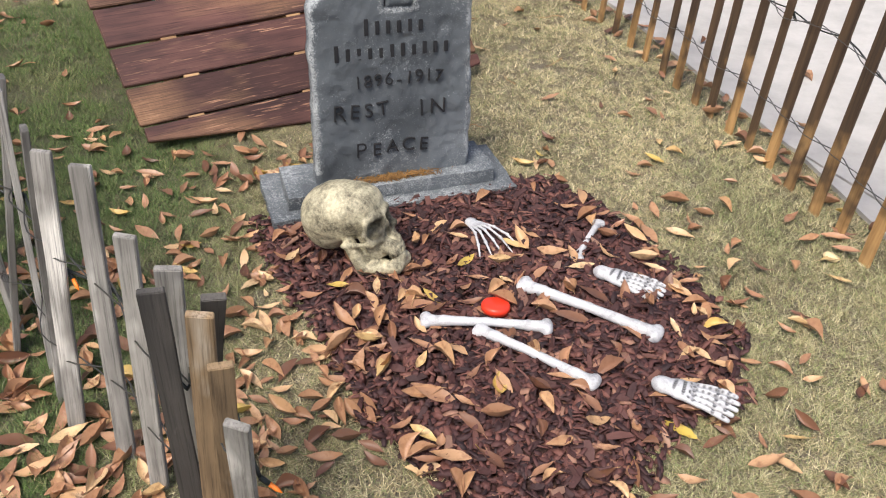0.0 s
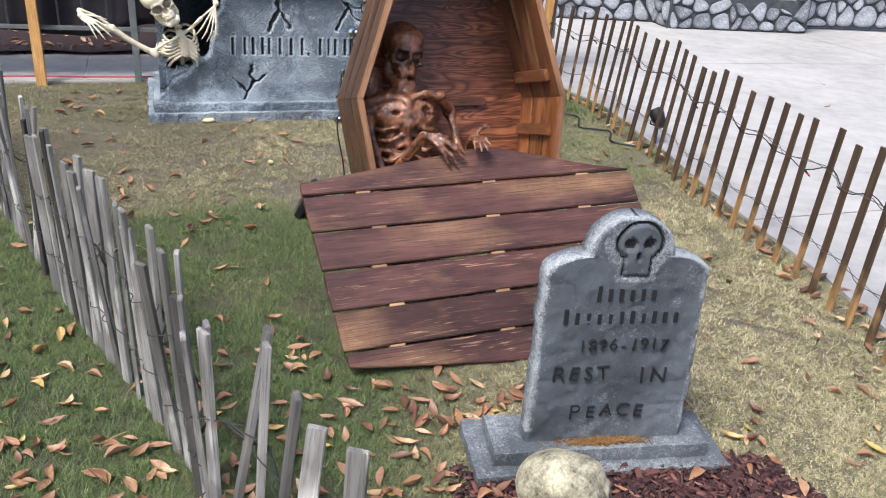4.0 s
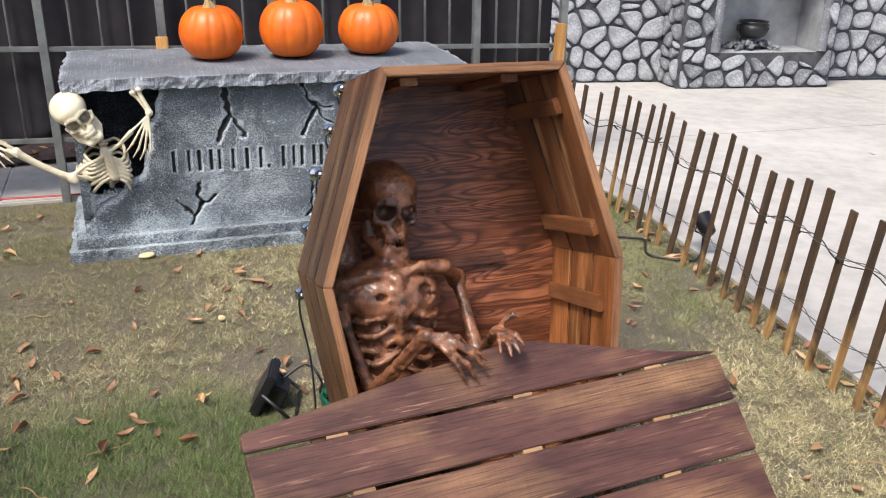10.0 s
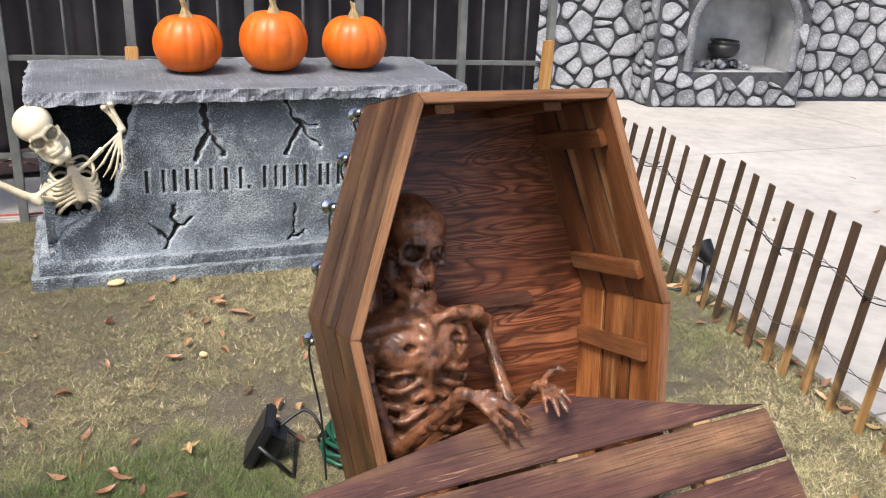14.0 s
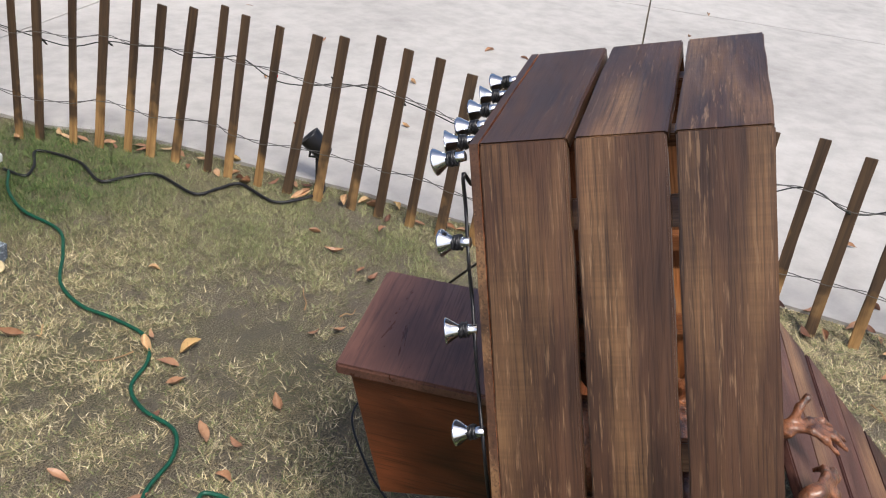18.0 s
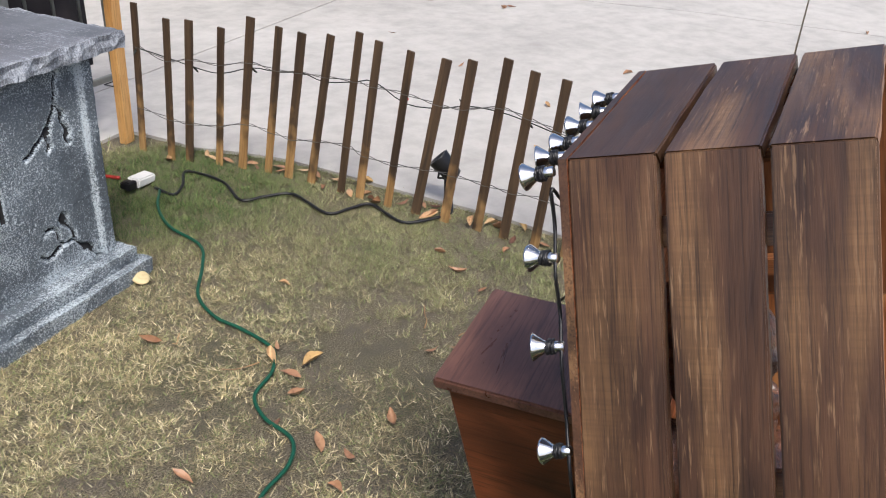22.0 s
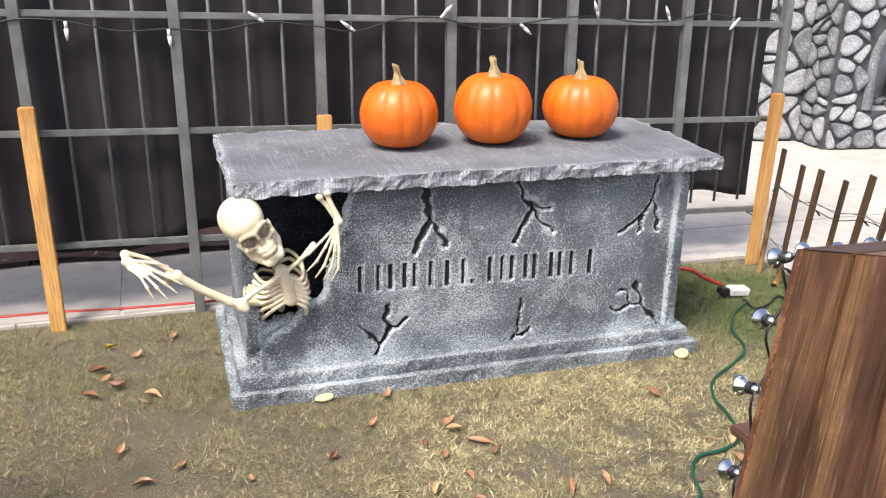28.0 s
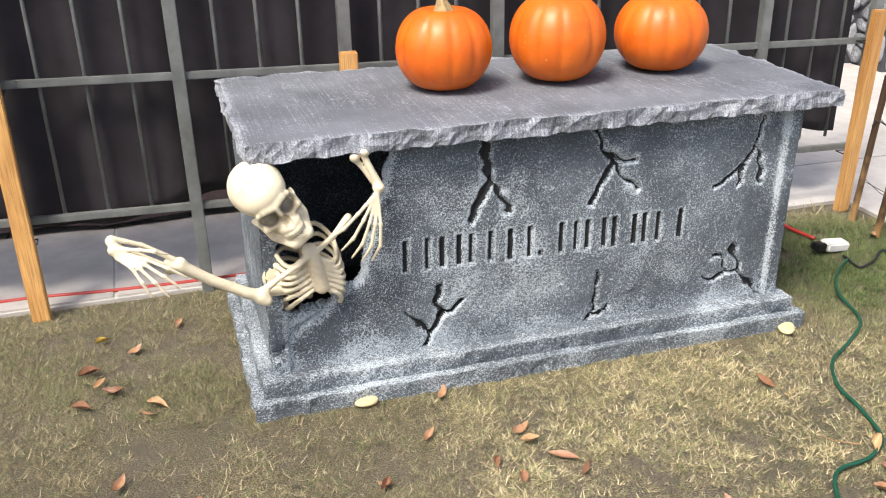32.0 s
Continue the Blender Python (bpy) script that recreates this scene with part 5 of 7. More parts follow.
def gravestone():
    root = thing("gravestone", GRAVE, "weathered grey gravestone with a carved skull, on a stepped base", "gravestone")
    x0, x1, shoulder, tower, thick = 0.150, 0.600, 0.650, 0.760, 0.075
    cx = (x0 + x1) / 2
    zs = np.concatenate([np.arange(0.07, 0.595, 0.005), 0.595 + (shoulder - 0.595) * np.sin(np.linspace(0, np.pi / 2, 14)), 0.66 + (tower - 0.66) * np.sin(np.linspace(0, np.pi / 2, 26))])
    half = np.where(zs < 0.595, 0.225 + 0.012 * (0.4 - zs), np.where(zs <= shoulder, 0.113 + 0.110 * np.sqrt(np.clip(1 - ((zs - 0.595) / (shoulder - 0.595)) ** 2, 0, 1)), 0.113 * np.sqrt(np.clip(1 - ((zs - 0.66) / (tower - 0.66)) ** 2, 0.0004, 1))))
    ss = np.linspace(-1, 1, 97)
    S, Z = np.meshgrid(ss, zs, indexing="ij")
    H = half[None, :] + 0 * S
    U = cx + S * (H + 0.005 * relief_noise(S * 2, Z, S * 0, 34, 0.3) * np.abs(S) ** 4)
    y = 0.0026 * relief_noise(U, Z, U * 0, 60, 1.0) + 0.003 * relief_noise(U, Z, U * 0, 17, 2.0) + 0.010 * np.clip(relief_noise(U, Z, U * 0, 45, 6.0) - 0.95, 0, 1)
    rim = np.zeros_like(U)
    black = np.zeros(U.shape, bool)
    # the carved skull in the round head
    hu, hz = U - cx - 0.015, Z - 0.690
    oval = np.hypot(hu / 0.060, hz / 0.055)
    jaw = np.maximum(np.abs(hu) / 0.036, np.abs(hz + 0.062) / 0.032)
    shape = np.minimum(oval, jaw)
    line = np.abs(shape - 1) < 0.09
    eyes = np.minimum(np.hypot((hu - 0.025) / 0.018, (hz + 0.005) / 0.018), np.hypot((hu + 0.025) / 0.018, (hz + 0.005) / 0.018))
    nose = np.hypot(hu / 0.007, (hz + 0.038) / 0.014)
    y += 0.008 * line - 0.004 * (shape < 0.9) + 0.012 * (eyes < 1) + 0.009 * (nose < 1)
    black |= line | (eyes < 0.9) | (nose < 0.9)
    rim = np.maximum(rim, 0.5 * (np.abs(shape - 1.35) < 0.25))
    i = np.arange(U.size).reshape(U.shape)
    edge = np.minimum((1 - np.abs(S)) * H, np.clip(tower - Z, 0, 1))
    rim = np.maximum(rim, 0.9 * np.clip(1 - edge / 0.022, 0, 1) * (Z > 0.12))
    y = y + 0.010 * np.clip(1 - edge / 0.008, 0, 1)
    faces = np.stack([i[:-1, :-1], i[1:, :-1], i[1:, 1:], i[:-1, 1:]], -1).reshape(-1, 4)
    # back face and the edge between
    n = U.size
    top = np.stack([U, 0.09 + y, Z], -1).reshape(-1, 3)
    low = np.stack([U, np.full_like(U, 0.09 + thick) - 0.012 * np.clip(1 - edge / 0.01, 0, 1), Z], -1).reshape(-1, 3)
    loop = np.concatenate([i[:, 0], i[-1, 1:], i[-2::-1, -1], i[0, -2:0:-1]])
    nxt = np.roll(loop, -1)
    walls = np.stack([loop, loop + n, nxt + n, nxt], -1)
    count = len(faces)
    faces = np.concatenate([faces, faces[:, ::-1] + n, walls])
    rim = np.concatenate([rim.ravel(), 0.3 + 0 * rim.ravel()])
    me = big_mesh("slab", np.concatenate([top, low]), faces, M_GRAVE, True)
    me.materials.append(M_PAINT_SHADE_BLACK)
    me.polygons.foreach_set("material_index", np.concatenate([(black[:-1, :-1] & black[1:, 1:]).ravel().astype(np.int32), np.zeros(len(faces) - count, np.int32)]))
    at = me.attributes.new("rim", "FLOAT", "POINT")
    at.data.foreach_set("value", rim.ravel().astype(np.float32))
    part("slab", me, root)
    for k, (a, b, c, d, z0, z1) in enumerate(((0.0, 0.0, 0.725, 0.27, 0.0, 0.045), (0.055, 0.045, 0.670, 0.225, 0.046, 0.088))):
        part("base", rimmed(from_bm("base", ragged(block(a, b, z0, c, d, z1, 0.0), 0.025, 0.005, 31 + k), M_GRAVE), z1 - 0.01, 0.3), root)
    # readable lines, letter by letter as scratched by hand
    rnd = random.Random(3)
    for text, size, x, z, pitch in (("1896-1917", 0.056, 0.388, 0.375, 0.0285), ("REST", 0.062, 0.280, 0.285, 0.042), ("IN", 0.066, 0.478, 0.275, 0.046), ("PEACE", 0.060, 0.367, 0.165, 0.046)):
        for k, ch in enumerate(text):
            s = size * (1.12 if k == 0 and ch.isalpha() else rnd.uniform(0.92, 1.0))
            part("inscription", letters(ch, s, 0.003, M_PAINT_SHADE_BLACK), root, Matrix.Translation((x + (k - (len(text) - 1) / 2) * pitch, 0.0862, z + rnd.uniform(-0.004, 0.004))) @ pose(0, 0, 0, 0, rnd.uniform(-6, 6), 0))
    for z, x, w, n in ((0.525, 0.375, 0.18, 6), (0.458, 0.370, 0.335, 11)):
        for k in range(n):
            h = 0.045 if k == 0 else rnd.uniform(0.028, 0.036)
            bw = w / n * 0.36
            c = x - w / 2 + w / n * (k + 0.5)
            part("inscription_bar", from_bm("inscription_bar", block(c - bw / 2, 0.0850, z, c + bw / 2, 0.0910, z + h, 0.001), M_PAINT_SHADE_BLACK), root)


gravestone()


def skull_blob(b, c, s, turn, k=0.006, agape=0.0, mandible=True):
    """A skull at c, scale s (1: life size), facing -y before it is turned."""
    R = turn.to_matrix()
    at = lambda x, y, z: tuple(Vector(c) + R @ Vector((x, y, z)) * s)
    e = np.array(R)
    ball = lambda p, r, k, cut=False: b.ball(at(*p), tuple(q * s for q in r), k * s, cut, e)
    bar = lambda p, q, ra, rb, k: b.bar(at(*p), at(*q), ra * s, rb * s, k * s)
    ball((0, 0.028, 0.050), (0.073, 0.090, 0.070), 0.006)
    ball((0, -0.030, 0.052), (0.060, 0.050, 0.048), 0.02)
    ball((0, 0.065, 0.015), (0.052, 0.045, 0.045), 0.02)
    ball((0, -0.045, -0.008), (0.046, 0.036, 0.046), 0.012)
    ball((0, -0.066, -0.040), (0.034, 0.030, 0.024), 0.010)
    bar((-0.030, -0.072, 0.030), (0.030, -0.072, 0.030), 0.010, 0.010, 0.010)
    bar((0, -0.078, 0.022), (0, -0.084, 0.000), 0.0065, 0.0045, 0.008)
    ball((0, -0.032, -0.048), (0.038, 0.040, 0.034), 0.010)
    for q in (-1, 1):
        ball((q * 0.048, -0.060, -0.016), (0.013, 0.014, 0.011), 0.008)
        bar((q * 0.054, -0.050, -0.016), (q * 0.064, 0.004, -0.006), 0.0055, 0.0050, 0.006)
        z = -0.012 * agape
        if mandible:
            bar((q * 0.050, -0.006, -0.012), (q * 0.046, -0.010, -0.068 + z), 0.015, 0.016, 0.008)
            bar((q * 0.045, -0.014, -0.074 + z), (q * 0.022, -0.072, -0.088 + 2.2 * z), 0.015, 0.016, 0.006)
        else:
            ball((q * 0.052, 0.012, -0.022), (0.017, 0.022, 0.026), 0.008)
            bar((q * 0.044, -0.050, -0.024), (q * 0.050, 0.004, -0.022), 0.014, 0.015, 0.008)
        ball((q * 0.031, -0.080, 0.006), (0.0225, 0.038, 0.0205), 0.003, True)
        # the rim round the socket
        bar((q * 0.047, -0.062, 0.028), (q * 0.055, -0.054, 0.006), 0.0060, 0.0055, 0.004)
        bar((q * 0.055, -0.054, 0.006), (q * 0.050, -0.060, -0.018), 0.0055, 0.0065, 0.004)
        bar((q * 0.050, -0.060, -0.018), (q * 0.022, -0.074, -0.022), 0.0065, 0.0055, 0.004)
        bar((q * 0.047, -0.062, 0.029), (q * 0.012, -0.078, 0.029), 0.0065, 0.0070, 0.005)
        ball((q * 0.031, -0.080, 0.005), (0.0195, 0.036, 0.0170), 0.002, True)
        # socket, nose and mouth spots: stain plus painted-in shade
        b.dark_spots.append((at(q * 0.031, -0.076, 0.006), 0.021 * s))
    z = -0.026 * agape
    if mandible:
        bar((-0.020, -0.077, -0.090 + z), (0.020, -0.077, -0.090 + z), 0.016, 0.016, 0.006)
    ball((0, -0.094, -0.020), (0.0130, 0.032, 0.0180), 0.003, True)
    b.dark_spots.append((at(0, -0.094, -0.020), 0.011 * s))
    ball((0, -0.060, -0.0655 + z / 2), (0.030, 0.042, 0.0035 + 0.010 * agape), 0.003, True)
    b.dark_spots.append((at(0, -0.070, -0.066 + z / 2), 0.014 * s))
    for j in range(9):
        a = (j - 4) * 0.25
        x, y = 0.032 * math.sin(a), -0.062 - 0.033 * math.cos(a)
        bar((x, y, -0.052), (x, y + 0.001, -0.0635), 0.0046, 0.0038, 0.0016)
        if mandible:
            bar((x * 0.93, y + 0.003, -0.082 + z), (x * 0.93, y + 0.002, -0.0695 + z), 0.0042, 0.0034, 0.0016)
    return b


def big_skull():
    b = Blob((-0.12, -0.14, -0.13), (0.12, 0.14, 0.14), 0.0034)
    skull_blob(b, (0, 0, 0), 1.0, Euler((0, 0, 0)), agape=0.05)
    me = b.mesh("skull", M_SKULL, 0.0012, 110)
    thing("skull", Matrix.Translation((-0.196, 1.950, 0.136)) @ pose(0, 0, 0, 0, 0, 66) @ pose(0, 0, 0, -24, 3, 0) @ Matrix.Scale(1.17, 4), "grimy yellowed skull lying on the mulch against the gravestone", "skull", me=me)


big_skull()


def long_bone(x0, y0, x1, y1, z, r, label):
    d = Vector((x1 - x0, y1 - y0, 0))
    L = d.length
    b = Blob((-0.05, -0.05, -0.05), (L + 0.05, 0.05, 0.05), 0.004)
    b.chain([(0, 0, 0), (L * 0.15, 0, 0.003), (L * 0.5, 0, 0.006), (L * 0.85, 0, 0.002), (L, 0, 0)], [r * 1.25, r * 0.95, r * 0.78, r * 0.95, r * 1.2], 0.006)
    b.ball((-0.003, r * 0.9, 0), r * 1.15, 0.006).ball((-0.003, -r * 0.8, 0), r * 0.95, 0.006)
    b.ball((L, r * 0.85, 0), r * 1.1, 0.006).ball((L, -r * 0.85, 0), r * 1.1, 0.006)
    me = b.mesh("bone", M_BONE_WHITE, 0.0006, 120)
    thing("bone", Matrix.Translation((x0, y0, z)) @ pose(0, 0, 0, 0, 0, math.degrees(math.atan2(d.y, d.x))), label, "bone", "bones on the mulch", me=me)


long_bone(-0.012, 1.678, 0.272, 1.661, 0.062, 0.013, "white plastic shin bone lying across the mulch")
long_bone(0.115, 1.650, 0.358, 1.478, 0.058, 0.013, "white plastic forearm bone lying on the mulch")
long_bone(0.232, 1.824, 0.528, 1.644, 0.060, 0.015, "long white plastic thigh bone lying on the mulch")
long_bone(0.462, 2.135, 0.383, 1.968, 0.045, 0.010, "short white plastic bone at the edge of the mulch")


def foot(x, y, z, turn, s, label):
    """A flat foot of moulded bones, with dark grooves between them."""
    b = Blob((-0.05, -0.06, -0.03), (0.21, 0.06, 0.05), 0.0026)
    b.ball((-0.012, 0, 0.004), (0.028, 0.022, 0.020), 0.008).ball((0.030, 0, 0.006), (0.034, 0.030, 0.018), 0.010)
    for k in range(5):
        q = (k - 2) / 2
        b.chain([(0.040, q * 0.022, 0.006), (0.095, q * 0.034, 0.007), (0.130, q * 0.039, 0.002), (0.168 - 0.014 * abs(q - 0.3), q * 0.041, -0.004)], [0.0088, 0.0072, 0.0080, 0.0060], 0.0012)
    lines = [((0.052, q * 0.0145, 0.016), (0.168, q * 0.0225, 0.004)) for q in (-1.6, -0.55, 0.55, 1.6)]
    lines += [((0.062, -0.03, 0.016), (0.060, 0.03, 0.016)), ((0.112, -0.042, 0.010), (0.116, 0.042, 0.010)), ((0.138, -0.042, 0.007), (0.142, 0.042, 0.007)), ((0.012, -0.028, 0.022), (0.018, 0.028, 0.022)), ((0.038, -0.032, 0.020), (0.036, 0.032, 0.020))]
    for p, q in lines:
        b.bar(p, q, 0.0034, 0.0030, 0.0012, True)
        for f in range(9):
            b.dark_spots.append((tuple(u + (v - u) * f / 8 for u, v in zip(p, q)), 0.0033))
    me = b.mesh("bone", M_BONE_WHITE)
    thing("bone", Matrix.Translation((x, y, z)) @ pose(0, 0, 0, 4, 3, turn) @ Matrix.Scale(s, 4), label, "bone", "bones on the mulch", me=me)


foot(0.446, 1.876, 0.058, -27, 0.90, "white plastic skeleton foot on the mulch")
foot(0.520, 1.466, 0.058, -22, 0.92, "white plastic skeleton foot at the edge of the mulch")


def bone_claw():
    b = Blob((-0.05, -0.08, -0.04), (0.21, 0.08, 0.05), 0.0028)
    b.ball((0, 0, 0), (0.022, 0.018, 0.010), 0.006)
    for k in range(5):
        q = (k - 2) / 2
        far = 0.150 - 0.03 * abs(q - 0.1)
        joints = [(0.01, q * 0.014, 0.003), (0.060, q * 0.030, 0.016), (0.100, q * 0.046, 0.010), (far + 0.02, q * 0.062, -0.012)]
        b.chain(joints, [0.0050, 0.0034, 0.0036, 0.0022], 0.002)
        for p in joints[1:3]:
            b.ball(p, 0.0050, 0.0015)
    me = b.mesh("bone", M_BONE_WHITE)
    thing("bone", Matrix.Translation((0.106, 2.097, 0.066)) @ pose(0, 0, 0, 0, 3, -58) @ Matrix.Scale(1.02, 4), "white plastic skeleton claw reaching out of the mulch", "bone", "bones on the mulch", me=me)


bone_claw()
cap = thing("plastic_lid", Matrix.Translation((0.154, 1.732, 0.054)) @ pose(0, 0, 0, -8, 4, 0), "round red plastic lid lying behind a bone", "lid", me=from_bm("plastic_lid", lathe([(0.0, 0.018), (0.030, 0.019), (0.034, 0.017), (0.036, 0.012), (0.036, 0.0), (0.033, 0.0), (0.032, 0.012), (0.0, 0.014)], 40), M_RED, True))

MULCH = [(-0.49, 2.17), (-0.42, 1.98), (-0.29, 1.76), (-0.21, 1.60), (-0.15, 1.47), (-0.06, 1.32), (0.06, 1.20), (0.20, 1.14), (0.37, 1.18), (0.52, 1.39), (0.69, 1.50), (0.73, 1.67), (0.65, 1.93), (0.47, 2.26), (0.34, 2.42), (0.20, 2.42)]


def inside_of(px, py, poly):
    hit = np.zeros(px.shape, bool)
    for (xa, ya), (xb, yb) in zip(poly, poly[1:] + poly[:1]):
        cross = ((ya > py) != (yb > py)) & (px < (xb - xa) * (py - ya) / (yb - ya + 1e-12) + xa)
        hit ^= cross
    return hit


def edge_distance(px, py, poly):
    return polyline_distance(px, py, poly + poly[:1])


def mulch():
    rng = np.random.default_rng(5)
    nx, ny = 70, 75
    X, Y = np.meshgrid(np.linspace(-0.6, 0.85, nx), np.linspace(0.98, 2.5, ny), indexing="ij")
    ins = inside_of(X, Y, MULCH)
    d = edge_distance(X, Y, MULCH)
    Zm = np.where(ins, 0.004 + 0.03 * np.clip(d / 0.15, 0, 1), 0.004 - 0.03 * np.clip(d / 0.05, 0, 1)) + 0.004 * relief_noise(X, Y, X * 0, 22, 0)
    i = np.arange(nx * ny).reshape(nx, ny)
    faces = np.stack([i[:-1, :-1], i[1:, :-1], i[1:, 1:], i[:-1, 1:]], -1).reshape(-1, 4)
    root = tagged(new("mulch", big_mesh("mulch", np.stack([X, Y, Zm], -1).reshape(-1, 3), faces, M_MULCH_BED, True)), "dark red-brown bark mulch bed in front of the gravestone", "mulch", kind="stuff")
    n = 11000
    px, py = rng.uniform(-0.55, 0.82, n * 3), rng.uniform(1.0, 2.45, n * 3)
    wob = 0.02 * relief_noise(px, py, px * 0, 30, 3)
    ok = inside_of(px, py, MULCH) | ((edge_distance(px, py, MULCH) + wob < 0.03) & (rng.random(n * 3) < 0.5))
    px, py = px[ok][:n], py[ok][:n]
    d = edge_distance(px, py, MULCH) * np.where(inside_of(px, py, MULCH), 1, -1)
    pz = 0.008 + 0.03 * np.clip(d / 0.15, 0, 1) + rng.uniform(-0.004, 0.016, len(px))
    verts, faces = chips(rng, px, py, pz, (0.007, 0.021), (0.004, 0.009), 0.003)
    tagged(part("bark_chips", big_mesh("bark_chips", verts, faces, M_CHIP), root), kind="stuff")
    # the larger chips on top, each by itself
    kinds = []
    for k in range(12):
        v, f = chips(rng, np.zeros(1), np.zeros(1), np.zeros(1), (0.015, 0.026), (0.006, 0.011), 0.004)
        kinds.append(mesh_of("bark_chip", v, f, M_CHIP_LOOSE))
    k = 0
    while k < 290:
        x, y = rng.uniform(-0.45, 0.72), rng.uniform(1.08, 2.3)
        p = np.array([x]), np.array([y])
        inside = inside_of(*p, MULCH)[0]
        if inside and edge_distance(*p, MULCH)[0] > 0.03:
            z = 0.030 + 0.022 * min(1.0, float(edge_distance(*p, MULCH)[0]) / 0.15)
            part("bark_chip", kinds[k % 12], root, Matrix.Translation((x, y, z)) @ pose(0, 0, 0, rng.normal(0, 10), rng.normal(0, 10), rng.uniform(0, 360)))
            k += 1


def chips(rng, px, py, pz, lengths, widths, thick):
    """Bent, tapered slivers strewn at random."""
    n = len(px)
    L, W = rng.uniform(*lengths, n), rng.uniform(*widths, n)
    unit = np.array([(-1, -0.75, 0), (0, -1, 0.2), (1, -0.55, 0), (1, 0.7, 0), (0, 1, 0.2), (-1, 0.6, 0)])
    top = np.stack([unit[:, 0] * L[:, None], unit[:, 1] * W[:, None], unit[:, 2] * W[:, None] + thick / 2], -1)
    low = top.copy()
    low[..., 2] -= thick
    v = np.concatenate([top, low], 1)
    v[..., :2] *= rng.uniform(0.75, 1.25, (n, 12, 1))
    v[:, 6:, :2] = v[:, :6, :2]
    yaw, tilt, roll = rng.uniform(0, 6.283, n), rng.normal(0, 0.38, n), rng.normal(0, 0.45, n)
    c, s = np.cos(tilt)[:, None], np.sin(tilt)[:, None]
    x, y, z = v[..., 0], v[..., 1], v[..., 2]
    x, z = c * x + s * z, -s * x + c * z
    c, s = np.cos(roll)[:, None], np.sin(roll)[:, None]
    y, z = c * y - s * z, s * y + c * z
    c, s = np.cos(yaw)[:, None], np.sin(yaw)[:, None]
    x, y = c * x - s * y, s * x + c * y
    v = np.stack([x + px[:, None], y + py[:, None], z + pz[:, None]], -1)
    f = np.array([(0, 1, 4, 5), (1, 2, 3, 4), (0, 6, 7, 1), (1, 7, 8, 2), (2, 8, 9, 3), (3, 9, 10, 4), (4, 10, 11, 5), (5, 11, 6, 0)])
    faces = (f[None] + 12 * np.arange(n)[:, None, None]).reshape(-1, 4)
    return v.reshape(-1, 3), faces


mulch()


def needle_litter():
    """Rusty needles caught along the foot of the gravestone slab."""
    rng = np.random.default_rng(8)
    n = 420
    px, py, pz = rng.normal(0.37, 0.055, n), rng.uniform(0.062, 0.088, n), 0.089 + rng.uniform(0, 0.008, n)
    verts, faces = chips(rng, px, py, pz, (0.006, 0.016), (0.0006, 0.0014), 0.001)
    ob = tagged(new("needle_litter", big_mesh("needle_litter", verts, faces, M_NEEDLE)), "rusty brown needles caught on the gravestone base", "needles", kind="stuff")
    ob.matrix_basis = GRAVE


needle_litter()

# ---- picket fences ----
def slat(root, base, top, face, rnd, material, width=None, thick=0.010):
    """One slat from its foot to its top, its broad side along face."""
    up = (top - base).normalized()
    face = (face - up * face.dot(up)).normalized()
    bm = board((top - base).length + 0.02, width or rnd.uniform(0.034, 0.040), thick, bevel=0.0015, rough=0.0012, seed=rnd.randint(0, 9999))
    part("picket", from_bm("picket", bm, material), root, frame_of(base - up * 0.02 - face * 0.018, up, face, up.cross(face)))


def wires(root, tops, fracs):
    """Two twisted strands that hold the slats."""
    for frac in fracs:
        for strand in (0, 1):
            pts = []
            for k, (p, top, n) in enumerate(tops):
                off = 0.013 if (k + strand) % 2 else -0.013
                pts.append(p + (top - p) * (frac + 0.015 * math.sin(k * 1.7 + frac * 9)) + n * off)
            part("wire", from_bm("wire", tube(smooth_line(pts, 4), 0.0016, 5), M_STEEL_WIRE), root)


# feet of the slats along the drive, by their distance along y
RIGHT_FEET = [1.40, 1.53, 1.65, 1.78, 1.904, 2.017, 2.145, 2.271, 2.415, 2.546, 2.664, 2.775, 2.90, 2.997, 3.13, 3.24, 3.38, 3.51, 3.645, 3.785, 3.925, 4.05, 4.15, 4.275, 4.41, 4.54, 4.665, 4.77, 4.895, 5.018, 5.145, 5.258, 5.39, 5.508, 5.631, 5.76, 5.85, 5.995, 6.10, 6.20, 6.30, 6.393, 6.497, 6.565, 6.728]
# heights of the slats from the one at y 4.15 on to the far end
FAR_HEIGHTS = [0.654, 0.647, 0.635, 0.667, 0.668, 0.632, 0.622, 0.655, 0.658, 0.682, 0.652, 0.640, 0.648, 0.658, 0.678, 0.640, 0.630, 0.638, 0.660, 0.603, 0.618, 0.620, 0.655]


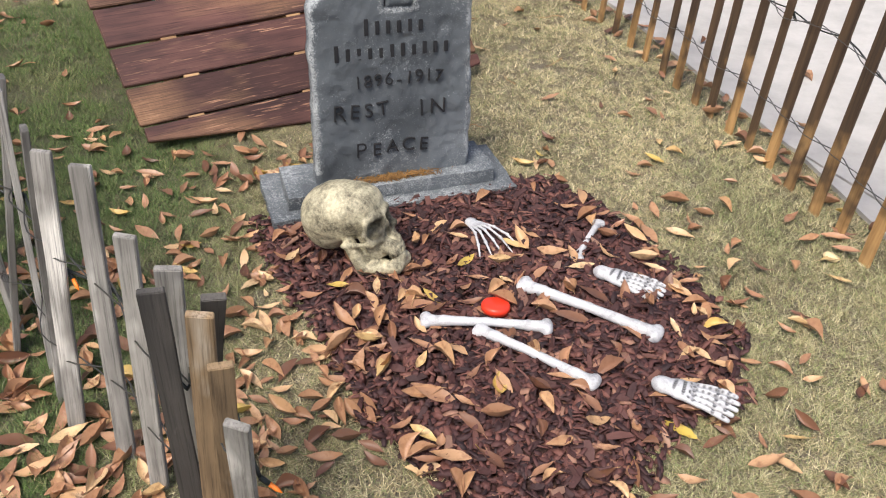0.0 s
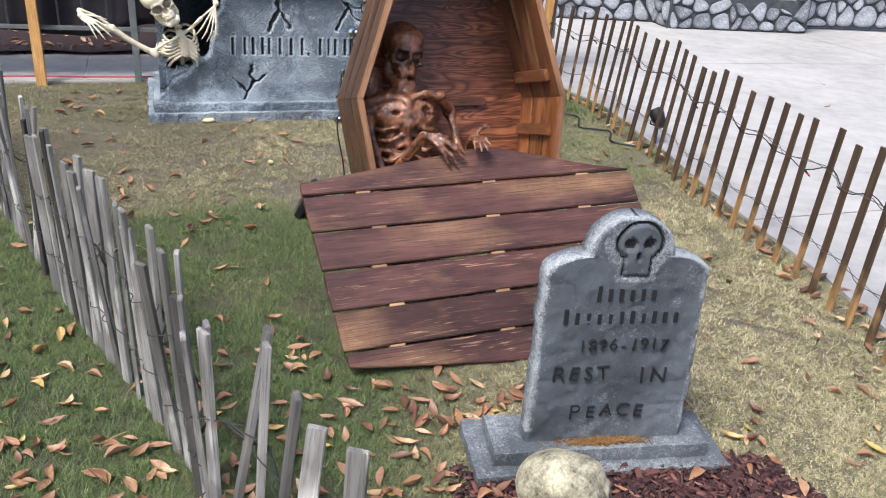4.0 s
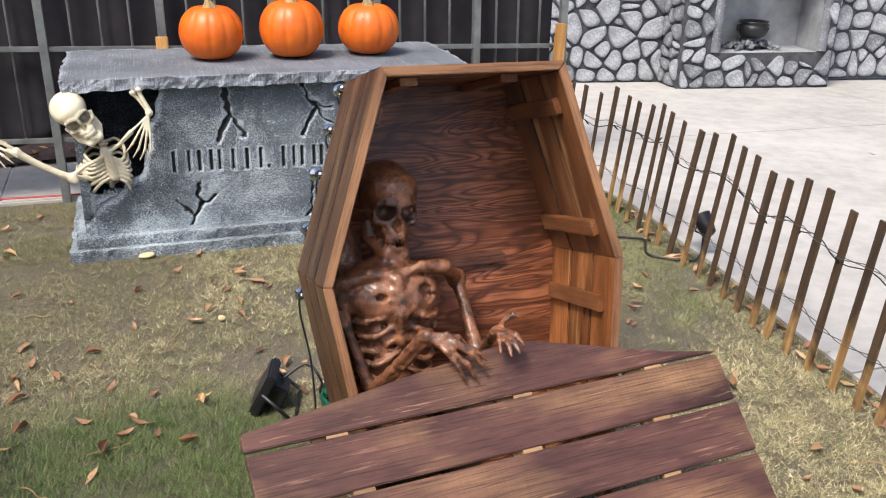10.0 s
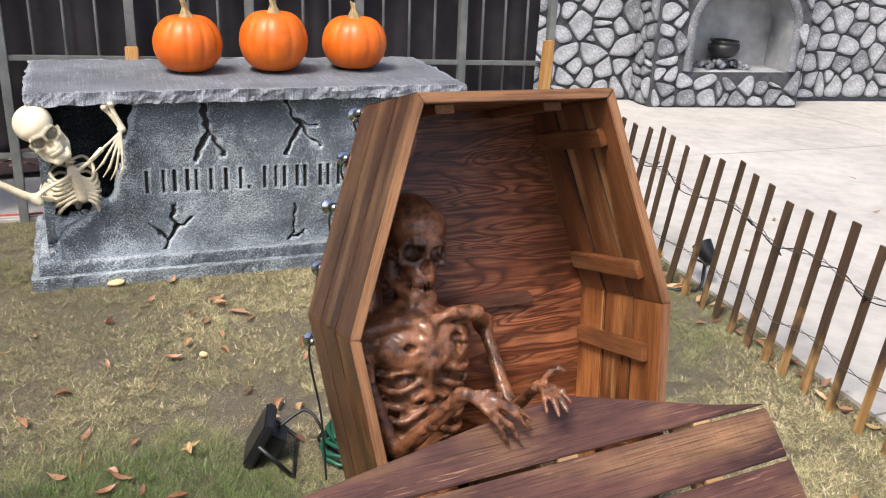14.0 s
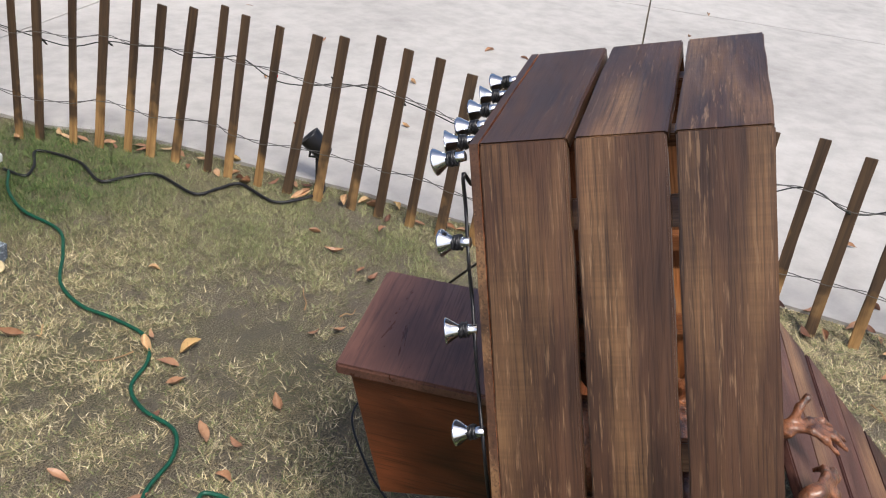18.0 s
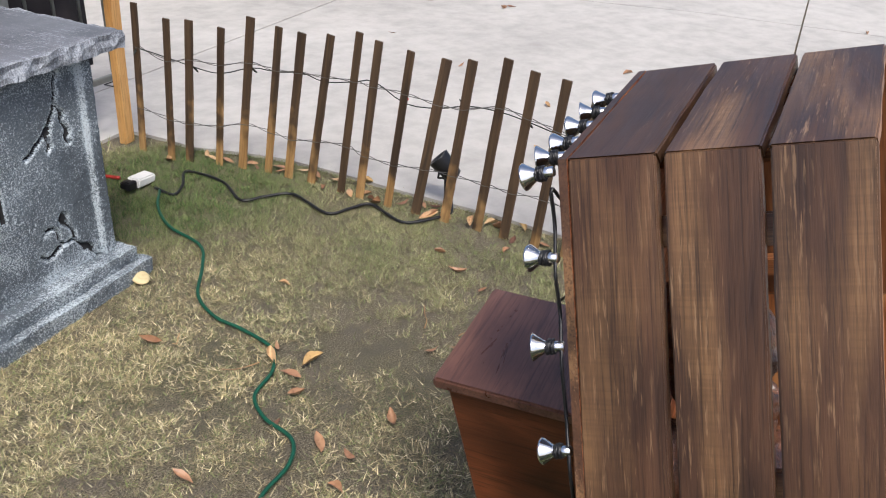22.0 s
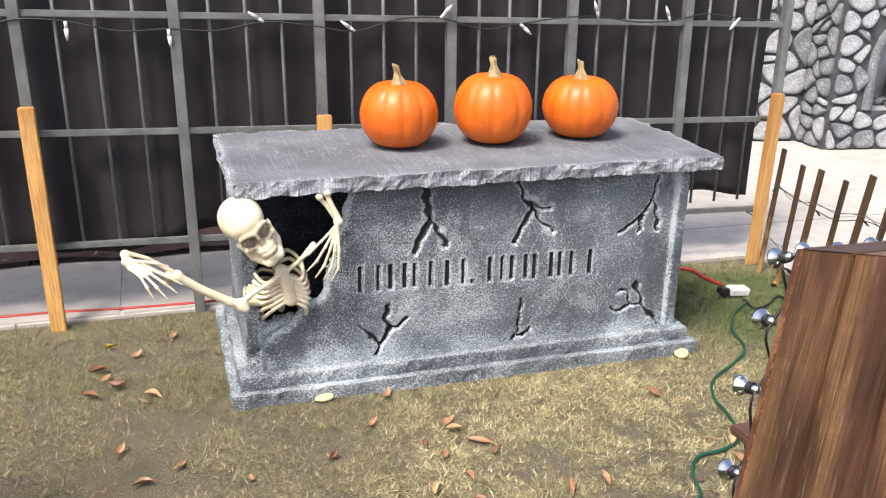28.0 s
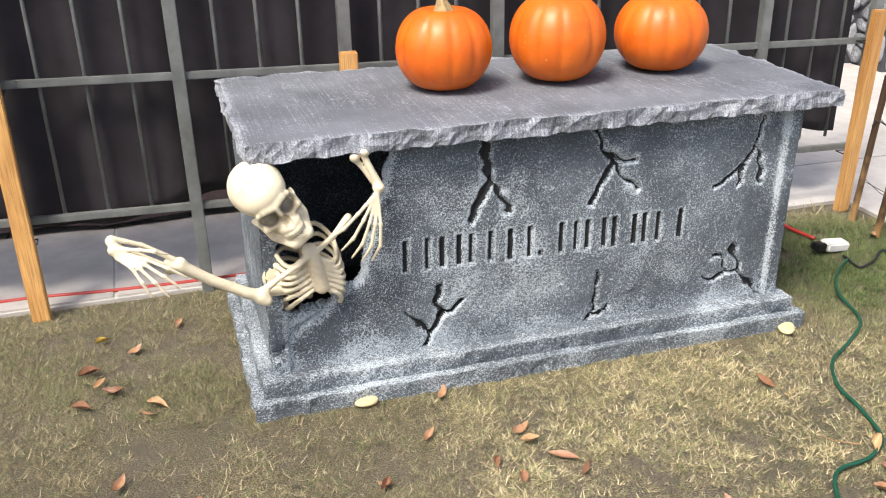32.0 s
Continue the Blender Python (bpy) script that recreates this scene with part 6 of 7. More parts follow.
def fence_along_drive():
    root = thing("picket_fence", Matrix.Identity(4), "brown-stained tan picket fence wired along the drive edge", "fence")
    rnd = random.Random(7)
    tops = []
    for y in RIGHT_FEET:
        x = float(np.interp(y, [q[1] for q in FENCE_RIGHT], [q[0] for q in FENCE_RIGHT]))
        base = Vector((x, y, 0))
        d = Vector((-0.33, 0.94, 0))
        n = Vector((-d.y, d.x, 0))
        slip = float(np.interp(y, [1.4, 2.3, 3.0, 4.2, 5.1, 5.6, 6.1, 6.3, 6.5, 6.73], [-0.02, -0.02, 0.012, -0.025, -0.046, -0.075, -0.068, -0.055, -0.02, 0.0]))
        k = len(tops) - (len(RIGHT_FEET) - len(FAR_HEIGHTS))
        height = FAR_HEIGHTS[k] if k >= 0 else rnd.uniform(0.635, 0.675)
        top = base + d * (slip + rnd.gauss(0, 0.006)) + Vector((0.94, 0.33, 0)) * (0.047 + rnd.gauss(0, 0.005)) + Vector((0, 0, height))
        slat(root, base, top, d + n * rnd.gauss(0, 0.08), rnd, M_PICKET_TAN)
        tops.append((base, top, n))
    wires(root, tops, (0.30, 0.73))
    return root, tops


FENCE_LEFT = [(-0.99, 1.67), (-1.06, 1.80), (-1.22, 2.03), (-1.41, 2.23), (-1.70, 2.51), (-1.88, 2.67), (-2.36, 3.17), (-2.89, 3.71), (-3.35, 4.15)]
# the nearest slats, each by its foot and top (x, y, x, y, z)
NEAR_SLATS = [(-0.323, 1.065, -0.258, 0.872, 0.55), (-0.360, 1.085, -0.290, 0.934, 0.60), (-0.458, 1.290, -0.306, 1.010, 0.66), (-0.398, 1.10, -0.318, 0.970, 0.66), (-0.460, 1.182, -0.387, 1.074, 0.66), (-0.443, 1.128, -0.398, 1.020, 0.66), (-0.535, 1.223, -0.468, 1.154, 0.66), (-0.623, 1.299, -0.605, 1.363, 0.66), (-0.750, 1.377, -0.688, 1.410, 0.66), (-0.825, 1.460, -0.756, 1.487, 0.66), (-0.876, 1.554, -0.865, 1.643, 0.66), (-0.972, 1.597, -0.883, 1.706, 0.66)]
SOOTY, TANNED, EDGE_ON = (2, 5), (1, 3), (9, 10, 11)


def grey_fence():
    root = thing("picket_fence", Matrix.Identity(4), "weathered grey picket fence with leaning slats beside the lawn", "fence")
    rnd = random.Random(19)
    tops = []
    for k, (a, b, c, d, e) in enumerate(NEAR_SLATS):
        base, top = Vector((a, b, 0)), Vector((c, d, e))
        face = Vector((-0.48, 0.88, 0)) if k in EDGE_ON else Vector((0.90, 0.10, 0)) + Vector((rnd.gauss(0, 0.15), rnd.gauss(0, 0.2), 0))
        slat(root, base, top, face, rnd, M_PICKET_DARK if k in SOOTY else M_PICKET_BROWN if k in TANNED else M_PICKET_GREY, None, 0.013)
        tops.append((base, top, Vector((0.78, 0.62, 0))))
    total = sum((Vector(b) - Vector(a)).length for a, b in zip(FENCE_LEFT, FENCE_LEFT[1:]))
    s = 0.02
    while s < total:
        p, d = along([(x, y, 0) for x, y in FENCE_LEFT], s)
        n = Vector((d.y, -d.x, 0))
        top = p + Vector((-0.02 + rnd.gauss(0, 0.03), -0.02 + rnd.gauss(0, 0.035), rnd.uniform(0.60, 0.69)))
        slat(root, p, top, d + n * rnd.gauss(0, 0.35), rnd, M_PICKET_DARK if rnd.random() < 0.05 else M_PICKET_GREY, None, 0.012)
        tops.append((p, top, n))
        s += 0.072 * rnd.uniform(0.7, 1.35)
    wires(root, tops, (0.30, 0.66))
    return root, tops


right_fence, RIGHT_TOPS = fence_along_drive()
left_fence, LEFT_TOPS = grey_fence()


def light_string(name, label, pts, bulbs, radius=0.0028, hang=0.03, bulb_len=0.022, seed=1):
    """A cord with small bulbs; bulbs: (material, share) pairs."""
    rnd = random.Random(seed)
    root = thing(name, Matrix.Identity(4), label, "string lights")
    part("cord", from_bm("cord", tube(smooth_line(pts, 3), radius, 6), M_WIRE, True), root)
    for p in pts[::2]:
        d = Vector((rnd.gauss(0, 0.6), rnd.gauss(0, 0.6), rnd.choice((-1, -0.6, 0.5)))).normalized()
        q = Vector(p)
        holder = part("socket", from_bm("socket", tube([q, q + d * 0.018], 0.0048, 8), M_WIRE, True), root)
        m = rnd.choices([b[0] for b in bulbs], [b[1] for b in bulbs])[0]
        part("bulb", from_bm("bulb", tube([q + d * 0.017, q + d * (0.017 + bulb_len * 0.6), q + d * (0.017 + bulb_len)], [0.0042, 0.0042, 0.001], 8), m, True), holder)


def strung(tops, frac, rnd, away, spread=0.02):
    return [p + (t - p) * (frac + rnd.gauss(0, 0.018)) + n * (away + rnd.gauss(0, 0.008)) + Vector((0, 0, rnd.gauss(0, spread * 0.5))) for p, t, n in tops]


rs = random.Random(4)
light_string("string_lights", "dark green light string with orange bulbs along the grey slats", strung(LEFT_TOPS, 0.62, rs, 0.020, 0.03), [(M_ORANGE_BULB, 0.8), (M_WIRE, 0.2)], 0.0035, seed=2, bulb_len=0.026)
light_string("string_lights", "dark light string with tiny red bulbs along the drive fence", strung(RIGHT_TOPS, 0.71, rs, -0.016, 0.02), [(M_RED_BULB, 0.35), (M_WIRE, 0.65)], 0.0025, seed=3)

# ---- skeleton in the tomb, brown corpse in the coffin ----
def tomb_skeleton():
    b = Blob((-0.43, -0.16, 0.28), (0.50, 0.36, 0.84), 0.0042)
    skull_blob(b, (0.100, 0.035, 0.664), 1.04, Euler((radians(3), radians(-34), radians(10))))
    b.chain([(0.135, 0.085, 0.60), (0.165, 0.10, 0.565), (0.185, 0.13, 0.53), (0.195, 0.165, 0.46), (0.205, 0.17, 0.38), (0.205, 0.17, 0.31)], [0.013, 0.016, 0.016, 0.014, 0.014, 0.013], 0.003)
    for k in range(6):
        b.ball((0.135 + 0.012 * k, 0.075 + 0.009 * k, 0.60 - 0.015 * k), (0.018, 0.016, 0.006), 0.002)
    b.chain([(0.198, 0.052, 0.505), (0.212, 0.048, 0.455), (0.226, 0.052, 0.390)], [0.024, 0.020, 0.022], 0.006)
    # ribs, from the spine round either side to the breastbone
    for k in range(7):
        f = k / 6
        c = Vector((0.190 + 0.015 * f, 0.17, 0.52 - 0.20 * f))
        front = Vector((0.200 + 0.025 * min(f, 0.75), 0.060, 0.495 - 0.105 * f))
        w = 0.062 + 0.036 * math.sin(math.pi * (0.25 + 0.6 * f))
        for s in (-1, 1):
            mid = Vector((c.x + s * w, 0.115, c.z - 0.016))
            fore = Vector((front.x + s * w * 0.72, 0.052, front.z - 0.032))
            b.chain(smooth_line([c, c + Vector((s * w * 0.6, 0.03, 0.006)), mid, fore, front], 4), 0.0070, 0.003)
    # collar bones and shoulder blade
    b.chain([(0.060, 0.020, 0.420), (0.110, 0.015, 0.455), (0.160, 0.030, 0.475), (0.205, 0.040, 0.505)], [0.011, 0.008, 0.008, 0.009], 0.004)
    b.chain([(0.215, 0.045, 0.505), (0.265, 0.050, 0.540), (0.315, 0.070, 0.585)], [0.009, 0.008, 0.012], 0.004)
    b.chain([(0.055, 0.03, 0.405), (0.10, 0.07, 0.385), (0.15, 0.09, 0.37)], [0.010, 0.012, 0.010], 0.006)
    b.ball((0.11, 0.09, 0.42), (0.05, 0.006, 0.045), 0.004)
    # the long arm that reaches out of the hole
    b.ball((0.050, 0.008, 0.408), 0.024, 0.006).ball((0.062, 0.0, 0.396), 0.016, 0.006)
    b.chain([(0.050, 0.008, 0.408), (0.01, 0.0, 0.428), (-0.08, -0.01, 0.485), (-0.150, -0.02, 0.538)], [0.0175, 0.0155, 0.0145, 0.0175], 0.005)
    b.ball((-0.155, -0.02, 0.545), (0.020, 0.018, 0.022), 0.006).ball((-0.180, -0.02, 0.545), (0.020, 0.014, 0.024), 0.006)
    elbow, wrist = Vector((-0.172, -0.022, 0.552)), Vector((-0.312, -0.035, 0.640))
    b.chain([elbow + Vector((0, 0, 0.014)), (elbow + wrist) / 2 + Vector((0, 0, 0.022)), wrist + Vector((0, 0, 0.008))], [0.0085, 0.0065, 0.0080], 0.003)
    b.chain([elbow + Vector((0, -0.012, -0.010)), (elbow + wrist) / 2 + Vector((0, -0.014, -0.004)), wrist + Vector((0, -0.008, -0.006))], [0.0085, 0.0062, 0.0075], 0.003)
    b.ball(wrist, (0.015, 0.013, 0.013), 0.005).ball(wrist + Vector((0.004, -0.01, -0.022)), (0.016, 0.012, 0.016), 0.005)
    knuckle = wrist + Vector((0.008, -0.016, -0.030))
    for k, t in enumerate([(-0.178, -0.075, 0.602), (-0.140, -0.105, 0.545), (-0.158, -0.112, 0.520), (-0.190, -0.118, 0.504), (-0.232, -0.115, 0.508)]):
        t = Vector(t)
        a = knuckle + (t - knuckle) * 0.42 + Vector((0.004, -0.012, 0.016))
        c = knuckle + (t - knuckle) * 0.72 + Vector((0.002, -0.012, 0.012))
        b.chain([knuckle + Vector((0, 0, 0.014 - 0.006 * k)), a, c, t], [0.0064, 0.0052, 0.0052, 0.0032], 0.002)
        for q in (a, c):
            b.ball(q, 0.0070, 0.002)
    # the bent arm over the rim, with its long fingers hanging down
    b.chain([(0.362, 0.055, 0.775), (0.378, 0.05, 0.735), (0.398, 0.045, 0.690)], [0.010, 0.0095, 0.012], 0.004)
    b.chain([(0.340, 0.06, 0.760), (0.362, 0.06, 0.73), (0.388, 0.055, 0.69)], [0.010, 0.007, 0.009], 0.004)
    b.ball((0.366, 0.05, 0.780), (0.018, 0.014, 0.013), 0.005).ball((0.338, 0.055, 0.765), (0.014, 0.012, 0.014), 0.005)
    b.ball((0.400, 0.04, 0.675), (0.018, 0.016, 0.016), 0.006)
    for k in range(5):
        f = k / 4
        tip = Vector((0.255 + 0.115 * f, 0.03, 0.545 - 0.085 * f ** 0.8 - 0.02 * math.sin(3.14 * f)))
        root = Vector((0.395, 0.035, 0.665))
        a = root + (tip - root) * 0.45 + Vector((0.012 * f, -0.022, 0.004))
        c = root + (tip - root) * 0.75 + Vector((0.016 * f, -0.020, 0))
        b.chain([root, a, c, tip], [0.0065, 0.0052, 0.0056, 0.0035], 0.003)
        b.ball(a, 0.0068, 0.002).ball(c, 0.0065, 0.002)
    me = b.mesh("skeleton", M_BONE)
    thing("skeleton", TOMB, "ivory plastic skeleton climbing out of the broken tomb corner", "skeleton", me=me)


tomb_skeleton()


def reach(b, wrist, tips, arch):
    """Palm and five jointed fingers from a wrist to their tips."""
    wrist, arch = Vector(wrist), Vector(arch)
    b.ball(wrist, (0.018, 0.017, 0.015), 0.008)
    for t in tips:
        t = Vector(t)
        a = wrist + (t - wrist) * 0.42 + arch
        c = wrist + (t - wrist) * 0.72 + arch * 0.9
        b.chain([wrist, a, c, t], [0.0090, 0.0068, 0.0070, 0.0045], 0.004)
        b.ball(a, 0.0086, 0.003).ball(c, 0.0082, 0.003)


def corpse():
    b = Blob((0.02, -0.21, -0.50), (0.50, 0.39, 0.32), 0.0046)
    skull_blob(b, (0.228, 0.238, 0.160), 1.06, Euler((radians(11), radians(6), radians(8))), 0.006, 0.12)
    # sagging jaw, neck and scalp
    b.chain([(0.225, 0.27, 0.12), (0.215, 0.24, 0.05), (0.205, 0.20, -0.01)], [0.038, 0.030, 0.040], 0.02)
    b.ball((0.10, 0.29, 0.05), (0.06, 0.07, 0.085), 0.02)
    # trunk
    b.ball((0.205, 0.205, -0.05), (0.135, 0.095, 0.085), 0.03)
    b.ball((0.215, 0.205, -0.16), (0.106, 0.088, 0.12), 0.03)
    b.ball((0.205, 0.155, -0.055), (0.125, 0.062, 0.058), 0.03)
    b.ball((0.215, 0.150, -0.090), (0.085, 0.052, 0.040), 0.03)
    b.ball((0.205, 0.21, -0.32), (0.085, 0.075, 0.14), 0.04)
    b.ball((0.20, 0.22, -0.45), (0.11, 0.085, 0.06), 0.03)
    b.chain([(0.075, 0.14, -0.015), (0.14, 0.115, 0.005), (0.21, 0.115, -0.005), (0.28, 0.115, 0.015), (0.345, 0.13, 0.005)], [0.020, 0.013, 0.014, 0.013, 0.020], 0.012)
    for k in range(1, 6):
        f = k / 5
        z = -0.075 - 0.19 * f
        for s in (-1, 1):
            x = 0.212
            w = 0.118 - 0.03 * f
            b.chain(smooth_line([(x + s * 0.012, 0.100 + 0.03 * f, z + 0.022), (x + s * w * 0.65, 0.108 + 0.03 * f, z - 0.006), (x + s * w, 0.165, z + 0.002), (x + s * w * 0.9, 0.24, z + 0.02)], 4), [0.0085] * 13, 0.003)
    b.chain([(0.212, 0.102, -0.02), (0.214, 0.100, -0.10), (0.212, 0.112, -0.18)], [0.016, 0.014, 0.010], 0.016)
    # holes worn through the skin
    for x, y, z, r in ((0.285, 0.11, -0.045, 0.017), (0.292, 0.11, -0.065, 0.014), (0.165, 0.105, -0.055, 0.011), (0.14, 0.10, -0.125, 0.016), (0.16, 0.105, -0.128, 0.012), (0.155, 0.11, -0.185, 0.015), (0.19, 0.12, -0.195, 0.013), (0.265, 0.105, -0.19, 0.016), (0.24, 0.12, -0.24, 0.018), (0.31, 0.14, -0.15, 0.012), (0.315, 0.14, -0.20, 0.012)):
        b.ball((x, y - 0.004, z), (r * 1.2, 0.03, r * 0.8), 0.006, True)
    rr = random.Random(12)
    for k in range(46):
        x, z = rr.uniform(0.10, 0.33), rr.uniform(-0.30, 0.03)
        y = 0.118 + 0.9 * (x - 0.212) ** 2 * 4 + 0.06 * max(0, -z - 0.12)
        q = (x + rr.uniform(-0.05, 0.05), y + rr.uniform(-0.004, 0.012), z + rr.uniform(-0.025, 0.012))
        b.bar((x, y, z), q, rr.uniform(0.003, 0.006), 0.002, 0.004)
    # the arm on the drive side: down to the elbow, then out over the lid with its fingers spread
    b.chain([(0.300, 0.130, 0.010), (0.365, 0.200, -0.010), (0.425, 0.285, -0.045)], [0.016, 0.015, 0.022], 0.010)
    b.ball((0.428, 0.290, -0.055), (0.028, 0.026, 0.028), 0.010)
    b.chain([(0.431, 0.290, -0.060), (0.434, 0.250, -0.120), (0.438, 0.200, -0.205), (0.440, 0.172, -0.252)], [0.019, 0.015, 0.018, 0.025], 0.008)
    b.chain([(0.440, 0.165, -0.255), (0.432, 0.080, -0.210), (0.420, -0.020, -0.155)], [0.018, 0.013, 0.012], 0.006)
    b.chain([(0.455, 0.160, -0.245), (0.446, 0.080, -0.200), (0.430, -0.020, -0.148)], [0.011, 0.008, 0.009], 0.004)
    reach(b, (0.426, -0.024, -0.150), [(0.402, -0.105, -0.188), (0.424, -0.122, -0.194), (0.446, -0.118, -0.190), (0.464, -0.100, -0.176), (0.472, -0.065, -0.112)], (0.0, -0.004, 0.016))
    # the other arm, bent at the elbow across the belly
    b.ball((0.075, 0.16, -0.035), (0.036, 0.034, 0.034), 0.012)
    b.chain([(0.070, 0.15, -0.045), (0.080, 0.145, -0.13), (0.108, 0.135, -0.24), (0.125, 0.125, -0.295)], [0.019, 0.012, 0.014, 0.020], 0.008)
    b.chain([(0.128, 0.115, -0.295), (0.178, 0.035, -0.215), (0.226, -0.045, -0.135)], [0.017, 0.012, 0.014], 0.006)
    b.chain([(0.140, 0.115, -0.305), (0.190, 0.030, -0.225), (0.236, -0.045, -0.148)], [0.010, 0.008, 0.009], 0.004)
    reach(b, (0.234, -0.056, -0.134), [(0.316, -0.088, -0.256), (0.345, -0.090, -0.252), (0.366, -0.090, -0.222), (0.372, -0.085, -0.205), (0.330, -0.060, -0.165)], (0.004, -0.016, 0.014))
    me = b.mesh("corpse_figure", M_MUMMY, 0.0016, 150)
    thing("corpse_figure", COFFIN, "glossy brown withered corpse figure slumped in the open coffin", "figure", me=me)


corpse()

# ---- lamps, cords and small things ----
def blocked_by(x, y):
    """Where something else stands."""
    p = GRAVE.inverted() @ Vector((x, y, 0))
    if -0.03 < p.x < 0.76 and -0.03 < p.y < 0.30:
        return True
    p = TOMB.inverted() @ Vector((x, y, 0))
    if -0.04 < p.x < 1.94 and -0.03 < p.y < 0.9:
        return True
    p = LID.inverted() @ Vector((x, y, 0.04))
    if -0.06 < p.x < 1.28 and -0.02 < (Vector((x, y, 0)) - LID.translation).dot(HL) < 0.55:
        return True
    p = COFFIN.inverted() @ Vector((x, y, 0.1))
    if 0.0 < p.x < 0.8 and -0.1 < p.y < 0.75 and y > 3.2:
        return True
    return False


def reflector_lamp(m, seed):
    root = thing("reflector_bulb", m, "chrome reflector bulb wired to the coffin back edge", "bulb", "bulbs round the coffin")
    neck = part("neck", from_bm("neck", lathe([(0.012, -0.01), (0.013, 0.012), (0.013, 0.022)], 16), M_CHROME, True), root)
    wire = []
    for k in range(40):
        a = k * 0.9
        wire.append((0.0165 * math.cos(a) + 0.003 * math.sin(k * 2.1 + seed), 0.0165 * math.sin(a), 0.012 + 0.020 * k / 40))
    part("coiled_wire", from_bm("coiled_wire", tube(wire, 0.0032, 6), M_BLACK, True), neck, label="black wire coiled round the neck")
    part("reflector", from_bm("reflector", lathe([(0.012, 0.022), (0.014, 0.034), (0.024, 0.050), (0.031, 0.060), (0.033, 0.064), (0.031, 0.0645), (0.022, 0.052), (0.0, 0.046)], 28), M_CHROME, True), root)


RIM = [(0.170, 0.500), (0.128, 0.385), (0.090, 0.262), (0.046, 0.112), (0.010, -0.075), (0.235, 0.500), (0.305, 0.500), (0.385, 0.500), (0.460, 0.500), (0.545, 0.500)]
for k, (u, v) in enumerate(RIM):
    reflector_lamp(COFFIN @ frame_of((u, DEPTH + 0.026, v), (1, 0, 0), (0, 0, -1), (0, 1, 0)) @ pose(0, 0, 0, -8 + 5 * (k % 3), 10 * math.sin(k * 2.2), 0) @ Matrix.Scale(0.62, 4), k)
cordpts = [(u - 0.004 + 0.012 * math.sin(k * 3), DEPTH + 0.022 + 0.008 * (k % 2), v - 0.02) for k, (u, v) in enumerate([RIM[9], (0.50, 0.47), RIM[8], (0.42, 0.46), RIM[7], (0.34, 0.46), RIM[6], (0.27, 0.455), RIM[5], (0.205, 0.46), RIM[0], (0.155, 0.44), RIM[1], (0.115, 0.32), RIM[2], (0.07, 0.18), RIM[3], (0.035, 0.02), RIM[4], (0.02, -0.25), (0.03, -0.42)])]
thing("black_cable", COFFIN, "thin black cord linking the chrome bulbs", "cord", me=from_bm("power_cord", tube(smooth_line(cordpts, 5), 0.003, 6), M_BLACK, True))
thing("black_cable", Matrix.Identity(4), "thin black cord hanging from the coffin to the lawn", "cord", me=from_bm("power_cord", tube(smooth_line([COFFIN @ Vector((0.36, DEPTH + 0.03, 0.48)), COFFIN @ Vector((0.45, DEPTH + 0.05, 0.25)), (-0.62, 4.22, 0.40), (-0.58, 4.26, 0.012), (-0.50, 4.22, 0.010)], 8), 0.003, 6), M_BLACK, True))


def cord(name, label, pts, radius, material, lift=0.0):
    rnd = random.Random(len(pts))
    line = smooth_line([(x, y, z if len(q) else radius + 0.010 + lift) for (x, y, *q), z in [(p, p[2] if len(p) > 2 else 0) for p in pts]], 8)
    return thing(name, Matrix.Identity(4), label, "cord", me=from_bm(name, tube(line, radius, 10), material, True))


cord("extension_cord", "green extension cord winding over the dry lawn", [(-0.64, 6.28), (-0.72, 6.13), (-0.76, 5.95), (-0.74, 5.75), (-0.81, 5.60), (-0.91, 5.44), (-0.93, 5.29), (-0.90, 5.18), (-0.88, 5.03), (-0.94, 4.93), (-1.04, 4.86), (-1.07, 4.76), (-1.06, 4.64), (-1.12, 4.56), (-1.24, 4.50), (-1.31, 4.40), (-1.28, 4.28), (-1.18, 4.25), (-1.11, 4.32), (-1.14, 4.41), (-1.20, 4.36), (-1.22, 4.27), (-1.18, 4.15), (-1.10, 4.02), (-1.04, 3.90), (-0.98, 3.80)], 0.0058, M_HOSE)
cord("lamp_cable", "black lamp cable zigzagging over the grass by the fence", [(-0.65, 6.30), (-0.62, 6.20), (-0.55, 6.26), (-0.47, 6.38), (-0.40, 6.20), (-0.43, 6.00), (-0.33, 5.97), (-0.23, 5.92), (-0.22, 5.70), (-0.12, 5.68), (-0.03, 5.66), (-0.03, 5.47), (0.06, 5.42), (0.15, 5.41), (0.19, 5.42), (0.222, 5.46, 0.05), (0.226, 5.49, 0.14)], 0.006, M_BLACK)
cord("red_cord", "red extension cord along the foot of the steel fence", [(-4.6, 5.12), (-4.2, 5.36), (-3.91, 5.46), (-3.71, 5.55), (-3.48, 5.63), (-3.19, 5.75), (-2.7, 5.98), (-2.0, 6.30), (-1.3, 6.58), (-0.90, 6.66), (-0.80, 6.55), (-0.73, 6.46)], 0.008, M_REDCORD, 0.004)
cord("thin_wire", "thin black wire lying on the bare soil", [(-0.60, 4.42), (-0.70, 4.36), (-0.80, 4.20), (-0.84, 4.10)], 0.003, M_BLACK)


def power_plug():
    root = thing("power_block", Matrix.Translation((-0.675, 6.38, 0.0)) @ pose(0, 0, 0, 4, 6, 28), "white power outlet block with black plugs on the grass", "power block")
    part("case", from_bm("case", block(-0.055, -0.03, 0.012, 0.055, 0.03, 0.050, 0.006), M_WHITE), root)
    for k, (x, y) in enumerate(((-0.075, 0.012), (-0.080, -0.016))):
        part("plug", from_bm("plug", block(x - 0.032, y - 0.012, 0.014, x + 0.018, y + 0.012, 0.044 + 0.006 * k, 0.005), M_BLACK), root)


power_plug()


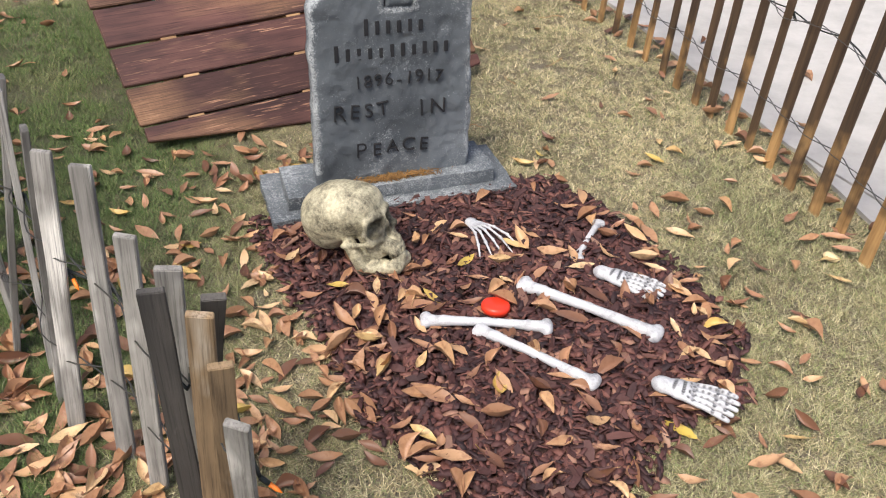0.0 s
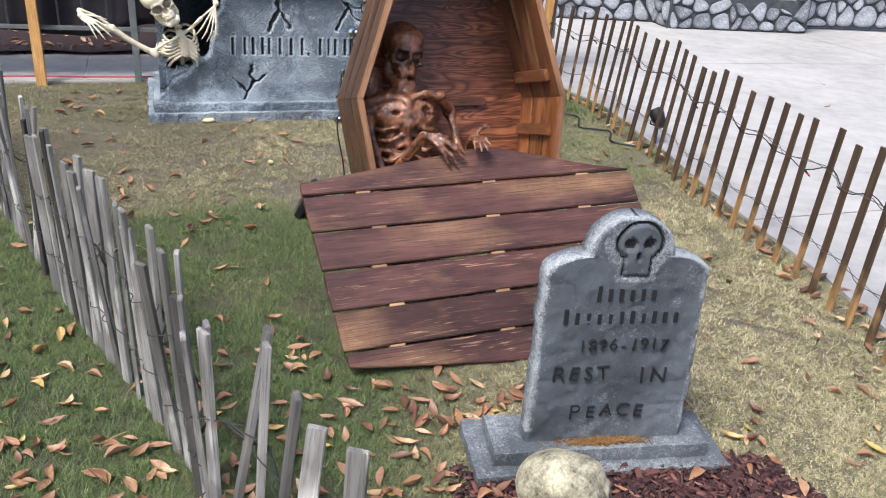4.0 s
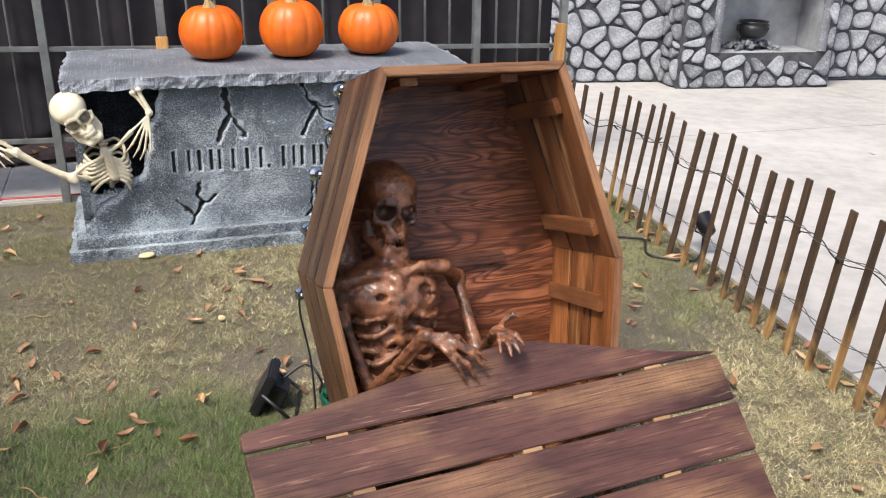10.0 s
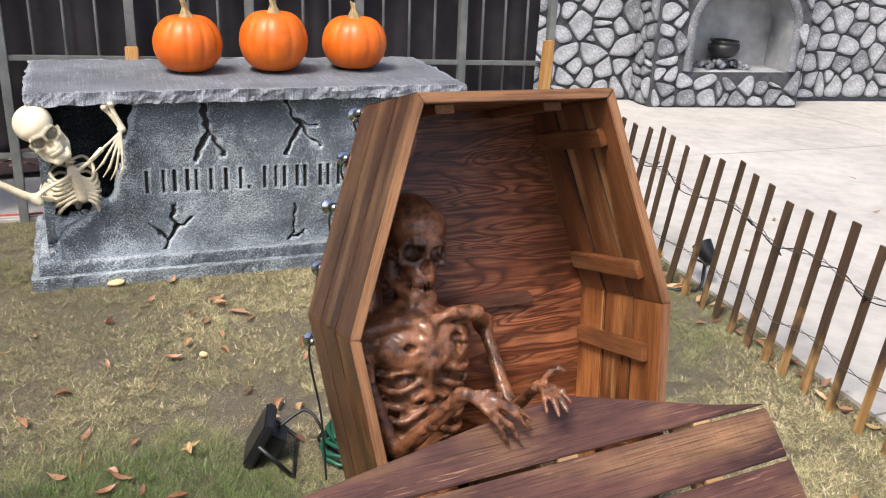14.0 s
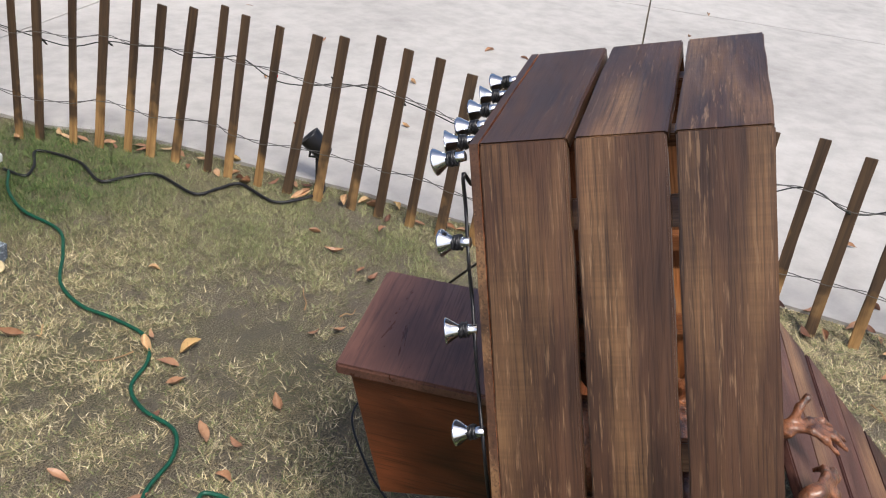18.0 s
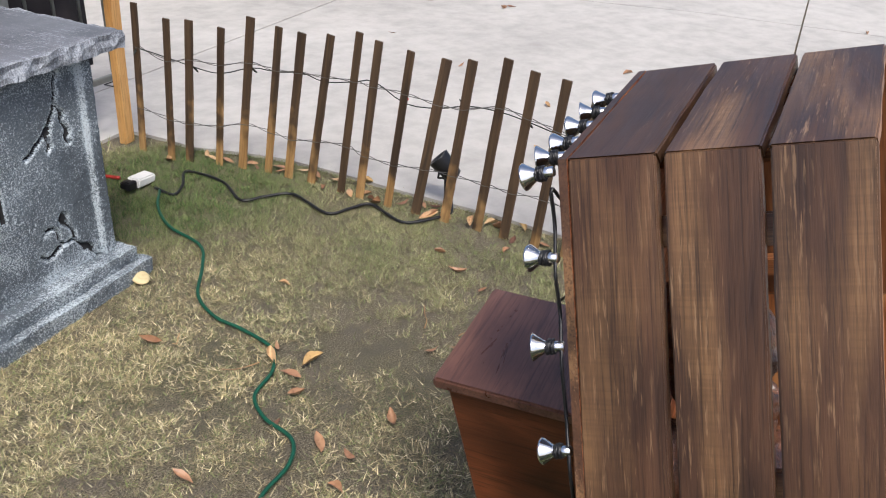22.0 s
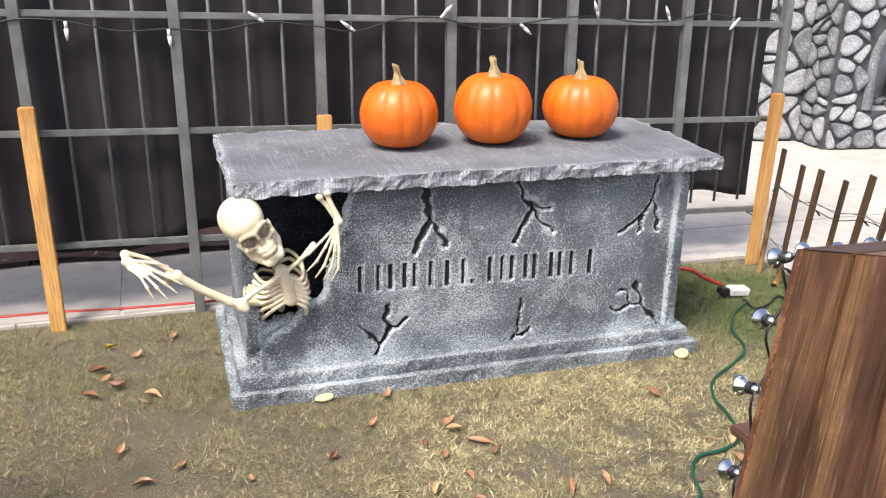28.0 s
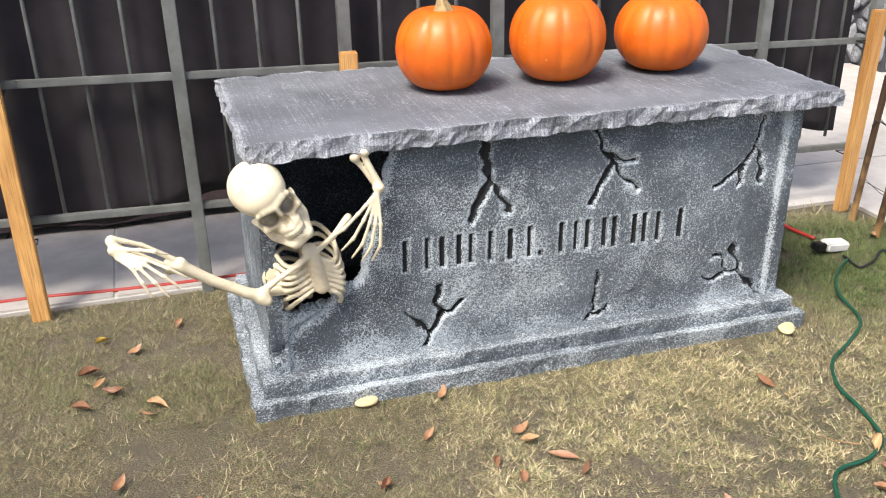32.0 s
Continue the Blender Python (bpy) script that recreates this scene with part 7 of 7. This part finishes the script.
SPOT = (0.232, 5.505)


def spot_lamp():
    root = thing("spotlight", Matrix.Translation((SPOT[0], SPOT[1], 0)), "black garden spotlight on a ground spike by the fence", "spotlight")
    part("spike", from_bm("spike", tube([(0, 0, 0.0), (0, 0, 0.120)], [0.006, 0.010], 10), M_BLACK, True), root)
    part("head", from_bm("head", lathe([(0.018, -0.055), (0.034, -0.045), (0.040, 0.0), (0.046, 0.05), (0.047, 0.056), (0.040, 0.056), (0.0, 0.040)], 24), M_BLACK, True), root, Matrix.Translation((0.0, 0.0, 0.166)) @ pose(0, 0, 0, -35, -30, 0))
    part("bracket", from_bm("bracket", tube([(0.04, 0, 0.164), (0.045, 0, 0.134), (0, 0, 0.118), (-0.045, 0, 0.134), (-0.04, 0, 0.164)], 0.005, 8), M_BLACK, True), root)


spot_lamp()


def flood_lamp():
    root = thing("floodlight", Matrix.Translation((-1.40, 3.85, 0)) @ pose(0, 0, 0, 0, 0, 100), "flat black floodlight standing on the lawn beside the coffin", "floodlight")
    tilt = pose(0, 0, 0, 27, 0, 0) @ Matrix.Scale(0.85, 4)
    part("panel", from_bm("panel", block(-0.085, -0.020, 0.0, 0.085, 0.020, 0.185, 0.008), M_BLACK), root, Matrix.Translation((0, 0.06, 0.012)) @ tilt)
    part("driver_box", from_bm("driver_box", block(-0.05, -0.085, 0.06, 0.05, -0.0215, 0.14, 0.006), M_BLACK), root, Matrix.Translation((0, 0.06, 0.012)) @ tilt)
    part("stand", from_bm("stand", tube([(-0.10, 0.02, 0.11), (-0.11, -0.08, 0.008), (0.11, -0.08, 0.008), (0.10, 0.02, 0.11)], 0.007, 8), M_BLACK, True), root)
    part("lead", from_bm("lead", tube(smooth_line([(0.02, -0.03, 0.10), (0.05, -0.11, 0.14), (0.02, -0.16, 0.09), (0.08, -0.15, 0.012), (0.02, -0.20, 0.012), (-0.04, -0.24, 0.012)], 8), 0.005, 8), M_BLACK, True), root)


flood_lamp()

# low crate and coiled cord under the wooden box
def low_crate():
    root = thing("wooden_crate", BOX @ pose(0.235, -0.40, 0, 0, 0, 8), "low dark-stained plank crate under the wooden box", "crate")
    for k in range(3):
        part("plank", from_bm("plank", board(0.30, 0.096, 0.02, bevel=0.002, rough=0.001, seed=60 + k), M_LID), root, Matrix.Translation((-0.15, -0.15 + 0.10 * k, 0.215)))
    for x in (-0.148, 0.128):
        part("side_panel", from_bm("side_panel", block(x, -0.148, 0.0, x + 0.02, 0.144, 0.194, 0.002), M_COFFIN), root)
    part("front_panel", from_bm("front_panel", block(-0.126, -0.148, 0.0, 0.126, -0.130, 0.194, 0.002), M_COFFIN), root)


low_crate()
coil = []
for k in range(70):
    a = k * 0.42
    r = 0.11 + 0.02 * math.sin(k * 0.9)
    coil.append((-1.12 + r * math.cos(a), 3.92 + r * math.sin(a), 0.012 + 0.0011 * k + 0.004 * math.sin(k)))
thing("coiled_cord", Matrix.Identity(4), "coil of green extension cord under the wooden box", "cord", me=from_bm("coiled_cord", tube(coil, 0.0075, 8), M_HOSE, True))

# clear fairy lights on the steel fence
rf = random.Random(12)
fairy = []
for k in range(38):
    x = -4.2 + 7.0 * k / 37
    fairy.append(GRID @ Vector((x, -0.03 + rf.gauss(0, 0.006), 1.275 - 0.035 * math.sin(k * 0.8) ** 2 + rf.gauss(0, 0.012))))


def fairy_lights():
    root = thing("string_lights", Matrix.Identity(4), "dark wire with clear pointed bulbs along the steel fence", "string lights")
    part("cord", from_bm("cord", tube(smooth_line(fairy, 4), 0.0035, 6), M_WIRE, True), root)
    for k, p in enumerate(fairy[::2]):
        d = (UF * rf.gauss(0, 0.5) + Vector((0, 0, rf.choice((-1, -0.8, 0.7))))).normalized()
        holder = part("socket", from_bm("socket", tube([p, p + d * 0.03], 0.007, 8), M_CLEAR_BULB, True), root)
        part("bulb", from_bm("bulb", tube([p + d * 0.029, p + d * 0.055, p + d * 0.075], [0.0095, 0.0075, 0.002], 8), M_CLEAR_BULB, True), holder)


fairy_lights()


# pale stones and twigs on the lawn
for k, (x, y, r) in enumerate(((-2.36, 5.03, 0.036), (-1.01, 5.655, 0.045), (1.09, 2.03, 0.022), (-1.79, 4.45, 0.016))):
    b = Blob((-0.06, -0.05, -0.02), (0.06, 0.05, 0.03), 0.004)
    b.ball((0, 0, 0.006), (r, r * 0.62, 0.011), 0.004).ball((r * 0.3, r * 0.1, 0.008), (r * 0.6, r * 0.5, 0.010), 0.008)
    thing("pebble", Matrix.Translation((x, y, 0.010)) @ pose(0, 0, 0, 0, 0, 30 + 50 * k), "flat pale yellow stone lying on the lawn", "stone", me=b.mesh("pebble", bone_mat("pale_yellow_stone", (0.66, 0.54, 0.30), (0.42, 0.32, 0.16), 0.42, 0.7, 30) if k == 0 else bpy.data.materials["pale_yellow_stone"]))
rt = random.Random(44)
for k in range(26):
    x, y = rt.choice(((-1.9, 4.2), (-2.0, 3.4), (-0.6, 4.7), (-2.9, 4.4), (-1.3, 2.4), (0.5, 3.4)))
    x, y, a, L = x + rt.gauss(0, 0.45), y + rt.gauss(0, 0.35), rt.uniform(0, 6.28), rt.uniform(0.05, 0.13)
    if blocked_by(x, y):
        continue
    pts = [(x + math.cos(a) * L * f, y + math.sin(a) * L * f + 0.008 * math.sin(f * 5 + k), 0.014 + 0.004 * math.sin(f * 7)) for f in (0, 0.35, 0.7, 1)]
    thing("twig", Matrix.Identity(4), "thin pale dry twig on the lawn", "twig", "twigs on the lawn", me=from_bm("twig", tube(smooth_line(pts, 3), [0.0022 - 0.0001 * i for i in range(10)], 6), M_BATTEN))
# ---- fallen leaves, grass, facing stones ----
def leaf_mesh(seed):
    """A curled, pointed leaf on its short stalk, lying along x."""
    rnd = random.Random(seed)
    L, W = rnd.uniform(0.068, 0.108), rnd.uniform(0.0105, 0.0185)
    curl, roll, twist = rnd.uniform(-0.6, 2.0), rnd.uniform(0.0, 1.7), rnd.uniform(-1.2, 1.2)
    side = rnd.uniform(-0.012, 0.012)
    verts, faces = [], []
    n, m = 9, 5
    for i in range(n):
        f = i / (n - 1)
        w = W * math.sin(math.pi * min(1, f * 0.94 + 0.03)) ** 1.0
        for j in range(m):
            q = (j - (m - 1) / 2) / ((m - 1) / 2)
            x = (f - 0.5) * L
            y = q * w + side * math.sin(math.pi * f)
            z = abs(q) ** 1.6 * w * roll * 1.2 + curl * 0.012 * (2 * f - 1) ** 2 + twist * q * w * (f - 0.5) + 0.0012 * math.sin(f * 19 + q * 3)
            verts.append((x, y, z))
    for i in range(n - 1):
        for j in range(m - 1):
            faces.append((i * m + j, (i + 1) * m + j, (i + 1) * m + j + 1, i * m + j + 1))
    k = len(verts)
    mid = verts[(m - 1) // 2]
    for dx, r in ((0.004, 0.0009), (-0.012, 0.0006)):
        for a in (0, 2.1, 4.2):
            verts.append((mid[0] + dx, mid[1] + r * math.cos(a) + (0 if dx > 0 else 0.003), mid[2] + r * math.sin(a)))
    for a in range(3):
        faces.append((k + a, k + (a + 1) % 3, k + 3 + (a + 1) % 3, k + 3 + a))
    low = min(v[2] for v in verts)
    return mesh_of("leaf", [(x, y, z - low) for x, y, z in verts], faces, M_LEAF, True)


LEAVES = [leaf_mesh(s) for s in range(14)]


def leaf_height(x, y):
    px, py = np.array([x]), np.array([y])
    if inside_of(px, py, MULCH)[0]:
        return 0.034 + 0.022 * min(1, float(edge_distance(px, py, MULCH)[0]) / 0.15)
    return 0.010


def scatter_leaves():
    rnd = random.Random(31)
    zones = [  # x, y, spread x, spread y, number
        (0.12, 1.72, 0.32, 0.34, 165), (-0.26, 1.50, 0.12, 0.30, 90), (0.66, 1.65, 0.10, 0.25, 50), (0.25, 1.16, 0.35, 0.09, 60), (-0.5, 1.75, 0.14, 0.28, 70), (0.85, 1.55, 0.16, 0.35, 26),
        (-0.62, 1.05, 0.22, 0.18, 170), (-1.05, 1.30, 0.25, 0.25, 230), (-1.55, 1.75, 0.35, 0.30, 150), (-2.2, 2.2, 0.5, 0.35, 90), (-2.9, 2.9, 0.5, 0.4, 40),
        (-0.60, 2.15, 0.18, 0.22, 45), (-0.35, 2.47, 0.42, 0.09, 100), (-1.2, 2.55, 0.35, 0.25, 35), (-0.9, 1.85, 0.15, 0.25, 45),
        (0.75, 2.3, 0.2, 0.3, 24), (0.62, 3.0, 0.22, 0.5, 14), (1.1, 2.0, 0.15, 0.5, 14), (-2.0, 3.9, 0.7, 0.45, 42), (-1.7, 4.6, 0.8, 0.35, 24),
        (-0.4, 4.8, 0.5, 0.45, 20), (-1.2, 4.5, 0.4, 0.3, 9), (-3.2, 5.0, 0.4, 0.25, 12), (0.1, 3.9, 0.3, 0.4, 10)]
    spots = []
    for x, y, sx, sy, n in zones:
        for _ in range(n):
            spots.append((rnd.gauss(x, sx), rnd.gauss(y, sy)))
    for y in np.arange(1.5, 6.6, 0.05):
        x = float(np.interp(y, [q[1] for q in FENCE_RIGHT], [q[0] for q in FENCE_RIGHT]))
        spots.append((x + rnd.gauss(0.05, 0.05), float(y)))
    spots = [(x, y) for x, y in spots if not blocked_by(x, y) and y > 0.75]
    near = sorted(spots, key=lambda p: min(math.hypot(p[0] - 0.1, p[1] - 1.7), math.hypot(p[0] + 0.9, p[1] - 1.4)))
    lone, rest = near[:296], near[296:]
    for k, (x, y) in enumerate(lone):
        on = leaf_height(x, y) > 0.02
        thing("fallen_leaf", Matrix.Translation((x, y, leaf_height(x, y) + (0.004 if not on else 0))) @ pose(0, 0, 0, rnd.gauss(0, 12), rnd.gauss(0, 12), rnd.uniform(0, 360)) @ Matrix.Scale(rnd.uniform(0.60, 1.06), 4), "curled orange-brown leaf fallen on the bark mulch" if on else "curled orange-brown leaf fallen on the grass", "leaf", "fallen leaves", me=LEAVES[k % len(LEAVES)])
    # leaves further off, on the lawn, the drive and in the planting bed
    for _ in range(24):
        rest.append((rnd.uniform(0.8, 5.0), rnd.uniform(3.5, 9.0)))
    verts, faces = [], []
    shapes = []
    for me in LEAVES:
        shapes.append(([v.co.copy() for v in me.vertices], [tuple(p.vertices) for p in me.polygons]))
    for x, y in rest:
        v, f = shapes[rnd.randrange(len(shapes))]
        m = Matrix.Translation((x, y, max(leaf_height(x, y), 0.013) + ground_z(y) + (0.006 if x > 0.8 else 0.0))) @ pose(0, 0, 0, rnd.gauss(0, 10), rnd.gauss(0, 10), rnd.uniform(0, 360)) @ Matrix.Scale(rnd.uniform(0.50, 0.90), 4)
        faces += [tuple(i + len(verts) for i in q) for q in f]
        verts += [m @ c for c in v]
    for _ in range(260):
        v, f = shapes[rnd.randrange(len(shapes))]
        m = GRID @ Matrix.Translation((rnd.uniform(-5, 1.2), 0.72 + abs(rnd.gauss(0.1, 0.25)), 0.065)) @ pose(0, 0, 0, rnd.gauss(0, 15), rnd.gauss(0, 15), rnd.uniform(0, 360)) @ Matrix.Scale(rnd.uniform(0.5, 0.9), 4)
        faces += [tuple(i + len(verts) for i in q) for q in f]
        verts += [m @ c for c in v]
    tagged(new("leaf_litter", mesh_of("leaf_litter", verts, faces, M_LEAF, True)), "scattered dry orange and brown leaves on lawn and drive", "leaves", kind="stuff")


scatter_leaves()


def greenness(x, y):
    """How green the lawn is: lush by the grey fence, straw-dry elsewhere."""
    g = np.clip((-0.30 - x - 0.10 * (y - 1.5)) * 2.0, 0, 1) * np.clip((3.95 - 0.10 * (x + 2) + 0.2 * np.sin(x * 3) - y) * 2.2, 0, 1)
    g = np.maximum(g, 1.7 * np.exp(-((x + 0.60) ** 2 / 0.35 + (y - 6.30) ** 2 / 0.25)))
    g = np.maximum(g, 0.7 * np.exp(-((x + 3.1) ** 2 / 0.6 + (y - 5.1) ** 2 / 0.08)))
    g = np.maximum(g, 0.20 * np.exp(-((x - 0.85) ** 2 / 0.22 + (y - 1.3) ** 2 / 1.0)))
    g = np.maximum(g, 0.30 * np.exp(-((x + 0.45) ** 2 / 0.5 + (y - 5.3) ** 2 / 0.2)))
    g = np.maximum(g, 0.45 * np.exp(-((x - 0.05) ** 2 / 0.05 + (y - 5.0) ** 2 / 0.8)))
    g = g + 0.22 * relief_noise(x, y, x * 0, 3.1, 0.5) + 0.12 * relief_noise(x, y, x * 0, 9, 2.5)
    return np.clip(g, 0, 1)


def grass(k, each, lo, hi, bias, coarse, hole=None):
    """Tufts of short blades, each tuft with a tone of its own, thin over the bare soil."""
    rng = np.random.default_rng(11)
    x, y = rng.uniform(lo[0], hi[0], k), lo[1] + (hi[1] - lo[1]) * rng.random(k) ** bias
    if hole:
        x, y = (q[(x < hole[0]) | (x > hole[2]) | (y < hole[1]) | (y > hole[3])] for q in (x, y))
        k = len(x)
    flat = x * 0
    bare = flat
    for bx, by, sx, sy, amount in ((-0.60, 4.78, 0.34, 0.26, 1.25), (-0.30, 4.60, 0.24, 0.20, 1.1), (-0.95, 4.55, 0.20, 0.16, 0.9), (-1.20, 4.85, 0.18, 0.14, 0.8), (-3.05, 5.25, 0.30, 0.12, 1.0), (0.05, 4.30, 0.15, 0.25, 0.8), (-1.50, 4.08, 0.32, 0.17, 1.2), (-2.85, 4.76, 0.28, 0.13, 1.1), (-1.80, 5.15, 0.16, 0.12, 0.7), (-2.1, 4.35, 0.25, 0.10, 0.6), (-1.0, 3.0, 0.17, 0.25, 0.8), (-1.85, 3.95, 0.2, 0.15, 0.6), (-2.35, 4.75, 0.22, 0.10, 0.9), (-1.45, 4.72, 0.20, 0.10, 0.8), (-2.75, 4.45, 0.30, 0.16, 0.9), (-0.75, 5.25, 0.14, 0.10, 0.6)):
        bare = np.maximum(bare, amount * np.exp(-0.5 * (((x - bx) / sx) ** 2 + ((y - by) / sy) ** 2)))
    wear = np.clip(bare - 0.02 + 0.55 * relief_noise(x, y, flat, 11, 4.0) + 0.55 * relief_noise(x, y, flat, 30, 1.0), 0, 1)
    wear = wear * (1 - 0.75 * np.clip((x - 0.1) * 3, 0, 1) * np.clip((3.3 - y) * 2, 0, 1))
    clump = lattice_noise(x, y, flat, 75.0, 2.2) + 0.8 * lattice_noise(x, y, flat, 160.0, 5.1)
    keep = rng.random(k) > np.clip(0.88 * wear + 0.75 * np.clip(-clump - 0.1, 0, 1), 0, 0.97)
    keep &= ~inside_of(x, y, PAVED) & ~(inside_of(x, y, MULCH) & (edge_distance(x, y, MULCH) > 0.03))
    keep &= (x * 0.427 - y * 0.904 + 6.50) > -0.05
    x, y = x[keep], y[keep]
    flat = x * 0
    g = np.clip(greenness(x, y) + rng.normal(0, 0.10, len(x)), 0, 1)
    # tone rises to the right: drier straw, and sunnier lawn painted into blades
    tone = 0.44 + 0.30 * np.clip(x + 0.7 - 0.25 * np.clip(y - 4.5, 0, 2), -1.2, 1.2) + 0.45 * np.exp(-((x + 1.6) ** 2 / 0.5 + (y - 5.2) ** 2 / 0.14)) - 0.32 * np.exp(-((x + 0.9) ** 2 / 0.25 + (y - 4.75) ** 2 / 0.20)) + 0.60 * relief_noise(x, y, flat, 34, 6.1) + 0.35 * relief_noise(x, y, flat, 6, 8.4) + 0.85 * lattice_noise(x, y, flat, 70.0, 3.7) + rng.normal(0, 0.32, len(x))
    tone = tone - 0.95 * np.clip((-1.9 - x) * 2, 0, 1) + 0.40 * np.clip((x - 0.3) * 3, 0, 1) * np.clip((3.2 - y) * 2, 0, 1)
    tone = np.maximum(np.clip(tone, 0, 1), g)
    left = np.clip((-1.65 - x) * 1.8, 0, 1) * np.clip((y - 3.9) * 2, 0, 1)  # darker turf on the left, its shade put into the tone
    tone = tone * (1 - 0.45 * left)
    size = coarse * rng.uniform(0.6, 1.25, len(x))
    x, y, g, tone, size, left = (np.repeat(q, each) for q in (x, y, g, tone, size, left))
    n = len(x)
    a = rng.uniform(0, 6.283, n)
    out = np.abs(rng.normal(0, 0.019, n)) * size
    x, y = x + np.cos(a) * out, y + np.sin(a) * out
    big = 0.9 + 0.35 * np.clip((y - 2.4) / 1.6, 0, 1)
    straw = rng.random(n) < 0.22 * (1 - g) * (1 - 0.45 * left)  # long dry pieces lying on top
    h = np.where(straw, rng.uniform(0.006, 0.014, n) * big, rng.uniform(0.005, 0.013, n) * size * (1 + 1.3 * g))
    w = coarse * np.where(straw, rng.uniform(0.0008, 0.0015, n) * big, rng.uniform(0.0005, 0.0011, n))
    lean = np.where(straw, rng.uniform(1.0, 2.6, n), rng.uniform(0.6, 2.4, n) * (1.15 - 0.5 * g))
    tone = np.clip(np.where(straw, tone + 0.45, tone + rng.normal(0, 0.30, n) * (1 - 0.1 * left)), 0, 1)
    g = np.clip(g + (1 - g) * rng.normal(0.06, 0.16, n) * (rng.random(n) < 0.5), 0, 1)
    la = a + rng.normal(0, 0.8, n)
    dx, dy = -np.sin(la), np.cos(la)
    lx, ly = np.cos(la) * lean * h, np.sin(la) * lean * h
    zero = np.zeros(n) + 0.0005
    p0 = np.stack([x - dx * w, y - dy * w, zero], -1)
    p1 = np.stack([x + dx * w, y + dy * w, zero], -1)
    p3 = np.stack([x + lx, y + ly, h * 0.9], -1)
    verts = np.stack([p0, p1, p3], 1).reshape(-1, 3)
    faces = np.arange(3 * n).reshape(n, 3)
    me = big_mesh("grass", verts, faces, M_GRASS)
    for name, value in (("green", g), ("tone", tone)):
        at = me.attributes.new(name, "FLOAT", "POINT")
        at.data.foreach_set("value", np.repeat(value, 3).astype(np.float32))
    tagged(new("grass", me), "short straw-dry grass with lush green patches", "grass", kind="stuff")


grass(178000, 14, (-4.3, 0.8), (1.5, 6.8), 1.15, 1.0)  # denser where the camera passes nearest
grass(60000, 7, (-9.0, -4.0), (3.2, 6.9), 1.0, 2.6, (-4.3, 0.8, 1.5, 6.8))

for owner, mesh, m in STONES:
    part("stone", mesh, owner, m)
